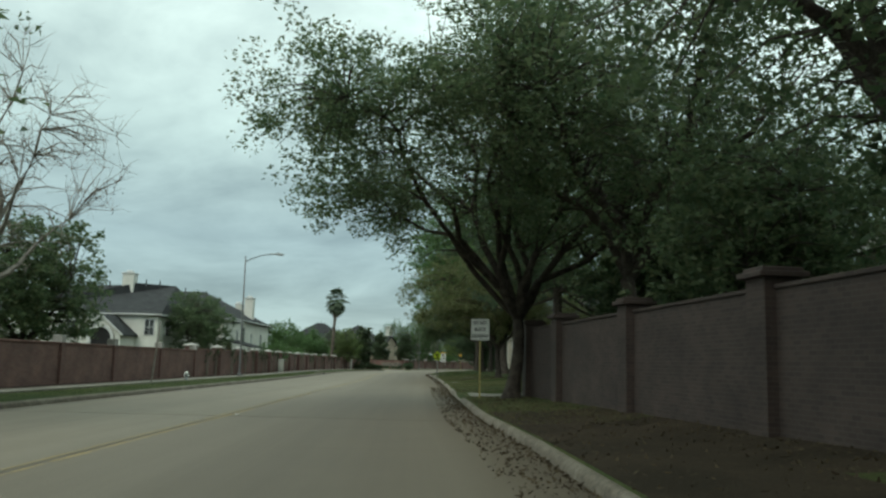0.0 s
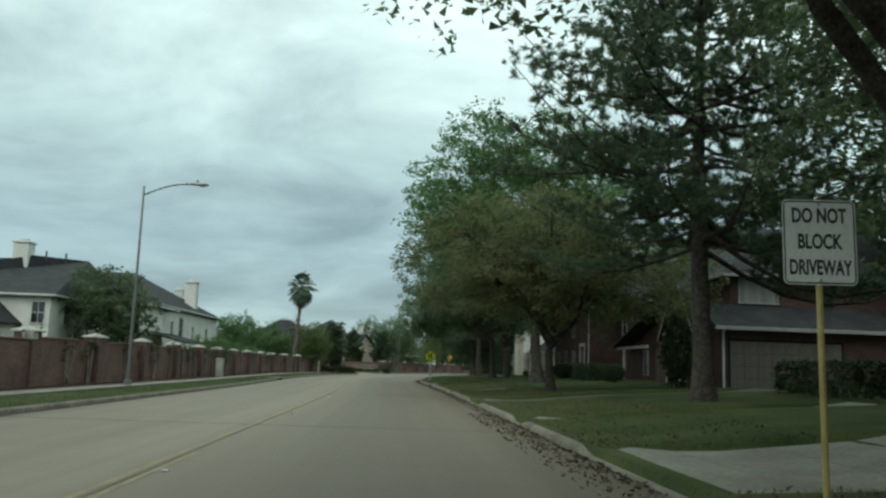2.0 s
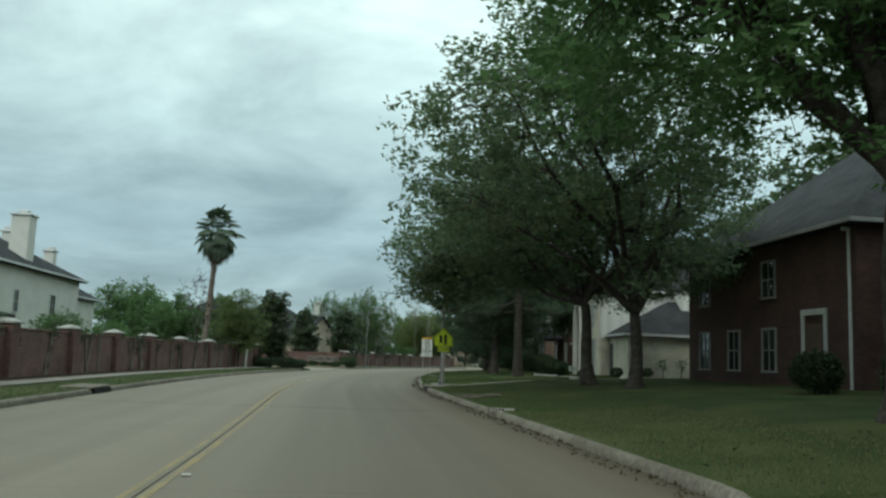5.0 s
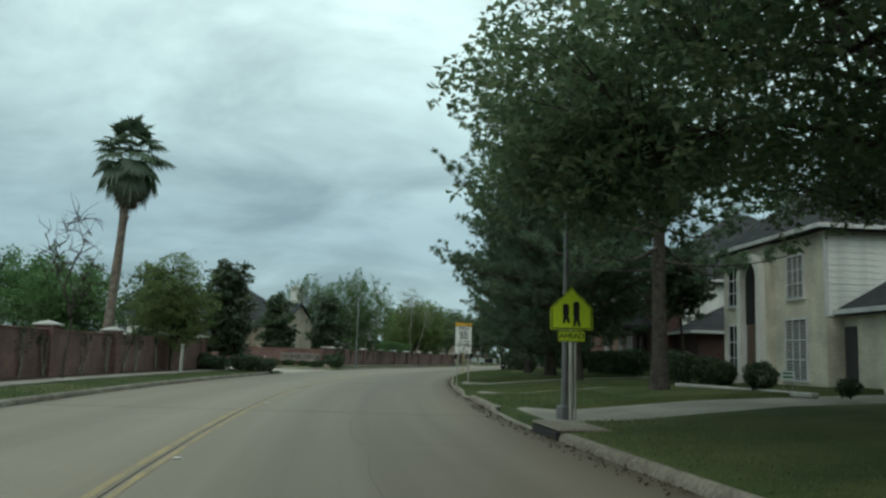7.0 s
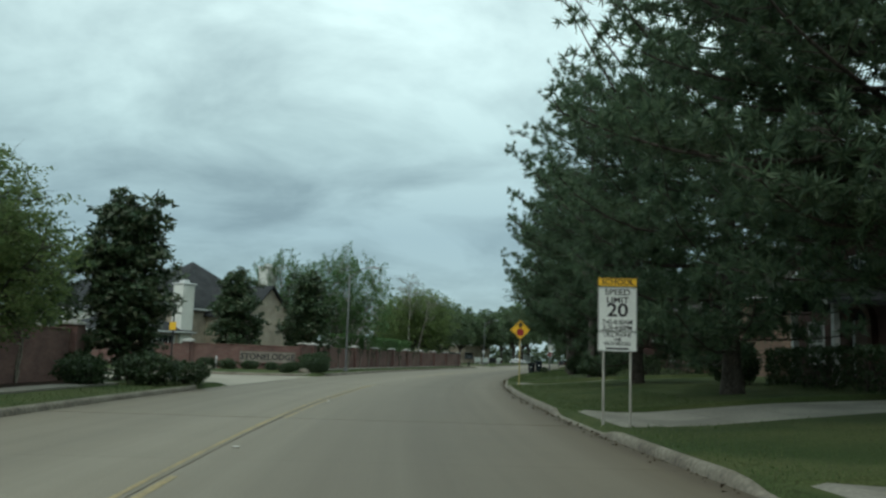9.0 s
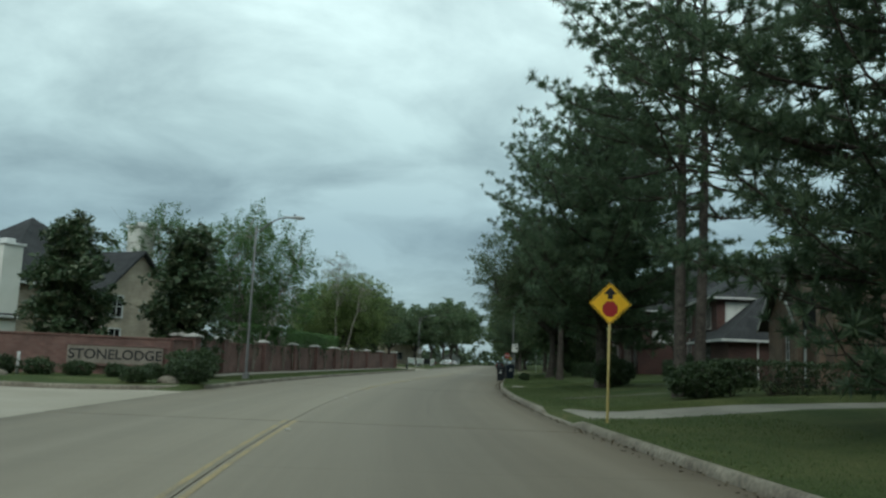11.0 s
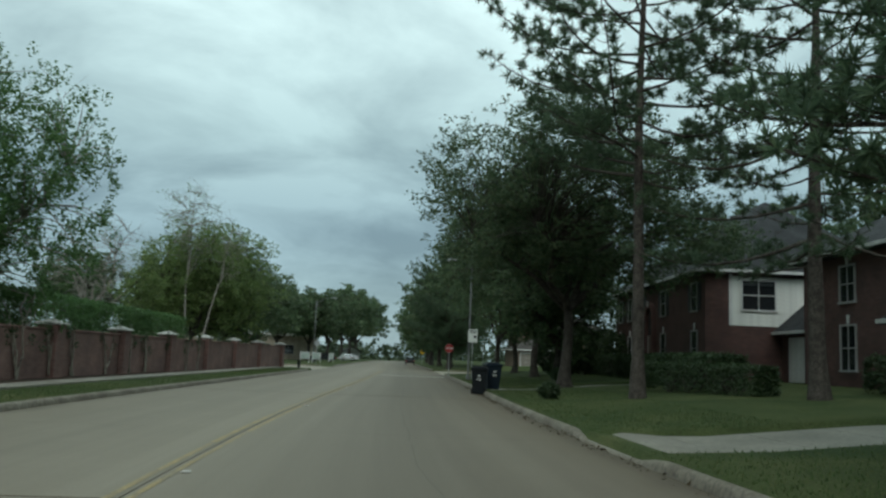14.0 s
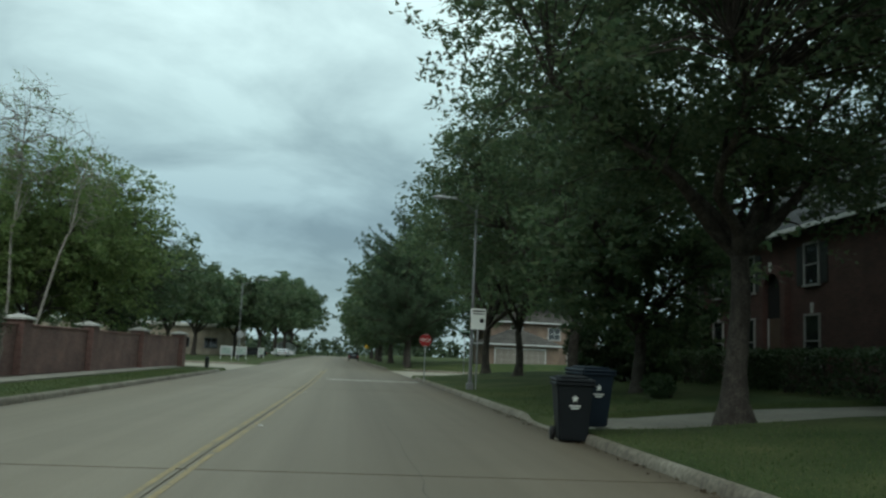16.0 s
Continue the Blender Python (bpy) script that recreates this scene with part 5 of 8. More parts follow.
birch = tree_parts(37, 0.07, 5.6, (0.1, 0, 8.9), (2.1, 2.0, 3.0), 95, 22, M_GREEN_LIGHT, M_BARK_PALE, 0.10, 0.5, 5, 0.2, rough=0.4, twigs=4, leader=True, limb_r=0.3, wave=0.25, flat_bottom=-2.4)
plant("birch_tree", birch, "slim pale-stemmed tree with sparse new leaves", "tree", 4.6, 216.1)
leaning = tree_parts(38, 0.065, 5.4, (2.0, 0, 7.8), (1.3, 1.2, 2.0), 45, 18, M_GREEN_LIGHT, M_BARK_PALE, 0.10, 0.5, 4, 0.2, rough=0.4, twigs=3, leader=True, limb_r=0.32, wave=0.25, lean=(1.45, 0.1))
plant("birch_tree", leaning, "slim leaning pale-stemmed tree behind the brick wall", "tree", 5.2, 215.6)
street_oak = tree_parts(39, 0.25, 2.2, (0, 0, 5.6), (4.4, 4.3, 4.0), 200, 48, M_OAK, M_BARK, 0.40, 0.75, 7, 0.2, rough=0.4, flat_bottom=-2.3)
plant("garden_tree", spring, "light green spring tree behind the brick wall", "tree", 7.8, 223.5, 100, 1.2)
plant("oak_tree", round_oak, "round dark oak behind the brick wall", "tree", 9.4, 231.0, 100, 1.3)
plant("bare_tree", bare, "leafless grey tree behind the brick wall", "tree", -1.6, 231.0, 40, 1.02)
for x, y, rz, k in ((12.0, 262, 0, 1.15), (17.5, 276, 60, 1.2), (23.0, 294, 120, 1.3), (29.5, 301, 200, 1.2), (34.5, 330, 10, 1.4), (5, 250, 80, 1.1), (44, 352, 70, 1.6), (52, 372, 20, 1.9), (60, 396, 130, 2.1), (69, 424, 10, 2.2), (-4, 262, 200, 1.2)):
    plant("oak_tree", street_oak, "broad oak shading the far side of the junction", "tree", x, y, rz, k)


# Fan palm: boots on the trunk, fan leaves on long stalks, a skirt of dead ones.
def frond_mesh(seed, az, el, stalk, fan, limp, tilt):
    """One fan leaf: a stalk that bends under its weight, and a folded blade whose fingers hang."""
    r = np.random.default_rng(seed)
    a, e = math.radians(az), math.radians(el)
    out, side, up = np.array([math.cos(a), math.sin(a), 0]), np.array([-math.sin(a), math.cos(a), 0]), np.array([0, 0, 1.0])
    u = np.linspace(0, 1, 5)[:, None]
    sag = 0.22 * stalk * max(0.15, math.cos(e))
    pts = (out * math.cos(e) + up * math.sin(e)) * stalk * u - up * sag * u ** 2
    vs, fs = tube_arrays(pts, np.linspace(0.022, 0.013, 5), 4)
    vs, fs = [tuple(v) for v in vs], [tuple(f) for f in fs]
    e2 = max(math.radians(-88), e - math.radians(tilt))
    ax = out * math.cos(e2) + up * math.sin(e2)
    nrm = np.cross(side, ax)
    hub, n = len(vs), 20
    vs.append(tuple(pts[-1]))
    edge = np.radians(np.linspace(-112, 112, n + 1)) + r.uniform(-0.12, 0.12)
    rim = []
    for i, g in enumerate(edge):
        p = pts[-1] + fan * 0.58 * (ax * math.cos(g) + side * math.sin(g)) + nrm * (0.04 if i % 2 else -0.03)
        rim.append(len(vs))
        vs.append(tuple(p - up * 0.10 * fan))
    for i in range(n):
        g = (edge[i] + edge[i + 1]) / 2
        ln = fan * r.uniform(0.82, 1.05) * (1 - 0.12 * abs(g))
        p = pts[-1] + ln * (ax * math.cos(g) + side * math.sin(g)) - up * limp * fan * r.uniform(0.6, 1.2)
        fs.append((hub, rim[i], len(vs), rim[i + 1]))
        vs.append(tuple(p))
    return quads_mesh("frond", np.array(vs), np.array(fs))


palm = thing("palm_tree", "tall fan palm with a skirt of dead brown leaves", "palm tree", pose(-15.3, 124.9, 0.18))
f = np.linspace(0, 1, 14)
put_mesh("trunk", tubes_mesh("trunk", [(np.stack([-0.55 + 0.75 * f - 0.2 * f ** 2, 0 * f, -0.3 + 9.9 * f], 1), 0.24 - 0.07 * f + 0.012 * np.sin(f * 60), 12)]), M_PALM_TRUNK, palm, smooth=True)
rng = np.random.default_rng(41)
for k in range(34):
    z = rng.uniform(6.6, 9.4) if k < 26 else rng.uniform(1.0, 2.2)
    a = rng.uniform(0, 360)
    px = -0.55 + 0.75 * (z / 9.9) - 0.2 * (z / 9.9) ** 2
    part("boot", prism(bmesh.new(), [(-0.06, 0), (0.06, 0), (0.045, 0.28), (-0.045, 0.28)], 0.17, 0.21), M_PALM_TRUNK, palm, m=pose(px, 0, z, 0, 0, a) @ pose(0, 0, 0, -14, 0, 0))
for k in range(38):
    f = k / 37
    el = 84 - 128 * f + rng.uniform(-9, 9)
    me = frond_mesh(500 + k, k * 137.5 + rng.uniform(-14, 14), el, rng.uniform(0.95, 1.25) * (1.0 if f < 0.7 else 0.85), rng.uniform(0.82, 1.05), 0.22 + 0.35 * f, rng.uniform(20, 48))
    put_mesh("frond", me, M_PALM, palm, m=pose(0.0, 0, 10.25 - 0.7 * f))
for k in range(34):
    f = k / 33
    me = frond_mesh(600 + k, k * 137.5 + rng.uniform(-14, 14), -56 - 26 * f + rng.uniform(-7, 7), rng.uniform(0.5, 0.75) * (1 - 0.35 * f), rng.uniform(0.62, 0.8), 0.3, 30)
    put_mesh("dead_frond", me, M_PALM_DEAD, palm, "hanging dead brown leaf", pose(0.0, 0, 9.7 - 1.0 * f) @ Matrix.Scale(1.12, 4))

# Hedges and shrubs of the right-hand gardens.
LONG = hedge_parts(71, 8.0, 1.2, 1.15)
MIDH = hedge_parts(72, 5.0, 1.1, 1.0)
BALL = hedge_parts(73, 1.6, 1.6, 1.3, round_=True, per=2.4)
LOW = hedge_parts(74, 1.0, 1.0, 0.7, round_=True, per=2.2)
LOOSE = hedge_parts(76, 2.3, 1.9, 1.15, round_=True, per=1.7, size=0.1, uneven=0.55)
WIDE = hedge_parts(77, 2.3, 1.5, 1.05, round_=True, per=2.2, uneven=0.3)
CLIP = "clipped dark green hedge in front of the house"
BUSH = "rounded dark green garden shrub"
for s, d, kind in ((51.0, 16.2, 1), (79, 15.4, 1), (133.2, 14.4, 0), (164.3, 14.2, 1), (180.6, 16.2, 1), (190.2, 13.0, 0), (199.5, 14.3, 0), (207, 14.6, 0), (185.6, 11.7, 2)):
    x, y = at(s, d)
    shrub("hedge", MIDH if kind == 1 else LONG, CLIP, x, y, heading(s) + (18 if kind == 2 else 0), 0.76 if kind == 2 else 1.0)
for s, d, k in ((112.2, 13.6, 0.62), (116.4, 13.8, 0.8), (108.6, 13.4, 0.6), (119.0, 14.0, 0.9), (114.2, 13.9, 0.7), (127.5, 14.6, 1.0), (138.5, 13.0, 1.2), (166.6, 10.1, 0.95), (168.4, 10.8, 0.9),
                (170.4, 14.4, 1.0), (212.5, 12.0, 1.0), (72.5, 15.2, 0.8), (84.5, 15.0, 0.9)):
    x, y = at(s, d)
    shrub("shrub", BALL, BUSH, x, y, s * 40 % 360, k)
for x, y, k in ((27.2, 208.0, 2.0), (28.8, 207.4, 2.1), (30.2, 206.6, 2.0)):
    shrub("shrub", BALL, "tall rounded dark shrub between the lawn trees", x, y, x * 70 % 360, k)
for s, d, k in ((186.0, 7.05, 0.72), (104.2, 13.7, 0.6), (104.2, 15.4, 0.65), (104.3, 17.0, 0.6), (200.5, 10.0, 0.9)):
    x, y = at(s, d)
    shrub("shrub", LOW, "small loose green shrub on the lawn", x, y, s * 70 % 360, k)
shrub("shrub", WIDE, "broad clipped dark shrub at the foot of the twin pines", 9.2, 152.5, 12, 1.0)
x, y = 12.3, 152.3
shrub("hedge", MIDH, CLIP, x, y, -8, 0.95)
shrub("shrub", hedge_parts(78, 2.0, 1.4, 3.0, round_=True, per=1.6, size=0.1, uneven=0.35), "tall dark evergreen shrub against the brick house", 9.2, 60.6, 80)
rose = tree_parts(82, 0.03, 0.2, (0, 0, 0.6), (0.3, 0.3, 0.35), 16, 14, M_GREEN, M_BARK, 0.06, 0.14, 5, 0.3, rough=0.5)
for x, y in ((12.1, 101.6), (13.4, 101.3), (14.4, 101.0), (11.2, 102.0), (10.4, 102.3)):
    plant("rose_bush", rose, "small sparse rose bush before the garage wall", "shrub", x, y, x * 60 % 360, 1.0)
# Corner planting on the left, and the hedge behind the wall.
for x, y, k in ((-10.9, 136.6, 0.85), (-12.4, 134.8, 0.75), (-9.9, 138.4, 0.65), (-13.6, 137.8, 0.85), (-7.4, 163.4, 0.5), (-8.8, 163.6, 0.45), (-10.2, 163.8, 0.5), (-11.6, 163.6, 0.55), (-6.1, 166.2, 1.0), (-5.9, 160.6, 0.75), (-7.6, 159.8, 0.45), (-12.8, 163.2, 0.6)):
    shrub("shrub", LOOSE, "loose spreading evergreen shrub at the street corner", x, y, x * 50 % 360, k, z=0.16)
TALL = hedge_parts(75, 6.6, 1.5, 2.9, leaf=M_GREEN, per=2.2, size=0.075)
for s in (184.9, 191.6, 198.3, 204.9):
    x, y = at(s, -11.6)
    shrub("hedge", TALL, "tall clipped hedge behind the brick wall", x, y, heading(s), 1.0, z=0.18)
# Vines on the left-hand walls.
seed = 300
for s0, s1, d in ((54, 136, -9.57), (168, 217, -9.42)):
    s = s0
    while s < s1:
        x, y = at(s, d)
        vine(*at(s, d - (0.0 if s < 193 else -0.012 * (s - 193) * 1.9)), heading(s), 0.2, 1.75, seed)
        seed += 1
        s += 1.5 + (seed * 37 % 10) * 0.2


# ---- houses ----
FACE = {"y0": 0, "y1": 180, "x0": -90, "x1": 90}
_cache = {}


def shared(key, make):
    if key not in _cache:
        _cache[key] = make()
    return _cache[key]


def ring_solid(r0, r1, y0, y1, n):
    """Corners and faces of an upright ring between two planes."""
    vs, fs = [], []
    for k in range(n):
        a = 2 * math.pi * k / n
        for rr, y in ((r0, y0), (r1, y0), (r1, y1), (r0, y1)):
            vs.append((rr * math.cos(a), y, rr * math.sin(a)))
        for j in range(4):
            q, e = 4 * k, 4 * ((k + 1) % n)
            fs.append((q + j, q + (j + 1) % 4, e + (j + 1) % 4, e + j))
    return np.array(vs), np.array(fs)


def wm(face, a, u, z):
    """Local matrix on a wall: a is the plane's coordinate, u the place along it."""
    return pose(u, a, z, 0, 0, FACE[face]) if face[0] == "y" else pose(a, u, z, 0, 0, FACE[face])


def frame_mesh(w, h, t=0.07, deep=0.06, bars=(1, 2)):
    bm = bmesh.new()
    box(bm, -w / 2 - t, w / 2 + t, -deep, 0.0, h, h + t)
    box(bm, -w / 2 - t - 0.03, w / 2 + t + 0.03, -deep - 0.03, 0.0, -t, 0)
    box(bm, -w / 2 - t, -w / 2, -deep, 0.0, 0, h)
    box(bm, w / 2, w / 2 + t, -deep, 0.0, 0, h)
    return mesh_of(bm, "frame")


def bars_mesh(w, h, nx, nz):
    bm = bmesh.new()
    for i in range(1, nx):
        x = -w / 2 + w * i / nx
        box(bm, x - 0.016, x + 0.016, -0.04, -0.012, 0, h)
    for i in range(1, nz):
        z = h * i / nz
        box(bm, -w / 2, w / 2, -0.045, -0.013, z - 0.02, z + 0.02)
    return mesh_of(bm, "glazing_bars")


def window(parent, m, w, h, nx=2, nz=2, shutters=False, blind=False, lintel=None, label=""):
    # Houses in tree shade take the dimmed trim colour.
    dim = (parent["label"].split()[0] in ("dark", "long", "brown") or "white siding" in parent["label"]) and not label.startswith("white")
    paint = M_TRIM_DIM if dim else M_TRIM
    win = put_mesh("window", shared(("f", w, h, dim), lambda: frame_mesh(w, h)), paint, parent, label, m)
    put_mesh("pane", shared(("p", w, h), lambda: mesh_of(boxed(-w / 2, w / 2, -0.012, -0.002, 0, h), "pane")), M_GLASS, win)
    if nx * nz > 1:
        put_mesh("glazing_bars", shared(("b", w, h, nx, nz, dim), lambda: bars_mesh(w, h, nx, nz)), paint, win)
    if blind:
        for k in range(int(h / 0.09)):
            put_mesh("blind_slat", shared(("bl", w), lambda: mesh_of(boxed(-w / 2 + 0.03, w / 2 - 0.03, -0.022, -0.014, 0, 0.06), "blind_slat")), M_BLIND, win, m=pose(0, 0, 0.03 + 0.09 * k))
    if shutters:
        for sx in (-1, 1):
            def sh():
                bm = boxed(-0.2, 0.2, -0.04, 0, 0, h, 0.008)
                for k in range(int(h / 0.12)):
                    box(bm, -0.15, 0.15, -0.055, -0.03, 0.06 + 0.12 * k, 0.12 + 0.12 * k)
                return mesh_of(bm, "shutter")
            put_mesh("shutter", shared(("s", h), sh), M_SHUTTER, win, "dark louvred shutter", pose(sx * (w / 2 + 0.3), 0, 0))
    if lintel is not None:
        put_mesh("keystone", shared("key", lambda: mesh_of(prism(bmesh.new(), [(-0.05, 0), (0.05, 0), (0.08, 0.32), (-0.08, 0.32)], -0.05, 0), "keystone")), M_TRIM, win, "pale keystone", pose(0, 0, h + 0.09))
    return win


def hip(x0, x1, y0, y1, z, pitch, over=0.45):
    """A solid hipped roof whose ridge runs along its longer side."""
    bm = bmesh.new()
    X0, X1, Y0, Y1 = x0 - over, x1 + over, y0 - over, y1 + over
    lx, ly = X1 - X0, Y1 - Y0
    run = min(lx, ly) / 2
    top = z + run * pitch
    if lx >= ly:
        a, b = (X0 + run, (Y0 + Y1) / 2, top), (X1 - run, (Y0 + Y1) / 2, top)
    else:
        a, b = ((X0 + X1) / 2, Y0 + run, top), ((X0 + X1) / 2, Y1 - run, top)
    if abs(lx - ly) < 0.02:
        b = (b[0] + 0.02, b[1], b[2])
    lo = [bm.verts.new((x, y, z - 0.16)) for x, y in ((X0, Y0), (X1, Y0), (X1, Y1), (X0, Y1))]
    hi = [bm.verts.new((x, y, z)) for x, y in ((X0, Y0), (X1, Y0), (X1, Y1), (X0, Y1))]
    A, B = bm.verts.new(a), bm.verts.new(b)
    bm.faces.new(lo[::-1])
    for i in range(4):
        bm.faces.new((lo[i], lo[(i + 1) % 4], hi[(i + 1) % 4], hi[i]))
    if lx >= ly:
        for f in ((hi[0], hi[1], B, A), (hi[1], hi[2], B), (hi[2], hi[3], A, B), (hi[3], hi[0], A)):
            bm.faces.new(f)
    else:
        for f in ((hi[0], hi[1], A), (hi[1], hi[2], B, A), (hi[2], hi[3], B), (hi[3], hi[0], A, B)):
            bm.faces.new(f)
    return bm


def gutter(x0, x1, y0, y1, z, over=0.45):
    bm = bmesh.new()
    X0, X1, Y0, Y1 = x0 - over, x1 + over, y0 - over, y1 + over
    t = 0.06
    box(bm, X0 - t, X1 + t, Y0 - t, Y0 - 0.003, z - 0.12, z + 0.01)
    box(bm, X0 - t, X1 + t, Y1 + 0.003, Y1 + t, z - 0.12, z + 0.01)
    box(bm, X0 - t, X0 - 0.003, Y0, Y1, z - 0.12, z + 0.01)
    box(bm, X1 + 0.003, X1 + t, Y0, Y1, z - 0.12, z + 0.01)
    return bm


def gable(x0, x1, y0, y1, z, rise_, along, over=0.35):
    """A solid gabled roof; along: the axis of its ridge."""
    bm = bmesh.new()
    if along == "x":
        c = (y0 + y1) / 2
        h0 = (y1 - y0) / 2
        k = rise_ / h0
        prof = [(y0 - over, z - over * k), (c, z + rise_), (y1 + over, z - over * k), (y1 + over, z - over * k - 0.16), (c, z + rise_ - 0.16), (y0 - over, z - over * k - 0.16)]
        a = [bm.verts.new((x0 - over, p, q)) for p, q in prof]
        b = [bm.verts.new((x1 + over, p, q)) for p, q in prof]
    else:
        c = (x0 + x1) / 2
        h0 = (x1 - x0) / 2
        k = rise_ / h0
        prof = [(x0 - over, z - over * k), (c, z + rise_), (x1 + over, z - over * k), (x1 + over, z - over * k - 0.16), (c, z + rise_ - 0.16), (x0 - over, z - over * k - 0.16)]
        a = [bm.verts.new((p, y0 - over, q)) for p, q in prof]
        b = [bm.verts.new((p, y1 + over, q)) for p, q in prof]
    bm.faces.new(a)
    bm.faces.new(b[::-1])
    for i in range(6):
        bm.faces.new((a[i], b[i], b[i - 1], a[i - 1]))
    return bm


def gable_wall(x0, x1, y0, y1, z, rise_, along):
    bm = bmesh.new()
    if along == "x":
        prism(bm, [(y0, z), (y1, z), ((y0 + y1) / 2, z + rise_ - 0.17)], x0, x1)
        bmesh.ops.rotate(bm, verts=bm.verts, cent=(0, 0, 0), matrix=Matrix(((0, 1, 0), (1, 0, 0), (0, 0, 1))))
    else:
        prism(bm, [(x0, z), (x1, z), ((x0 + x1) / 2, z + rise_ - 0.17)], y0, y1)
    return bm


def barge(x0, x1, ya, z, rise_, over=0.35):
    """White boards along the slope of a gable that faces y."""
    bm = bmesh.new()
    c, h0 = (x0 + x1) / 2, (x1 - x0) / 2
    k = rise_ / h0
    for sx in (-1, 1):
        e = c + sx * (h0 + over)
        pts = [(e, z - over * k - 0.2), (e, z - over * k - 0.02), (c, z + rise_ - 0.02), (c, z + rise_ - 0.2)]
        prism(bm, pts if sx > 0 else pts[::-1], ya, ya + 0.05)
    return bm


def siding(parent, face, a, u0, u1, z0, z1):
    n = int((z1 - z0) / 0.19)
    w = abs(u1 - u0)
    me = shared(("sd", round(w, 3)), lambda: mesh_of(prism(bmesh.new(), [(-w / 2, 0), (w / 2, 0), (w / 2, 0.2), (-w / 2, 0.2)], -0.035, -0.004), "board"))
    for k in range(n):
        put_mesh("board", me, M_SIDING, parent, m=wm(face, a, (u0 + u1) / 2, z0 + 0.19 * k) @ pose(0, 0, 0, -4, 0, 0))


def downspout(parent, face, a, u, z0, z1):
    bm = boxed(-0.045, 0.045, -0.1, -0.02, z0, z1, 0.01)
    box(bm, -0.045, 0.045, -0.28, -0.02, z1 - 0.05, z1 + 0.06)
    part("downspout", bm, M_TRIM, parent, "white downspout", wm(face, a, u, 0))


def arch_door(parent, face, a, u, w, h, surround, deep=0.5, door=True):
    """A tall round-headed entrance: surround, flat black face painted as deep shade, door with side lights."""
    bm = bmesh.new()
    outer = [(w / 2 + 0.28, 0), (w / 2 + 0.28, h - w / 2)] + [((w / 2 + 0.28) * math.cos(t), h - w / 2 + (w / 2 + 0.28) * math.sin(t)) for t in np.linspace(0.15, math.pi - 0.15, 12)] + [(-w / 2 - 0.28, h - w / 2), (-w / 2 - 0.28, 0)]
    inner = [(w / 2, 0), (w / 2, h - w / 2)] + [(w / 2 * math.cos(t), h - w / 2 + w / 2 * math.sin(t)) for t in np.linspace(0.15, math.pi - 0.15, 12)] + [(-w / 2, h - w / 2), (-w / 2, 0)]
    va = [[bm.verts.new((x, y, z)) for x, z in outer] for y in (-0.22, 0.0)]
    vb = [[bm.verts.new((x, y, z)) for x, z in inner] for y in (-0.22, 0.0)]
    for i in range(len(outer) - 1):
        bm.faces.new((va[0][i], va[0][i + 1], vb[0][i + 1], vb[0][i]))
        bm.faces.new((va[0][i + 1], va[0][i], va[1][i], va[1][i + 1]))
        bm.faces.new((vb[0][i], vb[0][i + 1], vb[1][i + 1], vb[1][i]))
    ent = part("entrance", bm, surround, parent, m=wm(face, a, u, 0))
    bm = bmesh.new()
    bm.faces.new([bm.verts.new((x, -0.012, z)) for x, z in inner])
    part("recess_shade", bm, M_DARK, ent)
    if door:
        part("door", box(boxed(-0.45, 0.45, -0.05, -0.014, 0.15, 2.2, 0.008), -0.3, 0.3, -0.06, -0.04, 0.4, 1.0, 0.006), M_DOOR, ent, "dark panelled front door")
        for sx in (-1, 1):
            part("side_light", boxed(sx * 0.6 - 0.09, sx * 0.6 + 0.09, -0.04, -0.016, 0.3, 2.2), M_TRIM, ent)
    return ent


def garage_door(parent, face, a, u, w, h, mat_, trim=None):
    g = part("garage_door", boxed(-w / 2 - 0.1, w / 2 + 0.1, -0.03, -0.003, 0, h + 0.1), trim or M_TRIM, parent, m=wm(face, a, u, 0))
    rows, cols = 4, max(4, int(w / 0.6))
    pm = shared(("gd", w, h, mat_.name), lambda: mesh_of(boxed(-w / 2 / cols + 0.008, w / 2 / cols - 0.008, -0.045, -0.031, 0.006, h / rows - 0.006, 0.004), "panel"))
    for i in range(cols):
        for j in range(rows):
            put_mesh("panel", pm, mat_, g, m=pose(-w / 2 + w * (i + 0.5) / cols, 0, h * j / rows))
    return g


def house(label, x, y, rz, z, name="house"):
    return thing(name, label, "house", pose(x, y, z, 0, 0, rz))


def block(parent, x0, x1, y0, y1, z1, material, z0=-0.4):
    return part("wall", boxed(x0, x1, y0, y1, z0, z1), material, parent)


def hip_roof(parent, x0, x1, y0, y1, z, pitch, material=None, over=0.45):
    r = part("roof", hip(x0, x1, y0, y1, z, pitch, over), material or M_SHINGLE, parent, "dark shingle roof")
    part("gutter", gutter(x0, x1, y0, y1, z, over), M_TRIM_DIM if parent["label"].startswith("dark") else M_TRIM, r, "pale gutter")
    for k in range(2):
        part("vent_pipe", boxed(-0.05, 0.05, -0.05, 0.05, 0, 0.5, 0.02), M_SHUTTER, r, m=pose(x0 + (x1 - x0) * (0.35 + 0.3 * k), (y0 + y1) / 2 - (y1 - y0) * 0.12, z + min(x1 - x0, y1 - y0) / 2 * pitch * 0.72))
    return r


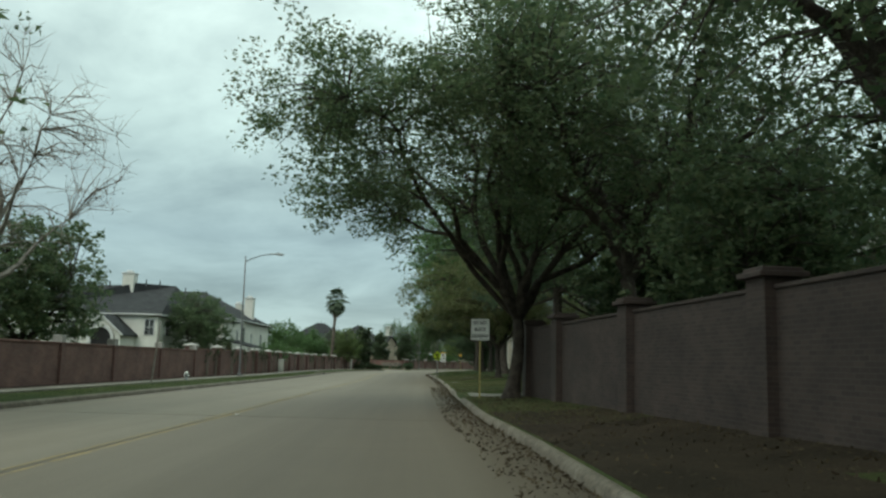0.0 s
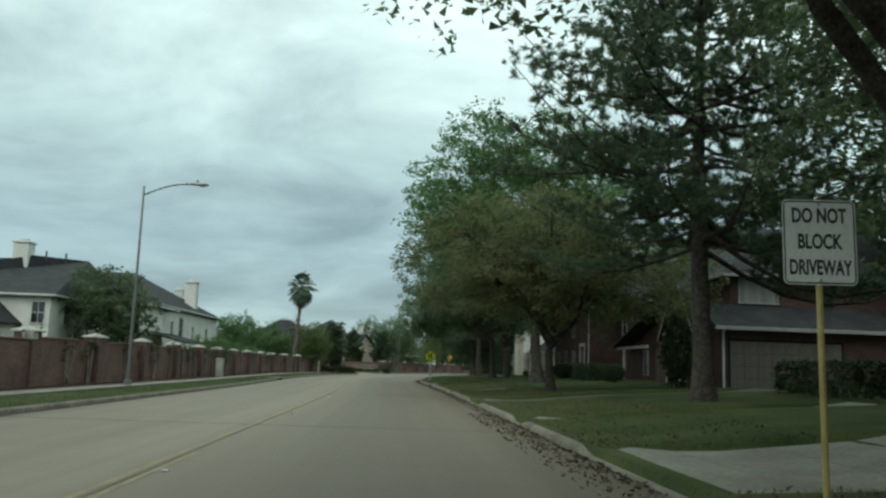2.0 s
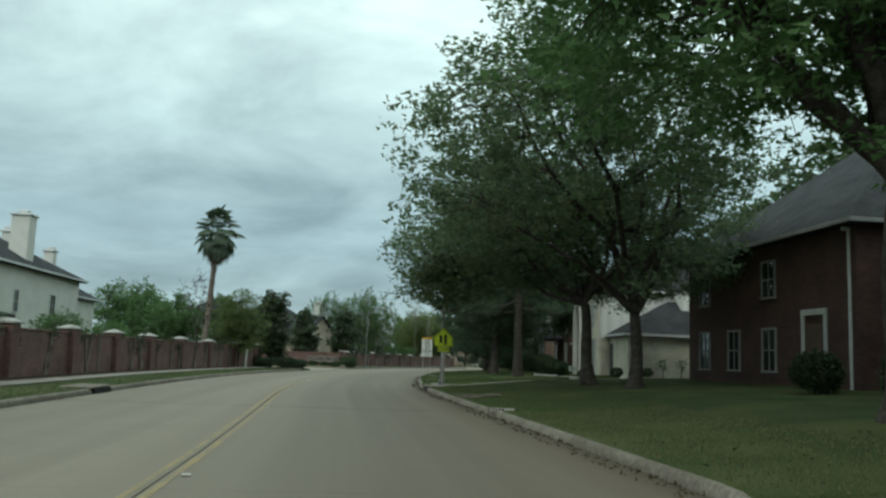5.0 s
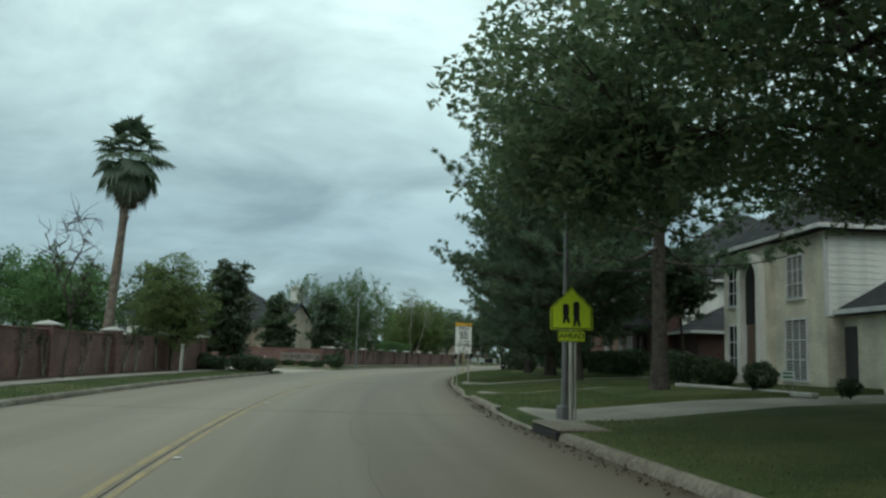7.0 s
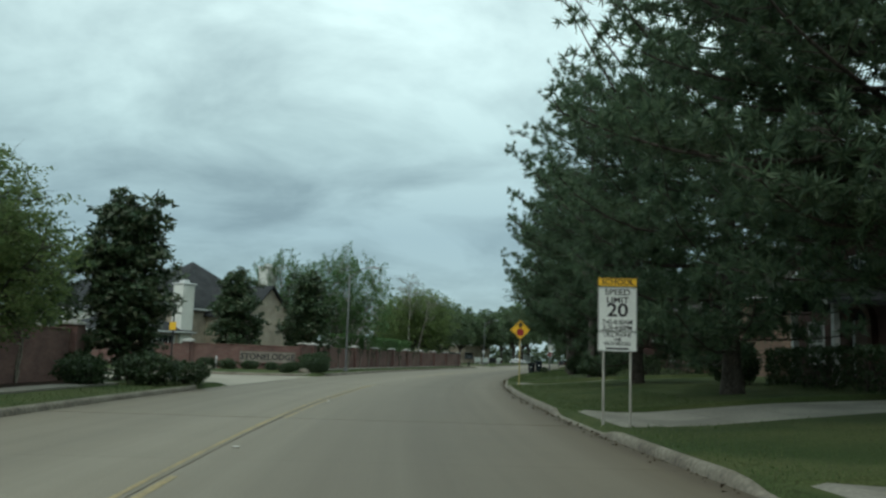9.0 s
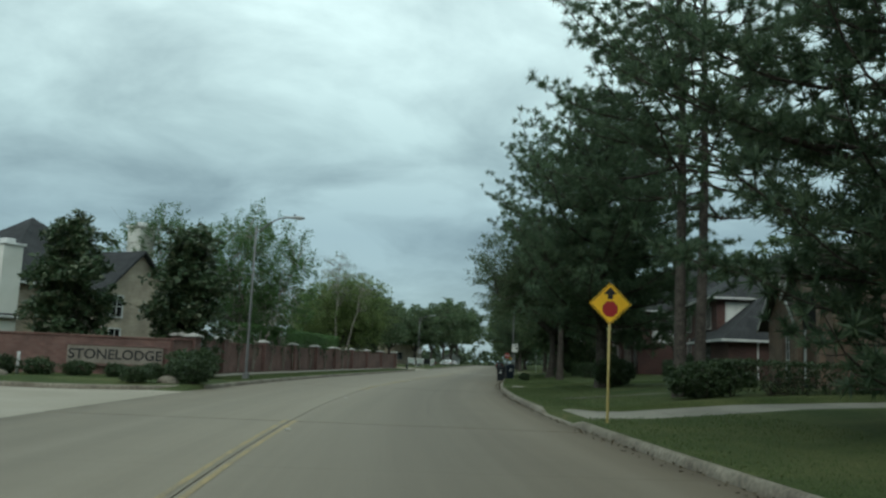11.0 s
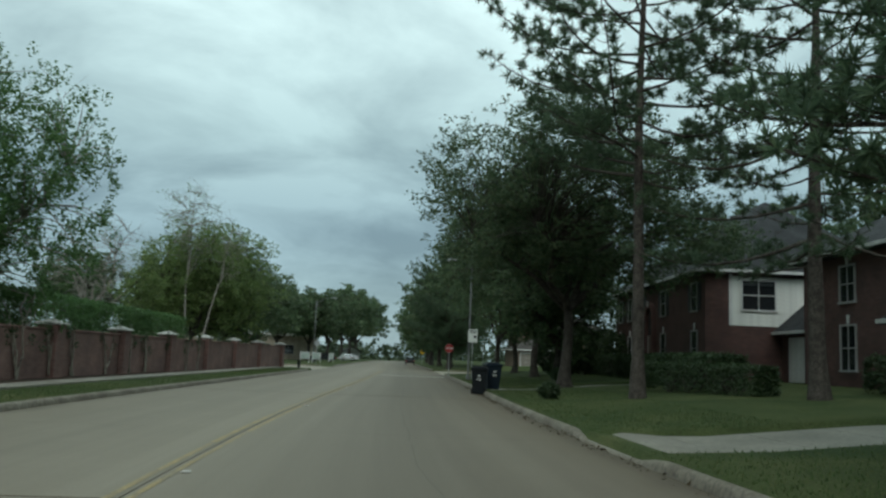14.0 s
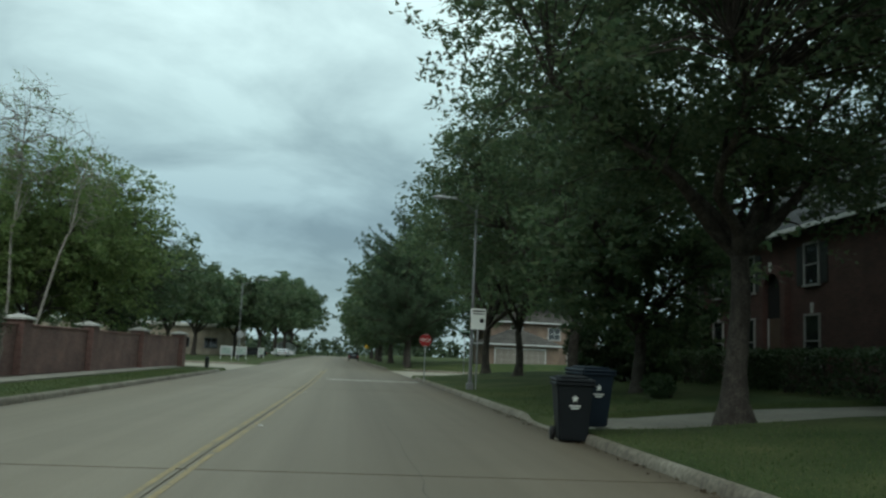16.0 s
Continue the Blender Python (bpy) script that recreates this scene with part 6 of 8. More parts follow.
def chimney(parent, x, y, z0, z1, w=1.0, material=None):
    c = part("chimney", boxed(-w / 2, w / 2, -w / 2, w / 2, z0, z1, 0.02), material or M_STUCCO, parent, m=pose(x, y, 0))
    part("cap", box(boxed(-w / 2 - 0.1, w / 2 + 0.1, -w / 2 - 0.1, w / 2 + 0.1, z1 + 0.004, z1 + 0.14, 0.02), -0.3, 0.3, -0.3, 0.3, z1 + 0.14, z1 + 0.4, 0.03), M_TRIM, c)


def place_house(label, s, d, z=None, turn=0.0):
    x, y = at(s, d)
    return house(label, x, y, heading(s) + turn, gz(x, y) - 0.1 if z is None else z)


# House behind the brown wall.
h = place_house("brown brick house behind the garden wall", 21, 21)
block(h, 0, 14, -10, 0, 5.2, M_BRICK_TAN)
hip_roof(h, 0, 14, -10, 0, 5.2, 0.7, M_SHINGLE_B)
for u in (2.5, 6, 9.5, 12):
    window(h, wm("y1", 0, u, 3.4), 1.0, 1.3)

# Dark brick house: garage wing, narrow gabled bay, porch roof that slopes along the street.
h = place_house("dark red brick house with garages and a low porch roof", 49.2, 15.6, 0.75)
block(h, 11.3, 14.4, -8.2, -0.7, 2.7, M_BRICK_HOUSE)
part("roof", prism(bmesh.new(), [(10.85, 2.62), (13.1, 3.72), (13.1, 3.88), (10.85, 2.78)], -8.6, -0.35), M_SHINGLE, h, "low dark shingle roof over the garage")
# The black surround paints the deep shade under the eave.
garage_door(h, "x0", 11.3, -3.6, 4.9, 2.15, M_GARAGE_DARK, M_DARK)
part("fascia", boxed(10.78, 10.845, -8.6, -0.35, 2.6, 2.76, 0.01), M_TRIM_DIM, h, "weathered board under the eave")
downspout(h, "x0", 11.3, -0.85, 0, 2.6)
block(h, 13.1, 19.0, -12.9, -1.9, 5.2, M_BRICK_HOUSE)
hip_roof(h, 13.1, 19.0, -12.9, -1.9, 5.25, 0.8)
window(h, wm("x0", 13.1, -3.2, 4.0), 1.7, 1.05, 2, 2, blind=True)
block(h, 19.0, 36.8, -13, -3.0, 5.2, M_BRICK_HOUSE)
hip_roof(h, 19.0, 36.8, -13, -3.0, 5.25, 0.8)
# Gabled bay with a tall window under a round one.
block(h, 14.4, 19.2, -3.0, -0.9, 2.9, M_BRICK_HOUSE)
part("gable_wall", gable_wall(14.4, 19.2, -3.0, -0.9, 2.9, 2.75, "y"), M_BRICK_HOUSE, h)
part("roof", gable(14.4, 19.2, -5.6, -0.9, 2.9, 2.75, "y"), M_SHINGLE, h, "dark shingle gable roof")
part("barge_board", barge(14.4, 19.2, -0.55, 2.9, 2.75), M_TRIM_DIM, h, "pale sloping barge board")
window(h, wm("y1", -0.9, 16.7, 0.38), 1.25, 2.0, 4, 3, lintel=True, label="white framed tall window")
o = put_mesh("round_window", quads_mesh("round_window", *ring_solid(0.30, 0.36, -0.05, 0.0, 20)), M_TRIM_DIM, h, "round window with four pale keystones", wm("y1", -0.9, 16.7, 4.03))
part("pane", prism(bmesh.new(), [(0.298 * math.cos(radians(18 * k)), 0.298 * math.sin(radians(18 * k))) for k in range(20)], -0.02, -0.01), M_GLASS, o)
for k in range(4):
    put_mesh("keystone", shared("key", None), M_TRIM, o, m=pose(0, 0, 0, 0, 90 * k, 0) @ pose(0, 0, 0.38))
part("plaque", boxed(-0.2, 0.2, -0.03, 0, -0.14, 0.14, 0.01), M_TRIM, h, "small white wall plaque", wm("y1", -0.9, 18.95, 1.55))
downspout(h, "y1", -0.9, 19.05, 0, 2.7)
# Set-back wing with its own slim window, then the porch.
block(h, 19.2, 22.8, -3.0, -1.6, 4.7, M_BRICK_HOUSE)
part("gable_wall", gable_wall(19.2, 22.8, -3.0, -1.6, 4.7, 2.0, "y"), M_BRICK_HOUSE, h)
part("roof", gable(19.2, 22.8, -5.6, -1.6, 4.7, 2.0, "y"), M_SHINGLE, h, "dark shingle gable roof")
window(h, wm("y1", -1.6, 20.9, 0.4), 0.55, 1.9, 2, 3, lintel=True)
window(h, wm("y1", -1.6, 20.9, 3.5), 0.5, 0.7, 1, 1, lintel=True)
part("porch_roof", prism(bmesh.new(), [(22.82, 4.9), (34.2, 2.35), (34.2, 2.5), (22.82, 5.05)], -3.0, -1.75), M_SHINGLE, h, "dark porch roof sloping along the house")
part("porch_beam", boxed(26.8, 34.0, -2.15, -2.0, 2.2, 2.38, 0.01), M_TRIM_DIM, h)
part("post", boxed(-0.07, 0.07, -0.07, 0.07, 0, 2.2, 0.012), M_TRIM, h, "pale porch post", pose(32.3, -2.08, 0))
part("door", boxed(-0.5, 0.5, -0.05, 0, 0.1, 2.2, 0.01), M_DOOR, h, "dark front door", wm("y1", -3.0, 27.5, 0))
for u, z in ((30.2, 0.6), (25.6, 3.4)):
    window(h, wm("y1", -3.0, u, z), 0.9, 1.5 if z < 1 else 1.3, 2, 2)
window(h, wm("y1", -3.0, 35.5, 3.4), 1.0, 1.4, 1, 2, label="white framed upper window")

# Dark brick house set back beside it.
h = place_house("dark brick two-storey house with a pale door surround", 86.2, 17.4)
block(h, 0, 12.6, -10, 0, 5.3, M_BRICK_HOUSE)
hip_roof(h, 0, 12.6, -10, 0, 5.35, 0.8)
part("door_surround", box(box(boxed(-0.75, -0.6, -0.06, 0, 0, 2.5), 0.6, 0.75, -0.06, 0, 0, 2.5), -0.75, 0.75, -0.07, 0, 2.5, 2.7), M_TRIM, h, "pale door surround", wm("y1", 0, 2.4, 0))
part("door", boxed(-0.5, 0.5, -0.04, 0, 0.05, 2.2, 0.01), M_DOOR, h, "dark front door", wm("y1", 0, 2.4, 0))
for u, z in ((5.4, 0.6), (8.2, 0.6), (10.9, 0.6), (5.4, 3.3), (10.9, 3.3)):
    window(h, wm("y1", 0, u, z), 0.9, 1.5 if z < 1 else 1.3, 2, 2)
downspout(h, "y1", 0, 0.3, 0, 5.1)

# Pale painted brick house with a tall arched entrance.
PX, PY = 9.0, 108.45
h = house("pale painted brick two-storey house with a tall arched entrance", PX, PY, heading(108.8), 0.62)
block(h, 0, 7.2, -11, 0, 5.0, M_BRICK_PALE)
hip_roof(h, 0, 7.2, -11, 0, 5.0, 0.85, over=0.35)
block(h, -3.6, 0, -10.6, -0.55, 2.42, M_BRICK_PALE)
hip_roof(h, -3.6, 2.6, -10.6, -0.55, 2.47, 0.58, over=0.3)
siding(h, "x0", 0, -10.9, -0.05, 2.3, 4.95)
block(h, -1.4, 0, -10.4, -4.1, 4.8, M_SIDING, 2.6)
siding(h, "x0", -1.4, -10.3, -4.15, 2.9, 4.75)
window(h, wm("x0", -1.44, -4.8, 3.55), 0.6, 0.78, 1, 2)
part("corner_board", boxed(-0.06, 0.02, -0.02, 0.06, 2.3, 4.7), M_TRIM, h)
window(h, wm("y1", 0, 1.75, 0.4), 1.3, 1.85, 3, 3, blind=True, label="tall white window with glazing bars")
window(h, wm("y1", 0, 1.75, 2.95), 1.0, 1.3, 3, 3, blind=True)
block(h, 3.2, 5.6, 0, 0.18, 5.0, M_BRICK_PALE)
arch_door(h, "y1", 0.18, 4.35, 1.2, 4.35, M_STUCCO)
window(h, wm("y1", 0, 6.3, 0.5), 0.8, 1.7, 2, 3)
window(h, wm("y1", 0, 6.3, 2.95), 0.8, 1.4, 2, 3)
# Dark flat plate painted as the shade in a narrow side opening.
part("side_opening_shade", boxed(-0.3, 0.3, -0.04, 0, 0.05, 2.0, 0.01), M_SHUTTER, h, "narrow dark side door", wm("y1", -0.55, -0.35, 0))
downspout(h, "x0", -3.6, -0.75, 0, 2.1)
part("eave_lamp", boxed(-0.08, 0.08, -0.16, 0, 0, 0.14, 0.02), M_TRIM, h, m=wm("x0", -3.6, -2.0, 1.9))
part("bed_edging", boxed(-3.0, 4.2, -0.1, 0.1, 0, 0.14, 0.03), M_CAP, h, "pale stone bed edging", pose(0.2, 2.3, 0.0, 0, 0, 8))

# Red brick house with white siding on its gable side.
h = house("red brick two-storey house with pale siding upstairs", 12.0, 126.6, heading(128), 0.85)
block(h, 3.2, 14, -12, 0, 5.2, M_BRICK_HOUSE)
hip_roof(h, 3.2, 14, -12, 0, 5.2, 0.8)
siding(h, "x0", 3.2, -11.9, -0.9, 2.3, 5.15)
part("corner_board", boxed(3.13, 3.2, -0.9, -0.78, 2.3, 5.15), M_TRIM, h)
block(h, -0.6, 3.2, -9.5, -0.6, 2.2, M_BRICK_HOUSE)
hip_roof(h, -0.6, 3.2, -9.5, -0.6, 2.25, 0.6)
for u, z, hh in ((5.0, 0.7, 1.5), (5.0, 3.1, 1.3), (8.5, 3.1, 1.3), (11.8, 0.7, 1.5), (11.8, 3.1, 1.3)):
    window(h, wm("y1", 0, u, z), 1.15, hh, 2, 2, blind=z < 1)
arch_door(h, "y1", 0, 8.4, 1.3, 2.6, M_BRICK_HOUSE)
part("porch_roof", gable(6.6, 10.2, -0.2, 1.9, 2.9, 0.9, "y"), M_SHINGLE, h)
part("barge_board", barge(6.6, 10.2, 2.25, 2.9, 0.9), M_TRIM, h)
for u in (6.9, 9.9):
    part("post", boxed(-0.1, 0.1, -0.1, 0.1, 0, 2.75, 0.012), M_TRIM, h, "white porch post", pose(u, 1.7, 0))

# Tan brick house with two steep gables and a tall arched entrance.
h = house("tan brick house with steep gables and an arched entrance", 18.0, 162.2, heading(163), 0.85)
block(h, -4.7, 0, -9, 0, 2.85, M_BRICK_TAN)
part("gable_wall", gable_wall(-3.5, 0, -6, 0, 2.85, 1.9, "y"), M_BRICK_TAN, h)
part("roof", gable(-3.5, 0, -9, 0, 2.85, 1.9, "y"), M_SHINGLE_B, h, "dark steep gable roof")
part("barge_board", barge(-3.5, 0, 0.35, 2.85, 1.9), M_TRIM, h)
block(h, -7.2, -3.6, -6, 0.35, 3.9, M_BRICK_TAN)
part("gable_wall", gable_wall(-7.2, -3.6, -5, 0.35, 3.9, 1.6, "y"), M_BRICK_TAN, h)
part("roof", gable(-7.2, -3.6, -8, 0.35, 3.9, 1.6, "y"), M_SHINGLE_B, h, "dark steep gable roof")
part("barge_board", barge(-7.2, -3.6, 0.7, 3.9, 1.6), M_TRIM, h)
block(h, -14, -7.2, -10, -0.4, 3.9, M_BRICK_TAN)
part("gable_wall", gable_wall(-12.6, -7.2, -5, -0.35, 3.9, 3.3, "y"), M_BRICK_TAN, h)
part("roof", gable(-12.6, -7.2, -8, -0.35, 3.9, 3.3, "y"), M_SHINGLE_B, h, "dark steep gable roof")
part("barge_board", barge(-12.6, -7.2, 0.0, 3.9, 3.3), M_TRIM, h)
block(h, -7.2, -4.7, -10, -6.0, 3.9, M_BRICK_TAN)
hip_roof(h, -14, -2.6, -10, -0.6, 3.95, 0.6, M_SHINGLE_B)
arch_door(h, "y1", 0.35, -5.4, 1.7, 3.6, M_BRICK_TAN)
arch_door(h, "y1", 0, -2.5, 0.78, 2.6, M_BRICK_TAN, door=False)
window(h, wm("y1", 0.03, -2.5, 0.4), 0.74, 1.75, 3, 5, label="tall white window with many bars")
window(h, wm("y1", -0.4, -10.4, 0.6), 1.6, 1.8, 4, 4, lintel=True)

# Red brick house with a dark hipped garage and a scrap of white siding.
h = house("red brick house with a big dark roof and white siding patch", 22.3, 172.4, heading(178), 0.95)
block(h, 0, 4.2, -9, 0, 2.2, M_BRICK_HOUSE)
hip_roof(h, 0, 8, -9, 0, 2.25, 0.85)
block(h, 4.2, 15.2, -11, -0.4, 4.9, M_BRICK_HOUSE)
hip_roof(h, 4.2, 15.2, -11, -0.4, 4.95, 0.62)
siding(h, "x0", 4.2, -10.8, -0.9, 2.4, 4.85)
downspout(h, "x0", 0, -1.6, 0, 2.1)
for u, z in ((6.2, 0.6), (8.6, 0.6), (11.8, 0.6), (6.2, 3.1), (11.8, 3.1)):
    window(h, wm("y1", -0.4, u, z), 1.0, 1.6 if z < 1 else 1.3, 2, 2, lintel=True)
part("plaque", boxed(-0.12, 0.12, -0.03, 0, -0.14, 0.14, 0.01), M_TRIM, h, "small white wall plaque", wm("y1", -0.4, 4.9, 1.2))

# Long red brick house with a white bay window and shutters.
h = house("long red brick house with shutters and a white bay upstairs", 26.4, 192.2, heading(197), 0.95)
block(h, 0, 17, -10, 0, 5.0, M_BRICK_HOUSE)
hip_roof(h, 0, 17, -10, 0, 5.05, 0.8)
siding(h, "x0", 0, -6.4, -1.2, 2.5, 4.9)
part("trim_board", boxed(-0.06, 0.0, -1.25, -1.1, 2.5, 4.95), M_TRIM, h)
bay = window(h, wm("x0", -0.03, -2.5, 3.25), 1.55, 1.35, 2, 2, label="white double sash window")
block(h, -4.2, 0, -10.5, -3.6, 2.2, M_BRICK_HOUSE)
hip_roof(h, -4.2, 3.5, -10.5, -3.6, 2.25, 0.9)
garage_door(h, "y1", -3.6, -2.0, 2.3, 1.9, M_GARAGE_W)
for u in (1.45, 6.45, 10.7, 13.3, 15.6):
    window(h, wm("y1", 0, u, 3.2), 0.8, 1.3, 1, 2, shutters=True)
for u in (1.45, 6.45, 10.7, 13.3, 15.6):
    window(h, wm("y1", 0, u, 0.6), 0.8, 1.6, 1, 2, lintel=True)
ent = arch_door(h, "y1", 0, 8.7, 1.2, 3.75, M_BRICK_HOUSE)
put_mesh("keystone", shared("key", None), M_TRIM, ent, "pale keystone", pose(0, -0.23, 3.8))
downspout(h, "y1", 0, 16.7, 0, 4.8)

# House past the bins, with a tan garage.
h = house("pale two-storey house with a tan garage door", 47.2, 250.6, -16, 0.3)
block(h, -3.2, 4, 0, 6, 2.5, M_BRICK_TAN)
hip_roof(h, -3.2, 4, 0, 6, 2.55, 0.45, M_SHINGLE_B)
garage_door(h, "y0", 0, 0.2, 4.9, 2.1, M_GARAGE)
block(h, -1.5, 10, 6, 16, 5.0, M_BRICK_TAN)
hip_roof(h, -1.5, 10, 6, 16, 5.0, 0.55, M_SHINGLE_B)
for u in (1.2, 5.2, 8.4):
    window(h, wm("y0", 6, u, 3.3), 1.2, 1.2, 2, 2)
window(h, wm("y0", 6, 7.4, 0.8), 1.4, 1.4, 2, 2)

# Pale houses behind the left-hand wall (their gardens back on to the street).
def ridge_roof(parent, x0, x1, y0, y1, z, a, b, over=0.45):
    """A hipped roof whose ridge runs from a to b."""
    bm = bmesh.new()
    cs = ((x0 - over, y0 - over), (x1 + over, y0 - over), (x1 + over, y1 + over), (x0 - over, y1 + over))
    lo = [bm.verts.new((x, y, z - 0.16)) for x, y in cs]
    hi = [bm.verts.new((x, y, z)) for x, y in cs]
    va, vb = bm.verts.new(a), bm.verts.new(b)
    bm.faces.new(lo[::-1])
    for k in range(4):
        bm.faces.new((lo[k], lo[(k + 1) % 4], hi[(k + 1) % 4], hi[k]))
    for f in ((hi[0], hi[1], vb, va), (hi[1], hi[2], vb), (hi[2], hi[3], va, vb), (hi[3], hi[0], va)):
        bm.faces.new(f)
    r = part("roof", bm, M_SHINGLE, parent, "dark shingle roof")
    part("gutter", gutter(x0, x1, y0, y1, z, over), M_TRIM_DIM if parent["label"].startswith("dark") else M_TRIM, r, "pale gutter")
    for k in (0.25, 0.6):
        p = Vector(a).lerp(Vector(b), k)
        part("vent_pipe", boxed(-0.06, 0.06, -0.06, 0.06, -0.5, 0.45, 0.02), M_SHUTTER, r, m=pose(p[0], p[1] - 0.3, p[2]))
    return r


h = house("cream house with a dark hipped roof and a tall white chimney", -28.2, 86.4, 0, 0.1)
block(h, -15, 0, 0, 17, 5.4, M_STUCCO)
ridge_roof(h, -15, 0, 0, 17, 5.45, (-5.8, 9.6, 9.35), (-2.4, 12.8, 9.35))
chimney(h, -6.6, 9.6, 6.5, 10.3, 1.25)
block(h, -24, -8, 5, 16, 4.9, M_STUCCO)
ridge_roof(h, -24, -8, 5, 16, 4.95, (-12.2, 10.6, 9.0), (-7.0, 10.6, 9.2))
block(h, -5.8, -2.2, -3.8, 0, 3.6, M_STUCCO)
part("gable_wall", gable_wall(-5.8, -2.2, -3.8, 0, 3.6, 1.6, "y"), M_STUCCO, h)
part("roof", gable(-5.8, -2.2, -3.8, 2.0, 3.6, 1.6, "y"), M_SHINGLE, h)
part("barge_board", barge(-5.8, -2.2, -4.2, 3.6, 1.6), M_TRIM, h)
arch_door(h, "y0", -3.8, -4.0, 1.9, 3.9, M_TRIM, door=False)
window(h, wm("y0", 0, -0.8, 3.4), 0.9, 1.5, 2, 2)
window(h, wm("x1", 0, 3.0, 3.4), 1.0, 1.5, 2, 2)
window(h, wm("x1", 0, 8.0, 3.4), 1.0, 1.5, 2, 2)
window(h, wm("y0", 0, -8.5, 3.2), 1.0, 1.5, 2, 2)

h = house("cream two-storey house with a dark roof and white chimney", -25.3, 101.4, 0, 0.1)
block(h, -18, 0, 0, 25, 6.0, M_STUCCO)
ridge_roof(h, -18, 0, 0, 25, 6.05, (-12.5, 12.9, 9.95), (-6.2, 12.9, 9.95))
block(h, -7, 0.9, -4.6, 0, 5.6, M_STUCCO)
ridge_roof(h, -7, 0.9, -4.6, 3.0, 5.65, (-5.2, 1.0, 7.6), (-3.6, 1.0, 7.6))
chimney(h, -1.0, 16.6, 5.6, 9.4, 1.15)
chimney(h, -3.4, 20.5, 5.6, 8.8, 0.8)
window(h, wm("y0", -4.6, -0.5, 3.3), 1.5, 1.9, 2, 2)
for u, ww, hh in ((6.0, 0.7, 1.5), (9.2, 1.4, 2.0), (14.0, 0.6, 1.3), (20.0, 0.9, 1.4)):
    window(h, wm("x1", 0, u, 3.2), ww, hh, 2, 2)
part("patio_roof", prism(bmesh.new(), [(0, 0), (0, 0.14), (-3.4, 0.95), (-3.4, 0.81)], -4.2, 4.2), M_SHINGLE, h, "low dark patio roof", pose(4.2, -0.5, 2.5, 0, 0, 0))
for v in (-4.3, 3.4):
    part("post", boxed(-0.14, 0.14, -0.14, 0.14, 0, 2.5, 0.012), M_TRIM, h, "white patio post", pose(3.9, v, 0))
for v in (5.5, 12.0):
    part("garden_door", boxed(-0.9, 0.9, -0.03, 0, 0.1, 2.2), M_GLASS, h, m=wm("x1", 0, v, 0))

h = house("cream house with a low hipped roof behind another house", -26.0, 128.5, 0, 0.1)
block(h, -13, -1.6, 0, 9, 5.2, M_STUCCO)
ridge_roof(h, -13, -1.6, 0, 9, 5.25, (-8.0, 4.5, 8.0), (-5.6, 4.5, 8.0))
chimney(h, -4.4, 5.6, 6.0, 8.9, 0.8)

h = house("house with a broad dark hipped roof behind the palm", -38.0, 203.0, 0, 0.1)
block(h, 0, 17, 0, 16, 5.2, M_STUCCO)
ridge_roof(h, 0, 17, 0, 16, 5.25, (7.4, 8.0, 10.4), (9.4, 8.0, 10.4))
for u in (3, 8, 14):
    window(h, wm("y0", 0, u, 3.2), 1.2, 1.4)
h = house("cream brick house with dark roofs and white chimneys", -10.4, 181.0, -40, 0.1)
block(h, -7, 0, -2.4, 2.4, 4.5, M_BRICK_CREAM)
part("gable_wall", gable_wall(-7, 0, -2.4, 2.4, 4.5, 2.3, "x"), M_BRICK_CREAM, h)
part("roof", gable(-8, 0, -2.4, 2.4, 4.5, 2.3, "x"), M_SHINGLE, h, "dark shingle gable roof")
part("corner_board", boxed(0.0, 0.05, -2.42, -2.3, 0, 4.4), M_TRIM, h, "white corner board")
window(h, wm("x1", 0, -1.5, 2.9), 0.75, 1.15, 2, 2)
window(h, wm("x1", 0, -1.5, 0.7), 0.75, 1.5, 2, 2)
chimney(h, -3.4, 3.0, 0, 8.7, 1.15)
block(h, -15.6, -5, -5, 5.6, 4.6, M_BRICK_CREAM)
hip_roof(h, -15.6, -5, -5, 5.6, 4.65, 0.8)
chimney(h, -4.6, -5.3, 0, 6.5, 1.2)
block(h, -14.6, -4.2, -9.6, -5, 2.6, M_BRICK_CREAM)
hip_roof(h, -14.6, -4.2, -9.6, -5, 2.65, 0.5)
for u in (-12.6, -10.0, -7.0):
    window(h, wm("y0", -9.6, u, 0.7), 1.1, 1.4, 2, 2)
window(h, wm("x1", -4.2, -7.2, 0.6), 1.6, 1.7, 3, 2)

# Far buildings past the cross street.
h = house("long low beige school building", 23.0, 306.0, 0, 0.0, "school_building")
block(h, -22, 9, 0, 14, 4.2, M_BRICK_CREAM)
part("roof", boxed(-22.5, 9.5, -0.5, 14.5, 4.2, 4.7, 0.05), M_STUCCO, h)
for u in range(-20, 8, 4):
    window(h, wm("y0", 0, u, 1.2), 1.8, 1.4, 2, 1)
h = house("small white pavilion with a columned porch", 62.0, 400.0, 0, 0.0, "pavilion")
block(h, -2.2, 2.2, 1.6, 5, 2.5, M_TRIM)
part("roof", gable(-2.5, 2.5, 0, 5, 2.6, 1.2, "y"), M_SHINGLE_B, h)
part("gable_wall", gable_wall(-2.2, 2.2, 0.2, 0.5, 2.55, 1.1, "y"), M_TRIM, h)
for u in (-2.0, -0.7, 0.7, 2.0):
    part("column", boxed(-0.15, 0.15, -0.15, 0.15, 0, 2.5, 0.04), M_TRIM, h, m=pose(u, 0.35, 0))


# ---- street furniture ----
def facing(s):
    """Turn of a sign that faces the traffic coming along the street at s."""
    return heading(s) - 90


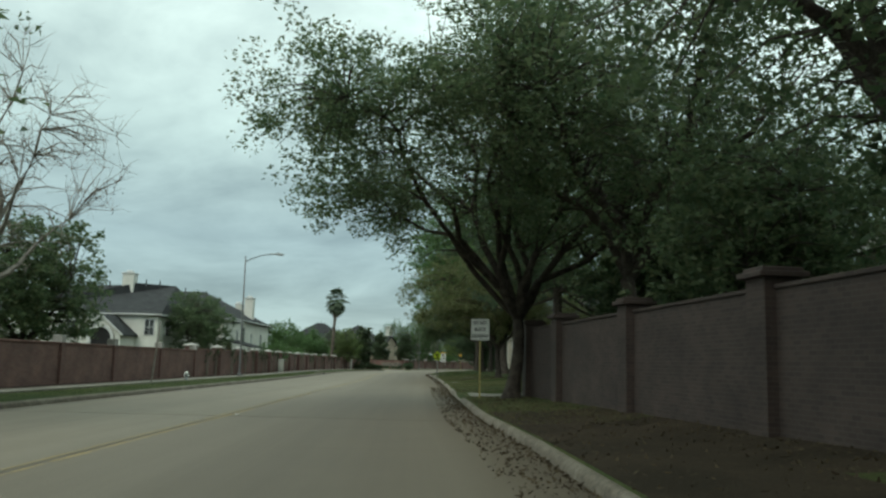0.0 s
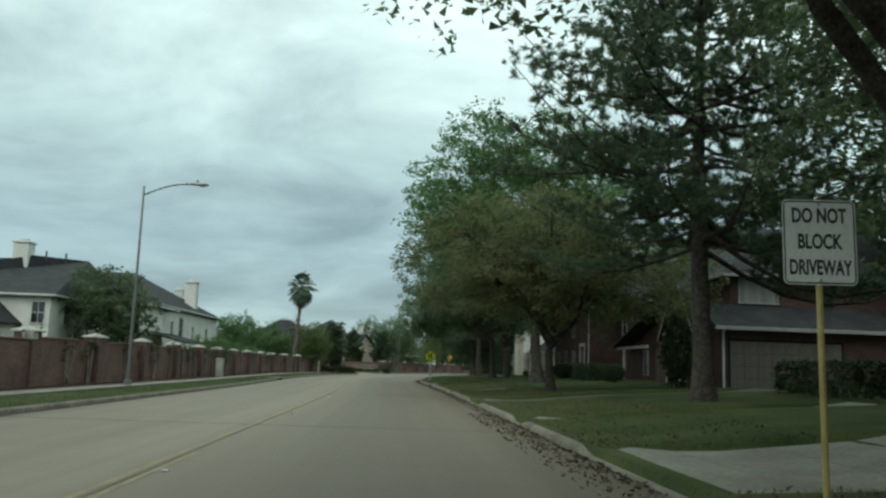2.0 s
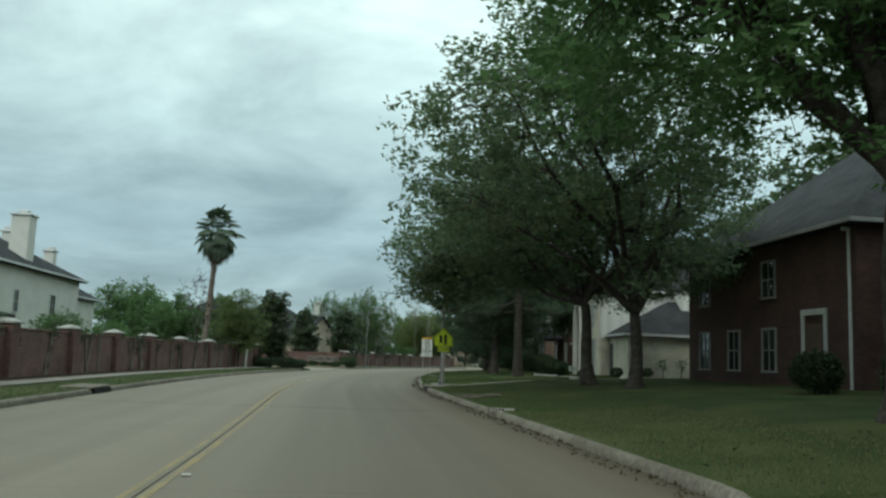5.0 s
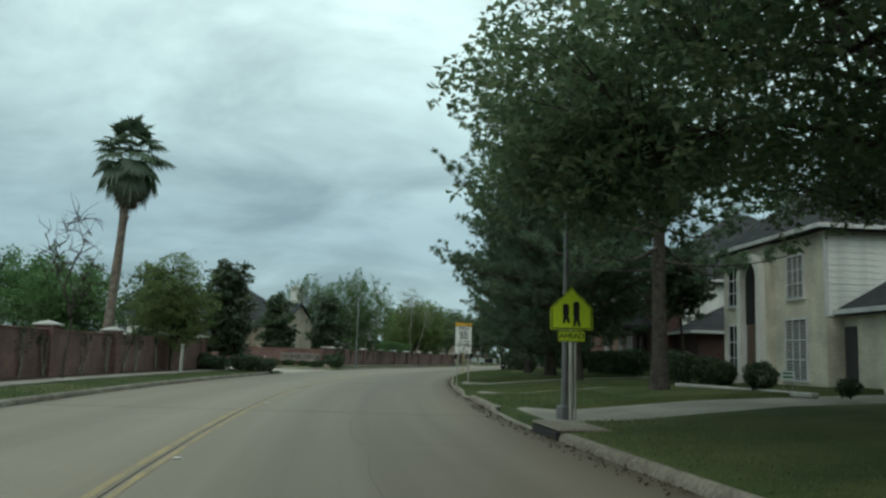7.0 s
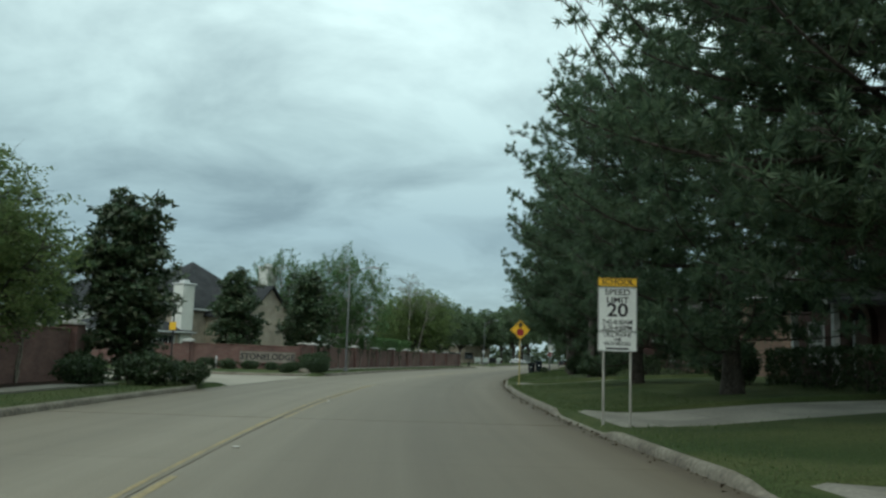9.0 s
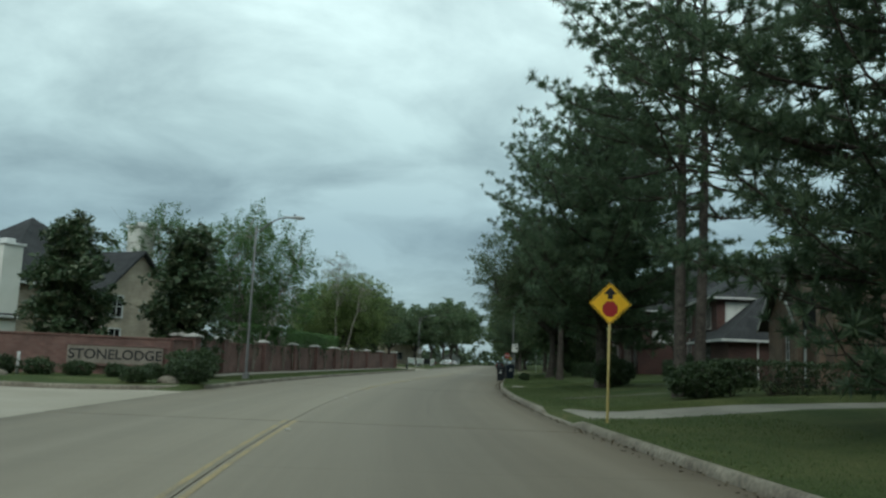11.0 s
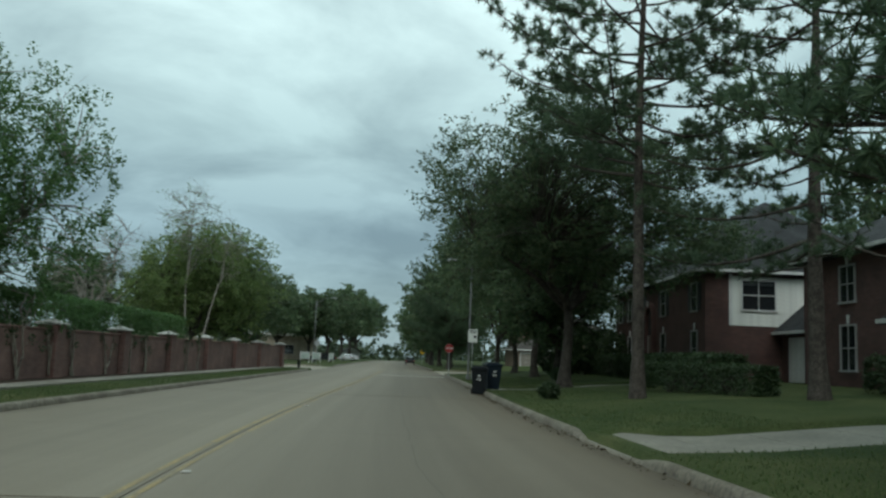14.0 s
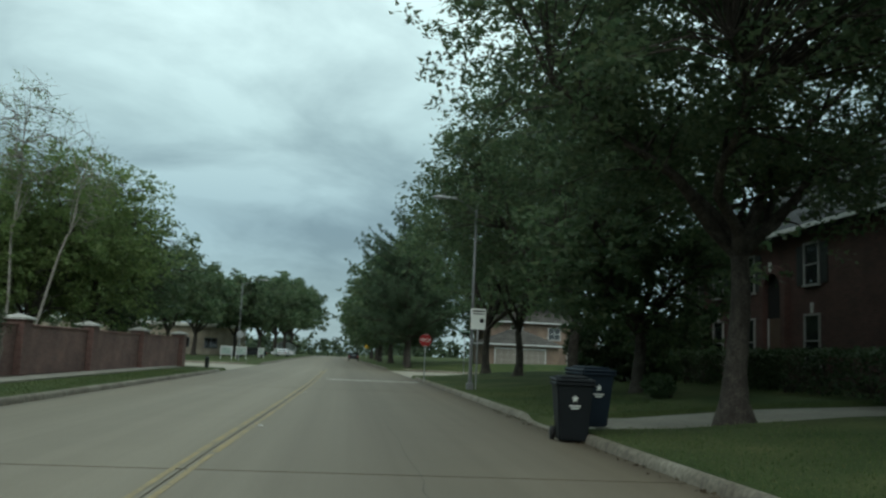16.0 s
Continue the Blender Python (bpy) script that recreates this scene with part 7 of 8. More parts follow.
def street_lamp(x, y, h, reach, rise_, turn, label, base=None):
    z = gz(x, y) if base is None else base
    t = thing("street_lamp", label, "street lamp", pose(x, y, z, 0, 0, turn), "street lamps")
    part("base", boxed(-0.13, 0.13, -0.13, 0.13, -0.1, 0.25, 0.03), M_POLE, t)
    pole("pole", 0.07, 0.042, 0.0, h + 0.12, M_POLE, t)
    f = np.linspace(0, 1, 10)
    arm = np.stack([reach * f, 0 * f, h - 0.25 + (rise_ + 0.25) * np.sin(f * math.pi / 2)], 1)
    put_mesh("arm", tubes_mesh("arm", [(arm, 0.034 - 0.006 * f, 8)]), M_POLE, t, smooth=True)
    bm = bmesh.new()
    r = bmesh.ops.create_uvsphere(bm, u_segments=14, v_segments=8, radius=1.0)
    for v in r["verts"]:
        v.co = Vector((0.36 * v.co.x, 0.15 * v.co.y * (1.0 + 0.25 * v.co.x), 0.10 * max(v.co.z, -0.35)))
    box(bm, -0.62, -0.2, -0.055, 0.055, -0.03, 0.06, 0.02)
    head = part("head", bm, M_LAMPGREY, t, m=pose(reach + 0.5, 0, h + rise_ + 0.01), smooth=True)
    bm = bmesh.new()
    r = bmesh.ops.create_uvsphere(bm, u_segments=12, v_segments=6, radius=1.0)
    for v in r["verts"]:
        v.co = Vector((0.2 * v.co.x + 0.08, 0.11 * v.co.y, -0.034 - 0.05 * max(0.0, -v.co.z)))
    part("lens", bm, M_LENS, head, "pale lamp lens", smooth=True)
    part("photocell", boxed(-0.04, 0.04, -0.04, 0.04, 0.08, 0.17, 0.015), M_SHUTTER, head, m=pose(-0.12, 0, 0))
    return t


street_lamp(-13.4, 58.9, 7.95, 1.75, 0.28, 2, "grey steel street lamp with a curved arm on the verge")
street_lamp(-4.02, 168.4, 6.75, 1.35, 0.55, heading(168) - 90, "grey steel street lamp with a curved arm on the verge")
street_lamp(-0.35, 102.5, 6.6, 1.35, 0.3, 180 + 12, "grey steel street lamp behind the school sign")
street_lamp(20.75, 207.3, 6.9, 0.9, 0.28, heading(207) + 90, "grey steel street lamp among the trees")
street_lamp(24.3, 271.0, 8.1, 1.9, 0.5, heading(260) - 90, "grey street lamp at the far corner")


def plate(name, pts, material, parent, y=0.0, t=0.004, label="", z=0.0, x=0.0):
    return part(name, prism(bmesh.new(), pts, y - t, y), material, parent, label, pose(x, 0, z))


def ring(w, h, r, t):
    """A thin border line just inside a rounded sheet."""
    bm = bmesh.new()
    o, i = rounded(w, h, r), rounded(w - 2 * t, h - 2 * t, max(0.005, r - t))
    a = [bm.verts.new((x, 0, z)) for x, z in o]
    b = [bm.verts.new((x, 0, z)) for x, z in i]
    for k in range(len(o)):
        bm.faces.new((a[k - 1], a[k], b[k], b[k - 1]))
    return bm


def bolt_heads(parent, zs, x=0.0):
    for z in zs:
        part("bolt", boxed(-0.012, 0.012, -0.014, -0.004, -0.012, 0.012, 0.004), M_STEEL, parent, m=pose(x, 0, z))


def sign_thing(label, x, y, turn, lean=0.0, group="", z=None):
    return thing("road_sign", label, "road sign", pose(x, y, gz(x, y) if z is None else z, 0, lean, turn), group)


# White sign by the first driveway.
t = sign_thing("white rectangular sign reading DO NOT BLOCK DRIVEWAY on a tan post", 1.33, 31.92, facing(32) - 3, -0.5)
pole("post", 0.028, 0.028, -0.2, 2.75, M_POST_YEL, t, "tan painted steel post", y=0.035)
b = plate("panel", rounded(0.66, 0.77, 0.05), M_SIGN_WHITE, t, z=2.39)
part("border", ring(0.64, 0.75, 0.045, 0.013), M_BLACK, b, m=pose(0, -0.0055, 0))
for i, w in enumerate(("DO NOT", "BLOCK", "DRIVEWAY")):
    lettering("lettering", w, 0.185, M_BLACK, b, 0, -0.0045, 0.235 - 0.235 * i, wide=(0.66, 0.66, 0.6)[i], bold=0.03)
bolt_heads(b, (0.345, -0.345))

# Yellow-green school warning sign with plain figure shapes and a plate below.
t = sign_thing("fluorescent yellow-green five-sided school warning sign with an AHEAD plate", -0.34, 101.94, facing(102), -0.8)
pole("post", 0.045, 0.045, -0.2, 2.1, M_POST, t, "grey steel post", y=0.05)
pole("second_post", 0.022, 0.022, -0.2, 1.9, M_POST, t, "thin grey steel post", x=0.09, y=0.05)
pent = [(-0.44, -0.42), (0.44, -0.42), (0.44, 0.02), (0.0, 0.45), (-0.44, 0.02)]
b = plate("panel", pent, M_SIGN_YG, t, z=2.22)
bm = bmesh.new()
o = [bm.verts.new((x * 0.955, 0, z * 0.955)) for x, z in pent]
i2 = [bm.verts.new((x * 0.905, 0, z * 0.905)) for x, z in pent]
for k in range(5):
    bm.faces.new((o[k - 1], o[k], i2[k], i2[k - 1]))
part("border", bm, M_BLACK, b, m=pose(0, -0.0055, 0))
for sx, hh in ((-0.12, 0.42), (0.10, 0.54)):
    bm = bmesh.new()
    prism(bm, rounded(0.13, hh * 0.62, 0.05), -0.001, 0)
    bmesh.ops.translate(bm, verts=bm.verts, vec=(0, 0, hh * 0.12))
    prism(bm, [(-0.07, -hh * 0.5), (-0.02, -hh * 0.5), (0.03, -hh * 0.1), (-0.05, -hh * 0.1)], -0.001, 0)
    prism(bm, [(0.04, -hh * 0.5), (0.09, -hh * 0.5), (0.05, -hh * 0.1), (-0.02, -hh * 0.1)], -0.001, 0)
    part("symbol", bm, M_BLACK, b, "plain black symbol", pose(sx, -0.0055, -0.08))
b = plate("lower_plate", rounded(0.56, 0.22, 0.03), M_SIGN_YG, t, z=1.67)
part("border", ring(0.54, 0.20, 0.025, 0.012), M_BLACK, b, m=pose(0, -0.0055, 0))
lettering("lettering", "AHEAD", 0.155, M_BLACK, b, 0, -0.0045, 0)

# School speed limit sign on two posts.
t = sign_thing("white school speed limit sign on two thin steel posts", 0.42, 124.0, facing(123) - 4, 0.0)
for sx in (-0.26, 0.26):
    pole("post", 0.026, 0.026, -0.2, 2.75, M_POST, t, "thin pale steel post", x=sx, y=0.03)
b = plate("school_plate", rounded(0.76, 0.17, 0.02), M_SIGN_YELLOW, t, z=2.73)
lettering("lettering", "SCHOOL", 0.15, M_BLACK, b, 0, -0.0045, 0, wide=1.05)
part("border", ring(0.75, 0.16, 0.02, 0.01), M_BLACK, b, m=pose(0, -0.0055, 0))
b = plate("limit_plate", rounded(0.76, 0.86, 0.03), M_SIGN_WHITE, t, z=2.205)
part("border", ring(0.745, 0.845, 0.03, 0.012), M_BLACK, b, m=pose(0, -0.0055, 0))
for txt, size, z, wd in (("SPEED", 0.16, 0.325, 1.15), ("LIMIT", 0.16, 0.175, 1.15), ("20", 0.36, -0.03, 1.15), ("7:45-8:30AM", 0.125, -0.255, 0.9), ("3:30-4:30PM", 0.125, -0.365, 0.9)):
    lettering("lettering", txt, size, M_BLACK, b, 0, -0.0045, z, wide=wd)
b = plate("phone_plate", rounded(0.76, 0.38, 0.03), M_SIGN_WHITE, t, z=1.575)
part("border", ring(0.745, 0.365, 0.03, 0.01), M_BLACK, b, m=pose(0, -0.0055, 0))
for txt, z in (("CELL PHONE", 0.125), ("USE", 0.04), ("PROHIBITED", -0.045)):
    lettering("lettering", txt, 0.092, M_BLACK, b, 0, -0.0045, z, wide=1.0)
part("small_bar", boxed(-0.22, 0.22, -0.006, -0.004, -0.15, -0.115), M_BLACK, b, "row of small print as a bar")

# Stop-ahead diamond.
t = sign_thing("yellow diamond warning sign with a red octagon and arrow", 3.48, 146.33, facing(148), 0.3)
pole("post", 0.028, 0.028, -0.2, 2.1, M_POST_YEL, t, "tan steel post", y=0.035)
q = 0.46
b = plate("panel", [(0, -q), (q, 0), (0, q), (-q, 0)], M_SIGN_YELLOW, t, z=2.53)
bm = bmesh.new()
o = [bm.verts.new((x * 0.95, 0, z * 0.95)) for x, z in ((0, -q), (q, 0), (0, q), (-q, 0))]
i2 = [bm.verts.new((x * 0.905, 0, z * 0.905)) for x, z in ((0, -q), (q, 0), (0, q), (-q, 0))]
for k in range(4):
    bm.faces.new((o[k - 1], o[k], i2[k], i2[k - 1]))
part("border", bm, M_BLACK, b, m=pose(0, -0.0055, 0))
plate("octagon", [(0.18 * math.cos(math.radians(22.5 + 45 * k)), 0.18 * math.sin(math.radians(22.5 + 45 * k))) for k in range(8)], M_SIGN_RED, b, y=-0.0045, t=0.0012, z=-0.115, label="dark red octagon symbol")
plate("arrow", [(-0.06, 0.1), (0.06, 0.1), (0.055, 0.2), (0.15, 0.2), (0, 0.36), (-0.15, 0.2), (-0.055, 0.2)], M_BLACK, b, y=-0.0045, t=0.0012, label="black arrow symbol")
bolt_heads(b, (0.45, -0.42))

# White notice sign near the bins, stop sign, street-name post.
t = sign_thing("white rectangular notice sign with small unreadable print", 20.85, 207.0, facing(207), 0)
pole("post", 0.026, 0.026, -0.2, 3.0, M_STEEL, t, y=0.035)
b = plate("panel", rounded(0.56, 0.78, 0.04), M_SIGN_WHITE, t, z=2.62)
part("print_bar", boxed(-0.23, 0.23, -0.006, -0.004, 0.26, 0.32), M_BLACK, b, "row of print as a bar")
part("print_bar", boxed(-0.2, 0.2, -0.006, -0.004, 0.17, 0.21), M_BLACK, b, "row of print as a bar")
plate("dot", [(0.09 * math.cos(a), 0.09 * math.sin(a)) for a in np.linspace(0, 2 * math.pi, 14, endpoint=False)], M_BLACK, b, y=-0.0045, t=0.0012, x=0.14, z=-0.06)


def stop_sign(x, y, turn, label, h=2.35):
    t = sign_thing(label, x, y, turn)
    pole("post", 0.026, 0.026, -0.2, h + 0.2, M_STEEL, t, y=0.03)
    b = plate("panel", [(0.33 * math.cos(math.radians(22.5 + 45 * k)), 0.33 * math.sin(math.radians(22.5 + 45 * k))) for k in range(8)], M_SIGN_RED, t, z=h)
    part("border", boxed(-0.12, 0.12, -0.006, -0.004, -0.30, -0.285), M_SIGN_WHITE, b)
    part("border", boxed(-0.12, 0.12, -0.006, -0.004, 0.285, 0.30), M_SIGN_WHITE, b)
    lettering("lettering", "STOP", 0.22, M_SIGN_WHITE, b, 0, -0.0045, 0)
    plate("back", [(0.335 * math.cos(math.radians(22.5 + 45 * k)), 0.335 * math.sin(math.radians(22.5 + 45 * k))) for k in range(8)], M_STEEL, b, y=0.006, label="bare steel back")
    return t


stop_sign(23.8, 218.8, facing(219), "red octagonal stop sign at the junction", 2.0)
stop_sign(*at(251.0, -7.5), facing(250) + 180, "stop sign seen from behind across the junction")
x, y = at(229.5, 9.0)
t = thing("street_name_sign", "thin post with a narrow green street name blade", "road sign", pose(x, y, 0.3, 0, 0, facing(228)))
pole("post", 0.026, 0.026, -0.3, 2.6, M_STEEL, t)
part("blade", boxed(-0.4, 0.4, -0.01, 0.01, 2.6, 2.76, 0.004), M_SIGN_GREEN, t)
part("bar", boxed(-0.3, 0.3, -0.013, -0.01, 2.65, 2.71), M_SIGN_WHITE, t, "street name as a plain bar")
x, y = at(330, 7.0)
t = sign_thing("small yellow diamond sign far down the street", x, y, facing(330))
pole("post", 0.03, 0.03, -0.2, 2.0, M_STEEL, t, y=0.035)
plate("panel", [(0, -0.5), (0.5, 0), (0, 0.5), (-0.5, 0)], M_SIGN_YELLOW, t, z=2.4)
# Low white notice boards by the far junction.
for x, y, w in ((22.2, 266.0, 1.2), (24.5, 270.2, 1.15), (37.4, 322.0, 1.3), (44.5, 338.0, 1.2), (30.5, 288.0, 0.7)):
    s = y
    t = thing("notice_board", "low white notice board on two posts", "sign", pose(x, y, 0.15, 0, 0, facing(s)))
    part("board", boxed(-w / 2, w / 2, -0.03, 0.03, 0.5, 1.35, 0.01), M_BOARD, t)
    for k in range(3):
        part("print_bar", boxed(-w * 0.4, w * 0.4, -0.034, -0.03, 0.66 + 0.2 * k, 0.72 + 0.2 * k), M_SIGN_GREEN, t, "row of print as a bar")
    for sx in (-1, 1):
        part("post", boxed(sx * w * 0.46 - 0.04, sx * w * 0.46 + 0.04, -0.04, 0.04, -0.2, 1.4, 0.006), M_TRIM, t)

# Lantern post at the side street's corner, with a small yellow plate on it.
t = thing("lantern_post", "slim black lantern post with a yellow plate by the entrance wall", "street lamp", pose(-15.2, 164.4, 0.15, 0, 0, facing(164)))
pole("base", 0.13, 0.09, -0.1, 0.55, M_BLACK, t)
pole("pole", 0.055, 0.045, 0.55, 3.45, M_BLACK, t)
pole("collar", 0.09, 0.12, 3.45, 3.56, M_BLACK, t)
pole("lantern", 0.10, 0.16, 3.565, 3.95, M_GLASS, t, "clear glass lantern", sides=6)
pole("cap", 0.21, 0.03, 3.955, 4.15, M_BLACK, t, sides=6)
for k in range(6):
    a = radians(60 * k)
    foot, top = np.array((0.108 * math.cos(a), 0.108 * math.sin(a), 3.56)), np.array((0.168 * math.cos(a), 0.168 * math.sin(a), 3.96))
    put_mesh("bar", tubes_mesh("bar", [(np.array([foot, (foot + top) / 2, top]), (0.012, 0.012, 0.012), 4)]), M_BLACK, t)
part("plate", boxed(-0.22, 0.22, -0.075, -0.06, 2.4, 2.9, 0.02), M_SIGN_YELLOW, t, "small yellow plate")

# Entrance wall with the estate's name.
entrance = wall_run("entrance_wall", [(-14.4, 166.4), (-12.0, 166.55), (-7.2, 167.05), (-6.4, 168.6)], 1.55, M_BRICK_WALL, "low red brick entrance wall carrying a tan name panel", pil_w=0.5, base_z=0.15, pil_at=(0, 3))
wall_run("side_street_wall", [(-14.6, 166.3), (-20.4, 166.6), (-26.2, 166.9), (-32.0, 167.2)], 1.5, M_BRICK_WALL, "low red brick wall along the side street", pil_w=0.5, base_z=0.15)
x0, y0, x1, y1 = -11.1, 166.44, -7.5, 166.82
ang = math.degrees(math.atan2(y1 - y0, x1 - x0))
t = thing("name_panel", "tan stone panel reading STONELODGE on the brick wall", "sign", pose((x0 + x1) / 2, (y0 + y1) / 2, 0.62, 0, 0, ang))
part("panel", boxed(-1.85, 1.85, -0.06, 0.06, 0, 0.72, 0.015), M_PANEL, t)
part("surround", box(boxed(-1.95, 1.95, -0.08, 0.0, -0.08, -0.004), -1.95, 1.95, -0.08, 0.0, 0.724, 0.80), M_BRICK_WALL, t)
lettering("lettering", "STONELODGE", 0.56, M_BLACK, t, 0, -0.064, 0.36, wide=1.0)
for k, (x, y) in enumerate(((-6.6, 160.2), (-12.5, 161.9))):
    t = thing("rock", "brown-grey rounded landscape boulder in the corner bed", "rock", pose(x, y, 0.2, 0, 0, k * 50))
    bm = bmesh.new()
    r = bmesh.ops.create_icosphere(bm, subdivisions=2, radius=0.4)
    for v in r["verts"]:
        v.co *= 1 + 0.3 * noise.noise(v.co * 3 + Vector((k, 0, 0)))
        v.co.z *= 0.55
    part("stone", bm, M_KERB, t, smooth=True)


# Wheeled bins at the kerb.
def bin_(x, y, turn, material, label, z):
    t = thing("wheeled_bin", label, "bin", pose(x, y, z, 0, 0, turn), "bins at the kerb")
    bm = bmesh.new()
    lo = [(-0.24, -0.26), (0.24, -0.26), (0.24, 0.24), (-0.24, 0.24)]
    hi = [(-0.31, -0.37), (0.31, -0.37), (0.31, 0.36), (-0.31, 0.36)]
    a = [bm.verts.new((px, py, 0.03)) for px, py in lo]
    b = [bm.verts.new((px, py, 1.0)) for px, py in hi]
    bm.faces.new(a[::-1])
    bm.faces.new(b)
    for k in range(4):
        bm.faces.new((a[k - 1], a[k], b[k], b[k - 1]))
    bmesh.ops.bevel(bm, geom=bm.edges[:], offset=0.03, segments=2, affect="EDGES")
    body = part("body", bm, material, t)
    part("rim", boxed(-0.34, 0.34, -0.40, 0.39, 0.95, 1.01, 0.02), material, body)
    bm = boxed(-0.345, 0.345, -0.41, 0.42, 0, 0.06, 0.025)
    box(bm, -0.26, 0.26, -0.3, 0.3, 0.055, 0.1, 0.03)
    lid = part("lid", bm, material, t, "domed plastic lid", pose(0, 0, 1.015, 1.5, 0, 0))
    part("handle", boxed(-0.26, 0.26, 0.40, 0.46, 0.9, 0.95, 0.02), material, t)
    for sx in (-1, 1):
        w = new("wheel", tubes_mesh("wheel", [(np.array([(-0.035, 0, 0), (-0.034, 0, 0), (0.034, 0, 0), (0.035, 0, 0)]), (0.02, 0.12, 0.12, 0.02), 16)]))
        w.data.materials.append(M_RUBBER)
        w.parent = t
        w.matrix_basis = pose(sx * 0.29, 0.26, 0.12)
    part("emblem", prism(bmesh.new(), [(0.07 * (1 if k % 2 == 0 else 0.42) * math.sin(k * math.pi / 5), 0.07 * (1 if k % 2 == 0 else 0.42) * math.cos(k * math.pi / 5)) for k in range(10)], -0.004, 0), M_SIGN_WHITE, body, "small pale star emblem", pose(0, -0.365, 0.74, 6, 0, 0))
    for k, w in enumerate((0.2, 0.14)):
        part("print_bar", boxed(-w / 2, w / 2, -0.004, 0, -0.012, 0.012), M_SIGN_WHITE, body, "pale print as a bar", pose(0, -0.358 + 0.006 * k, 0.62 - 0.04 * k, 6, 0, 0))
    return t


bin_(14.75, 191.15, heading(193) - 90 - 6, M_BIN, "dark wheeled bin with a star emblem in the gutter", 0.0)
bin_(15.66, 191.95, heading(193) - 90 + 10, M_BIN_BLUE, "dark blue wheeled bin on the verge behind another", 0.17)

# Small things on the verges.
t = thing("fire_hydrant", "short grey fire hydrant with a white cap on the verge", "hydrant", pose(-12.85, 45.2, 0.18) @ Matrix.Scale(0.7, 4))
put_mesh("barrel", tubes_mesh("barrel", [(np.array([(0, 0, -0.1), (0, 0, 0.04), (0, 0, 0.06), (0, 0, 0.5), (0, 0, 0.52)]), (0.17, 0.17, 0.115, 0.115, 0.13), 14)]), M_HYDRANT, t, smooth=True)
put_mesh("cap", tubes_mesh("cap", [(np.array([(0, 0, 0.5), (0, 0, 0.53), (0, 0, 0.6), (0, 0, 0.66), (0, 0, 0.70)]), (0.14, 0.15, 0.12, 0.05, 0.03), 14)]), M_SIGN_WHITE, t, "white domed cap", smooth=True)
for a in (0, 90, 180):
    put_mesh("nozzle", tubes_mesh("nozzle", [(np.array([(0.08, 0, 0.38), (0.2, 0, 0.38), (0.205, 0, 0.38)]), (0.055, 0.06, 0.01), 10)]), M_SIGN_WHITE, t, m=pose(0, 0, 0, 0, 0, a))
t = thing("marker_pole", "thin pale leaning marker pole on the verge", "pole", pose(-13.0, 40.4, 0.18, 0, 5.0, 0))
pole("pole", 0.045, 0.035, -0.2, 2.75, M_BARK_PALE, t)
t = thing("utility_cabinet", "pale grey-green utility cabinet against the brick wall", "cabinet", pose(*at(83.2, -9.05), 0.2, 0, 0, heading(83)))
part("body", boxed(-0.32, 0.32, -0.22, 0.22, 0, 1.15, 0.02), M_UTIL, t)
part("lid", boxed(-0.36, 0.36, -0.26, 0.26, 1.152, 1.22, 0.02), M_UTIL, t)
part("door", boxed(-0.27, 0.27, -0.235, -0.222, 0.1, 1.05, 0.006), M_UTIL, t)
part("door_handle", boxed(0.16, 0.2, -0.26, -0.236, 0.5, 0.66, 0.006), M_STEEL, t)
t = thing("marker_board", "pale grey weathered board standing against the brick wall", "post", pose(-13.35, 130.2, 0.2, 0, 2, heading(128)))
part("board", boxed(-0.17, 0.17, -0.04, 0.04, -0.1, 1.35, 0.012), M_UTIL, t)
part("top_strip", boxed(-0.18, 0.18, -0.05, 0.05, 1.352, 1.39, 0.01), M_TRIM, t)
t = thing("yard_sign", "small white yard sign on a wire stake", "sign", pose(7.15, 107.3, gz(7.15, 107.3), 0, 0, facing(107)))
part("panel", boxed(-0.2, 0.2, -0.005, 0.005, 0.3, 0.56, 0.002), M_SIGN_WHITE, t)
for k in range(2):
    part("print_bar", boxed(-0.14, 0.14, -0.0075, -0.005, 0.36 + 0.1 * k, 0.41 + 0.1 * k), M_SIGN_GREEN, t, "row of print as a bar")
for sx in (-0.12, 0.12):
    part("stake", boxed(sx - 0.006, sx + 0.006, -0.006, 0.006, -0.1, 0.3), M_STEEL, t)
for x, y in ((-12.3, 163.8),):
    t = thing("bollard_light", "small white garden marker post in the corner bed", "post", pose(x, y, 0.2))
    part("post", boxed(-0.05, 0.05, -0.05, 0.05, -0.1, 0.8, 0.01), M_TRIM, t)
t = thing("fire_hydrant", "small dark hydrant near the junction", "hydrant", pose(*at(226.4, -6.45), 0.17))
put_mesh("barrel", tubes_mesh("barrel", [(np.array([(0, 0, -0.1), (0, 0, 0.5), (0, 0, 0.52), (0, 0, 0.66)]), (0.12, 0.12, 0.15, 0.03), 12)]), M_SHUTTER, t, smooth=True)
# Garden stakes and bare crepe myrtle stems behind the wall.
crepe = tree_parts(81, 0.09, 0.5, (0, 0, 1.6), (0.6, 0.6, 0.6), 10, 0, M_HEDGE, M_BARK_PALE, limbs=6, limb_r=0.6)
for x, y, k in ((-5.0, 183.0, 1.5), (-3.2, 186.0, 1.4), (-2.0, 191.0, 1.5)):
    plant("crepe_myrtle", crepe, "pollarded bare pale-stemmed crepe myrtle", "tree", x, y, x * 30, k)


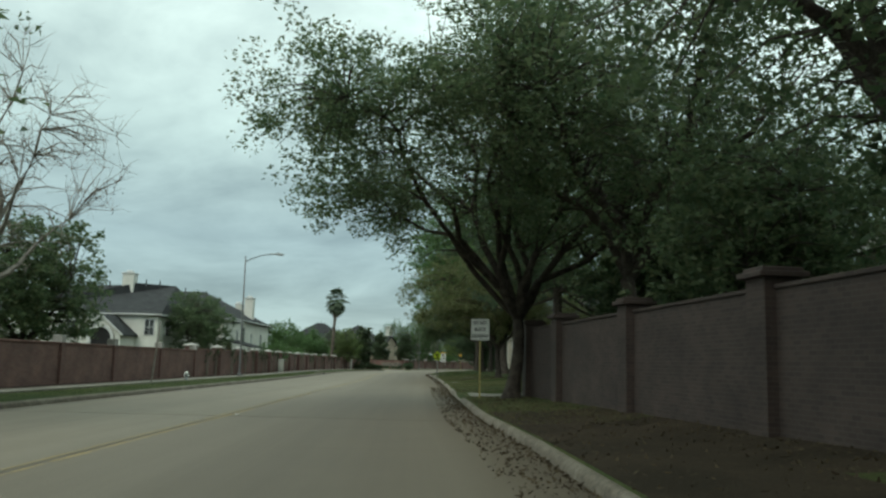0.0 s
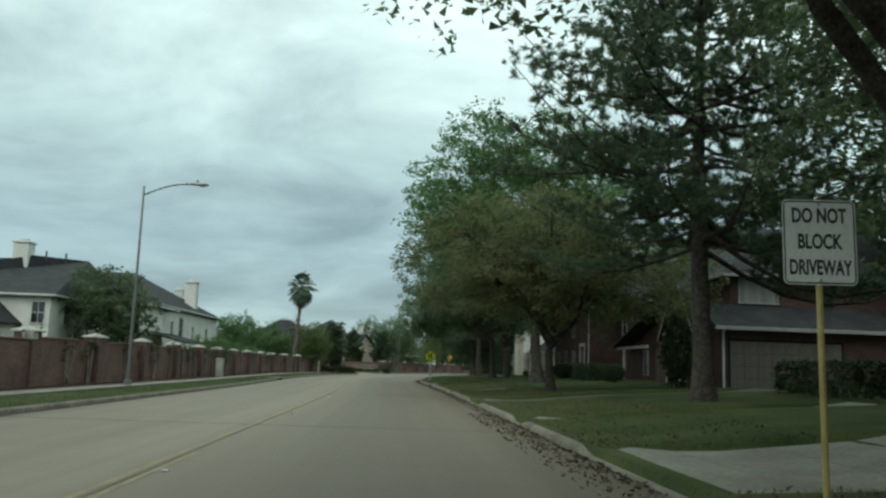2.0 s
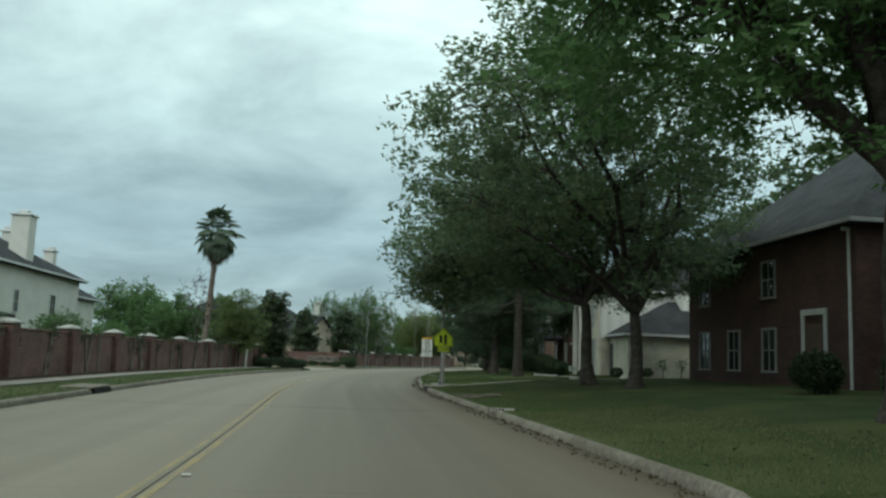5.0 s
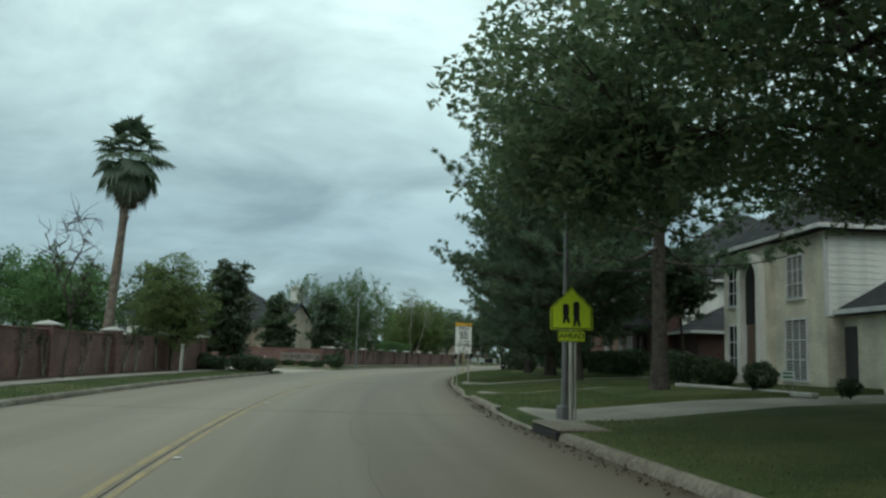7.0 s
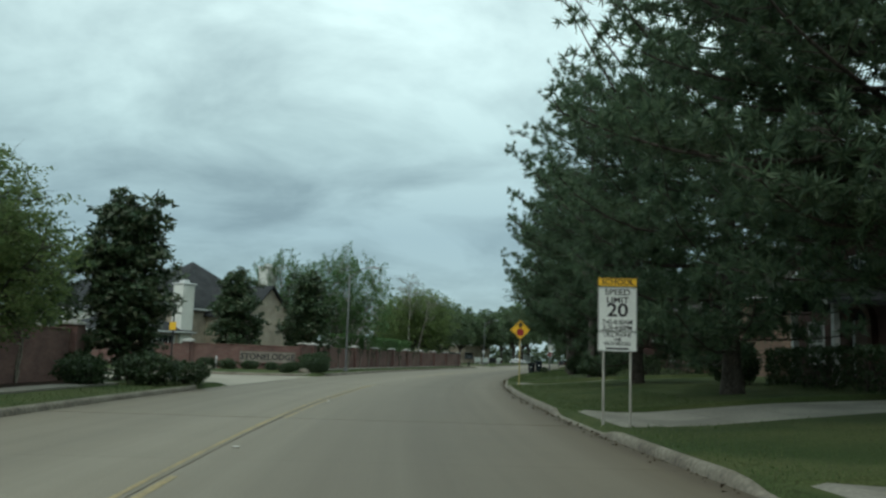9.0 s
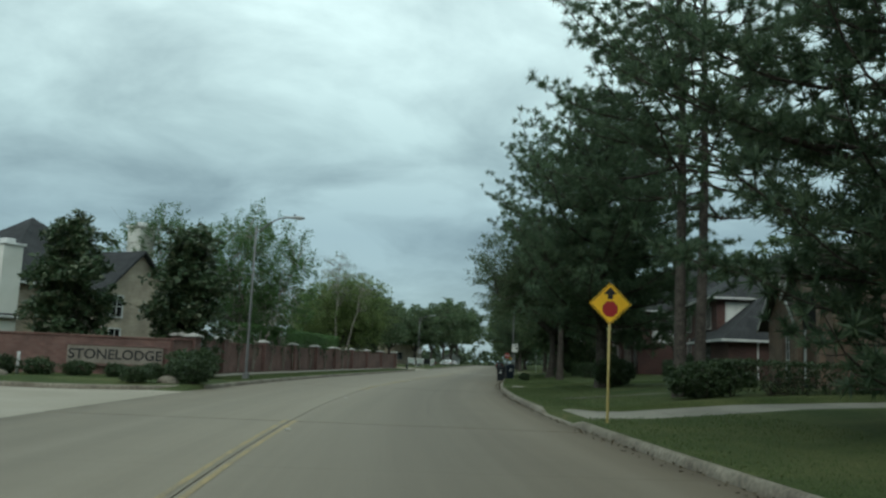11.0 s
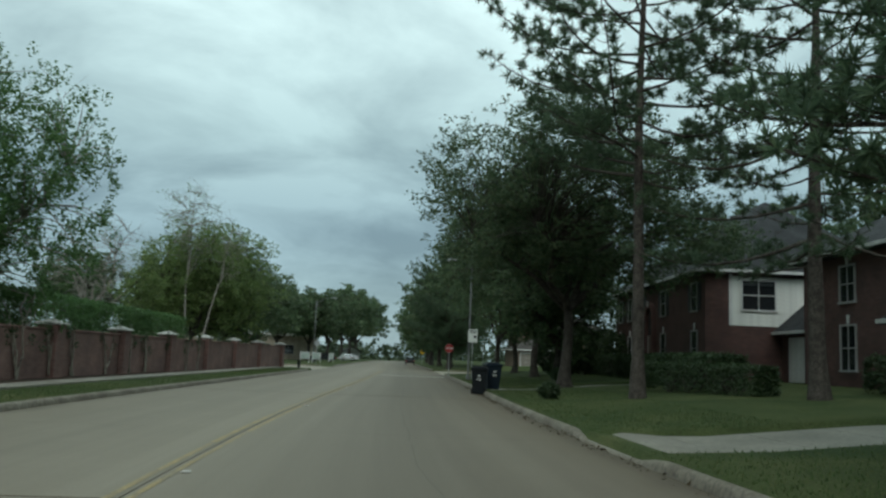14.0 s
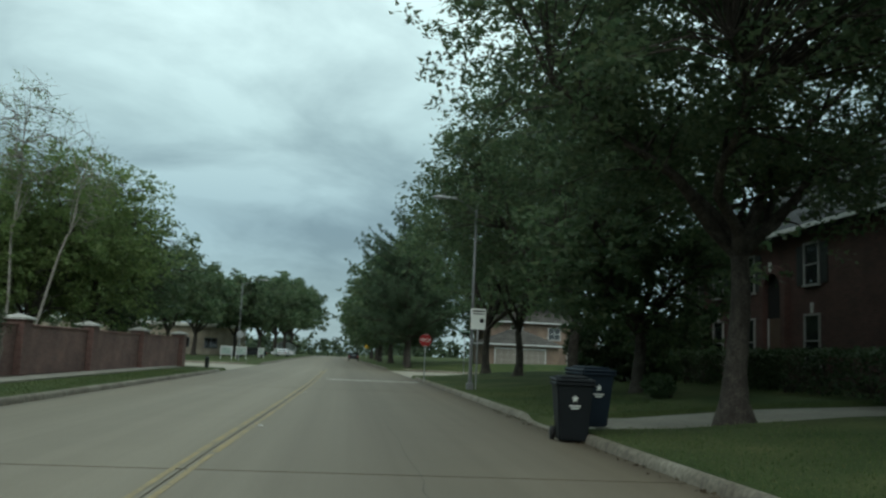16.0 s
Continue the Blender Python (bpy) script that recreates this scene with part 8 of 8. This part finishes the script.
# Parked cars, far off.
def car(x, y, turn, paint, label, z=0.0):
    t = thing("car", label, "car", pose(x, y, z, 0, 0, turn))
    bm = prism(bmesh.new(), [(-2.2, 0.35), (2.2, 0.35), (2.25, 0.7), (1.4, 0.95), (0.6, 1.4), (-1.0, 1.42), (-1.9, 1.0), (-2.25, 0.9)], -0.85, 0.85)
    bmesh.ops.bevel(bm, geom=bm.edges[:], offset=0.06, segments=2, affect="EDGES")
    body = part("body", bm, paint, t)
    for sy in (-0.858, 0.852):
        part("side_window", prism(bmesh.new(), [(-1.6, 0.98), (1.15, 0.98), (0.55, 1.32), (-0.95, 1.34)], sy, sy + 0.006), M_GLASS, body)
    part("rear_window", boxed(-0.66, 0.66, -0.01, 0, 0, 0.5), M_GLASS, body, m=pose(-1.98, 0, 0.98, 0, 0, -90) @ pose(0, 0, 0, -62, 0, 0))
    for sy in (-0.7, 0.7):
        part("tail_lamp", boxed(-2.27, -2.2, sy - 0.12, sy + 0.12, 0.66, 0.82, 0.01), M_TAIL, body, "red tail lamp")
        part("headlight", boxed(2.17, 2.26, sy - 0.12, sy + 0.12, 0.56, 0.68, 0.01), M_LENS, body)
    for wx in (-1.35, 1.35):
        for sy in (-0.78, 0.78):
            w = put_mesh("wheel", shared("tyre", lambda: tubes_mesh("wheel", [(np.array([(0, -0.1, 0), (0, -0.095, 0), (0, 0.095, 0), (0, 0.1, 0)]), (0.2, 0.33, 0.33, 0.2), 18)])), M_RUBBER, t, m=pose(wx, sy, 0.33))
            put_mesh("rim", shared("rim", lambda: tubes_mesh("rim", [(np.array([(0, -0.105, 0), (0, -0.104, 0), (0, 0.104, 0), (0, 0.105, 0)]), (0.02, 0.2, 0.2, 0.02), 12)])), M_STEEL, w)
    return t


car(*at(318, 4.3), heading(318), M_CAR, "dark car parked at the kerb far down the street")
car(*at(330, -8.5), heading(330), M_CAR_W, "white car parked beyond the junction", 0.1)
car(*at(345, -9.5), heading(345) + 90, M_CAR_W, "white car parked beyond the junction", 0.1)
car(*at(292, -10.5), heading(292) + 90, M_CAR, "dark car parked beyond the junction", 0.1)

# ---- loose cover: grass blades, litter, far woods ----
rng = np.random.default_rng(91)


def blades(name, spans, n, hgt, label, material):
    vs = []
    for s0, s1, d0, d1, share in spans:
        m = int(n * share)
        ss, dd = rng.uniform(s0, s1, m), rng.uniform(d0, d1, m)
        for s, d in zip(ss, dd):
            if d > 0 and any(a - 0.05 < s < b + 0.05 for a, b in RIGHT_DRIVES):
                continue
            x, y = at(s, d)
            vs.append((x, y, rise(d) - 0.005))
    c = np.array(vs)
    m = len(c)
    a = rng.uniform(0, 2 * np.pi, m)
    h = hgt * rng.uniform(0.5, 1.5, m)
    w = np.stack([np.cos(a), np.sin(a), 0 * a], 1) * 0.011
    tip = np.stack([rng.normal(0, 0.3, m) * h, rng.normal(0, 0.3, m) * h, h], 1)
    v = np.stack([c - w, c + w, c + tip], 1).reshape(-1, 3)
    return tagged(put_mesh(name, quads_mesh(name, v, np.arange(m * 3).reshape(-1, 3)), material), label, "grass", kind="stuff")


blades("grass", [(19, 82, 5.72, 9.5, 0.25)], 150000, 0.04, "dry short mown grass blades under the trees", M_BLADE_DRY)
blades("grass", [(82, 210, 5.72, 9.5, 0.50), (10, 138, -7.45, -5.75, 0.12), (164, 219, -7.45, -5.75, 0.13)], 150000, 0.042, "short mown grass blades with bare patches along the verge", M_BLADE)
c = []
for s0, s1, d0, d1, n in ((2, 50, 4.7, 5.5, 3600), (50, 110, 5.1, 5.5, 1300), (2, 42, 5.7, 9.4, 9000), (110, 200, 5.25, 5.52, 800), (40, 75, 5.8, 10, 1500)):
    for s, d in zip(rng.uniform(s0, s1, n), d1 - (d1 - d0) * rng.random(n) ** 2):
        if d > HALF and any(a < s < b for a, b in RIGHT_DRIVES):
            continue
        x, y = at(s, d)
        c.append((x, y, (rise(d) if d > HALF else 0.0) + 0.012))
litter = leaf_mesh("leaf_litter", np.array(c), 1, 0.01, 0.07, rng, (1, 1, 0.1), sub=1)
tagged(put_mesh("leaf_litter", litter, M_LITTER), "brown fallen leaves gathered along the kerb", "leaves", kind="stuff")

cs = []
for k in range(2600):
    a = rng.uniform(-75, 75)
    dist = rng.uniform(380, 560)
    x, y = 40 + dist * math.sin(math.radians(a)), 20 + dist * math.cos(math.radians(a))
    if abs(sd(x, y)[1]) < 14 and y < 470:
        continue
    hgt = 6 + 4 * noise.noise(Vector((x * 0.03, y * 0.03, 0))) + rng.uniform(-2, 2)
    for z in np.arange(0.5, max(2.0, hgt), 2.2):
        cs.append((x + rng.normal(0, 1.5), y + rng.normal(0, 1.5), z))
woods = leaf_mesh("far_woods", np.array(cs), 8, 2.0, 1.7, rng, (1, 1, 0.8), 0.9, sub=1)
tagged(put_mesh("far_woods", woods, M_FAR), "distant belt of woods along the horizon", "woods", kind="stuff")


# Bricks of the garden wall where the street passes it: the near ones each a piece, the rest of the panel in one.
def brick_mesh(name, spots):
    vs, fs = [], []
    for x, z in spots:
        k = len(vs)
        for u, w, y in ((-0.1, -0.0325, -0.111), (0.1, -0.0325, -0.111), (0.1, 0.0325, -0.111), (-0.1, 0.0325, -0.111),
                        (-0.096, -0.0285, -0.117), (0.096, -0.0285, -0.117), (0.096, 0.0285, -0.117), (-0.096, 0.0285, -0.117)):
            vs.append((x + u, y, z + w))
        fs += [(k + 4, k + 5, k + 6, k + 7), (k, k + 1, k + 5, k + 4), (k + 1, k + 2, k + 6, k + 5), (k + 2, k + 3, k + 7, k + 6), (k + 3, k, k + 4, k + 7)]
    return quads_mesh(name, np.array(vs), np.array(fs))


def fired(name, a, b):
    """One tone for each brick, with grain."""
    m = surface(name, a, b, 0.85, 6.0, 60.0, 0.4, dist=0.006, stain=0.3)
    t = m.node_tree
    oi = t.nodes.new("ShaderNodeObjectInfo")
    ge = t.nodes.new("ShaderNodeNewGeometry")
    su = t.nodes.new("ShaderNodeMath")
    t.links.new(oi.outputs["Random"], su.inputs[0])
    t.links.new(ge.outputs["Random Per Island"], su.inputs[1])
    mr = t.nodes.new("ShaderNodeMapRange")
    mr.inputs["From Max"].default_value = 2.0
    mr.inputs["To Min"].default_value, mr.inputs["To Max"].default_value = 0.6, 1.35
    t.links.new(su.outputs[0], mr.inputs["Value"])
    p = t.nodes["Principled BSDF"]
    hs = t.nodes.new("ShaderNodeHueSaturation")
    t.links.new(p.inputs["Base Color"].links[0].from_socket, hs.inputs["Color"])
    t.links.new(mr.outputs[0], hs.inputs["Value"])
    t.links.new(hs.outputs[0], p.inputs["Base Color"])
    return m


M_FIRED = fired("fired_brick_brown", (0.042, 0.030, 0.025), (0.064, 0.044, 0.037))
(bx, by), (ex, ey) = RIGHT_WALL[0], RIGHT_WALL[1]
ln, ang = math.hypot(ex - bx, ey - by), math.degrees(math.atan2(ey - by, ex - bx))
face = pose(bx, by, 0.3, 0, 0, ang)
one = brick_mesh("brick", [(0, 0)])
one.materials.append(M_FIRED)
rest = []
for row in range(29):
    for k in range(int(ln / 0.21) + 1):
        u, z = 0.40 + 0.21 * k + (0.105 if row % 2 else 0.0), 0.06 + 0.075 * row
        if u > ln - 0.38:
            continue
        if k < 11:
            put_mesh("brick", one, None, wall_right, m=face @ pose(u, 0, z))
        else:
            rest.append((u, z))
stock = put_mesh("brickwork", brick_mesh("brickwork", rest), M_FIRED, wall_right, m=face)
stock["kind"] = "stuff"
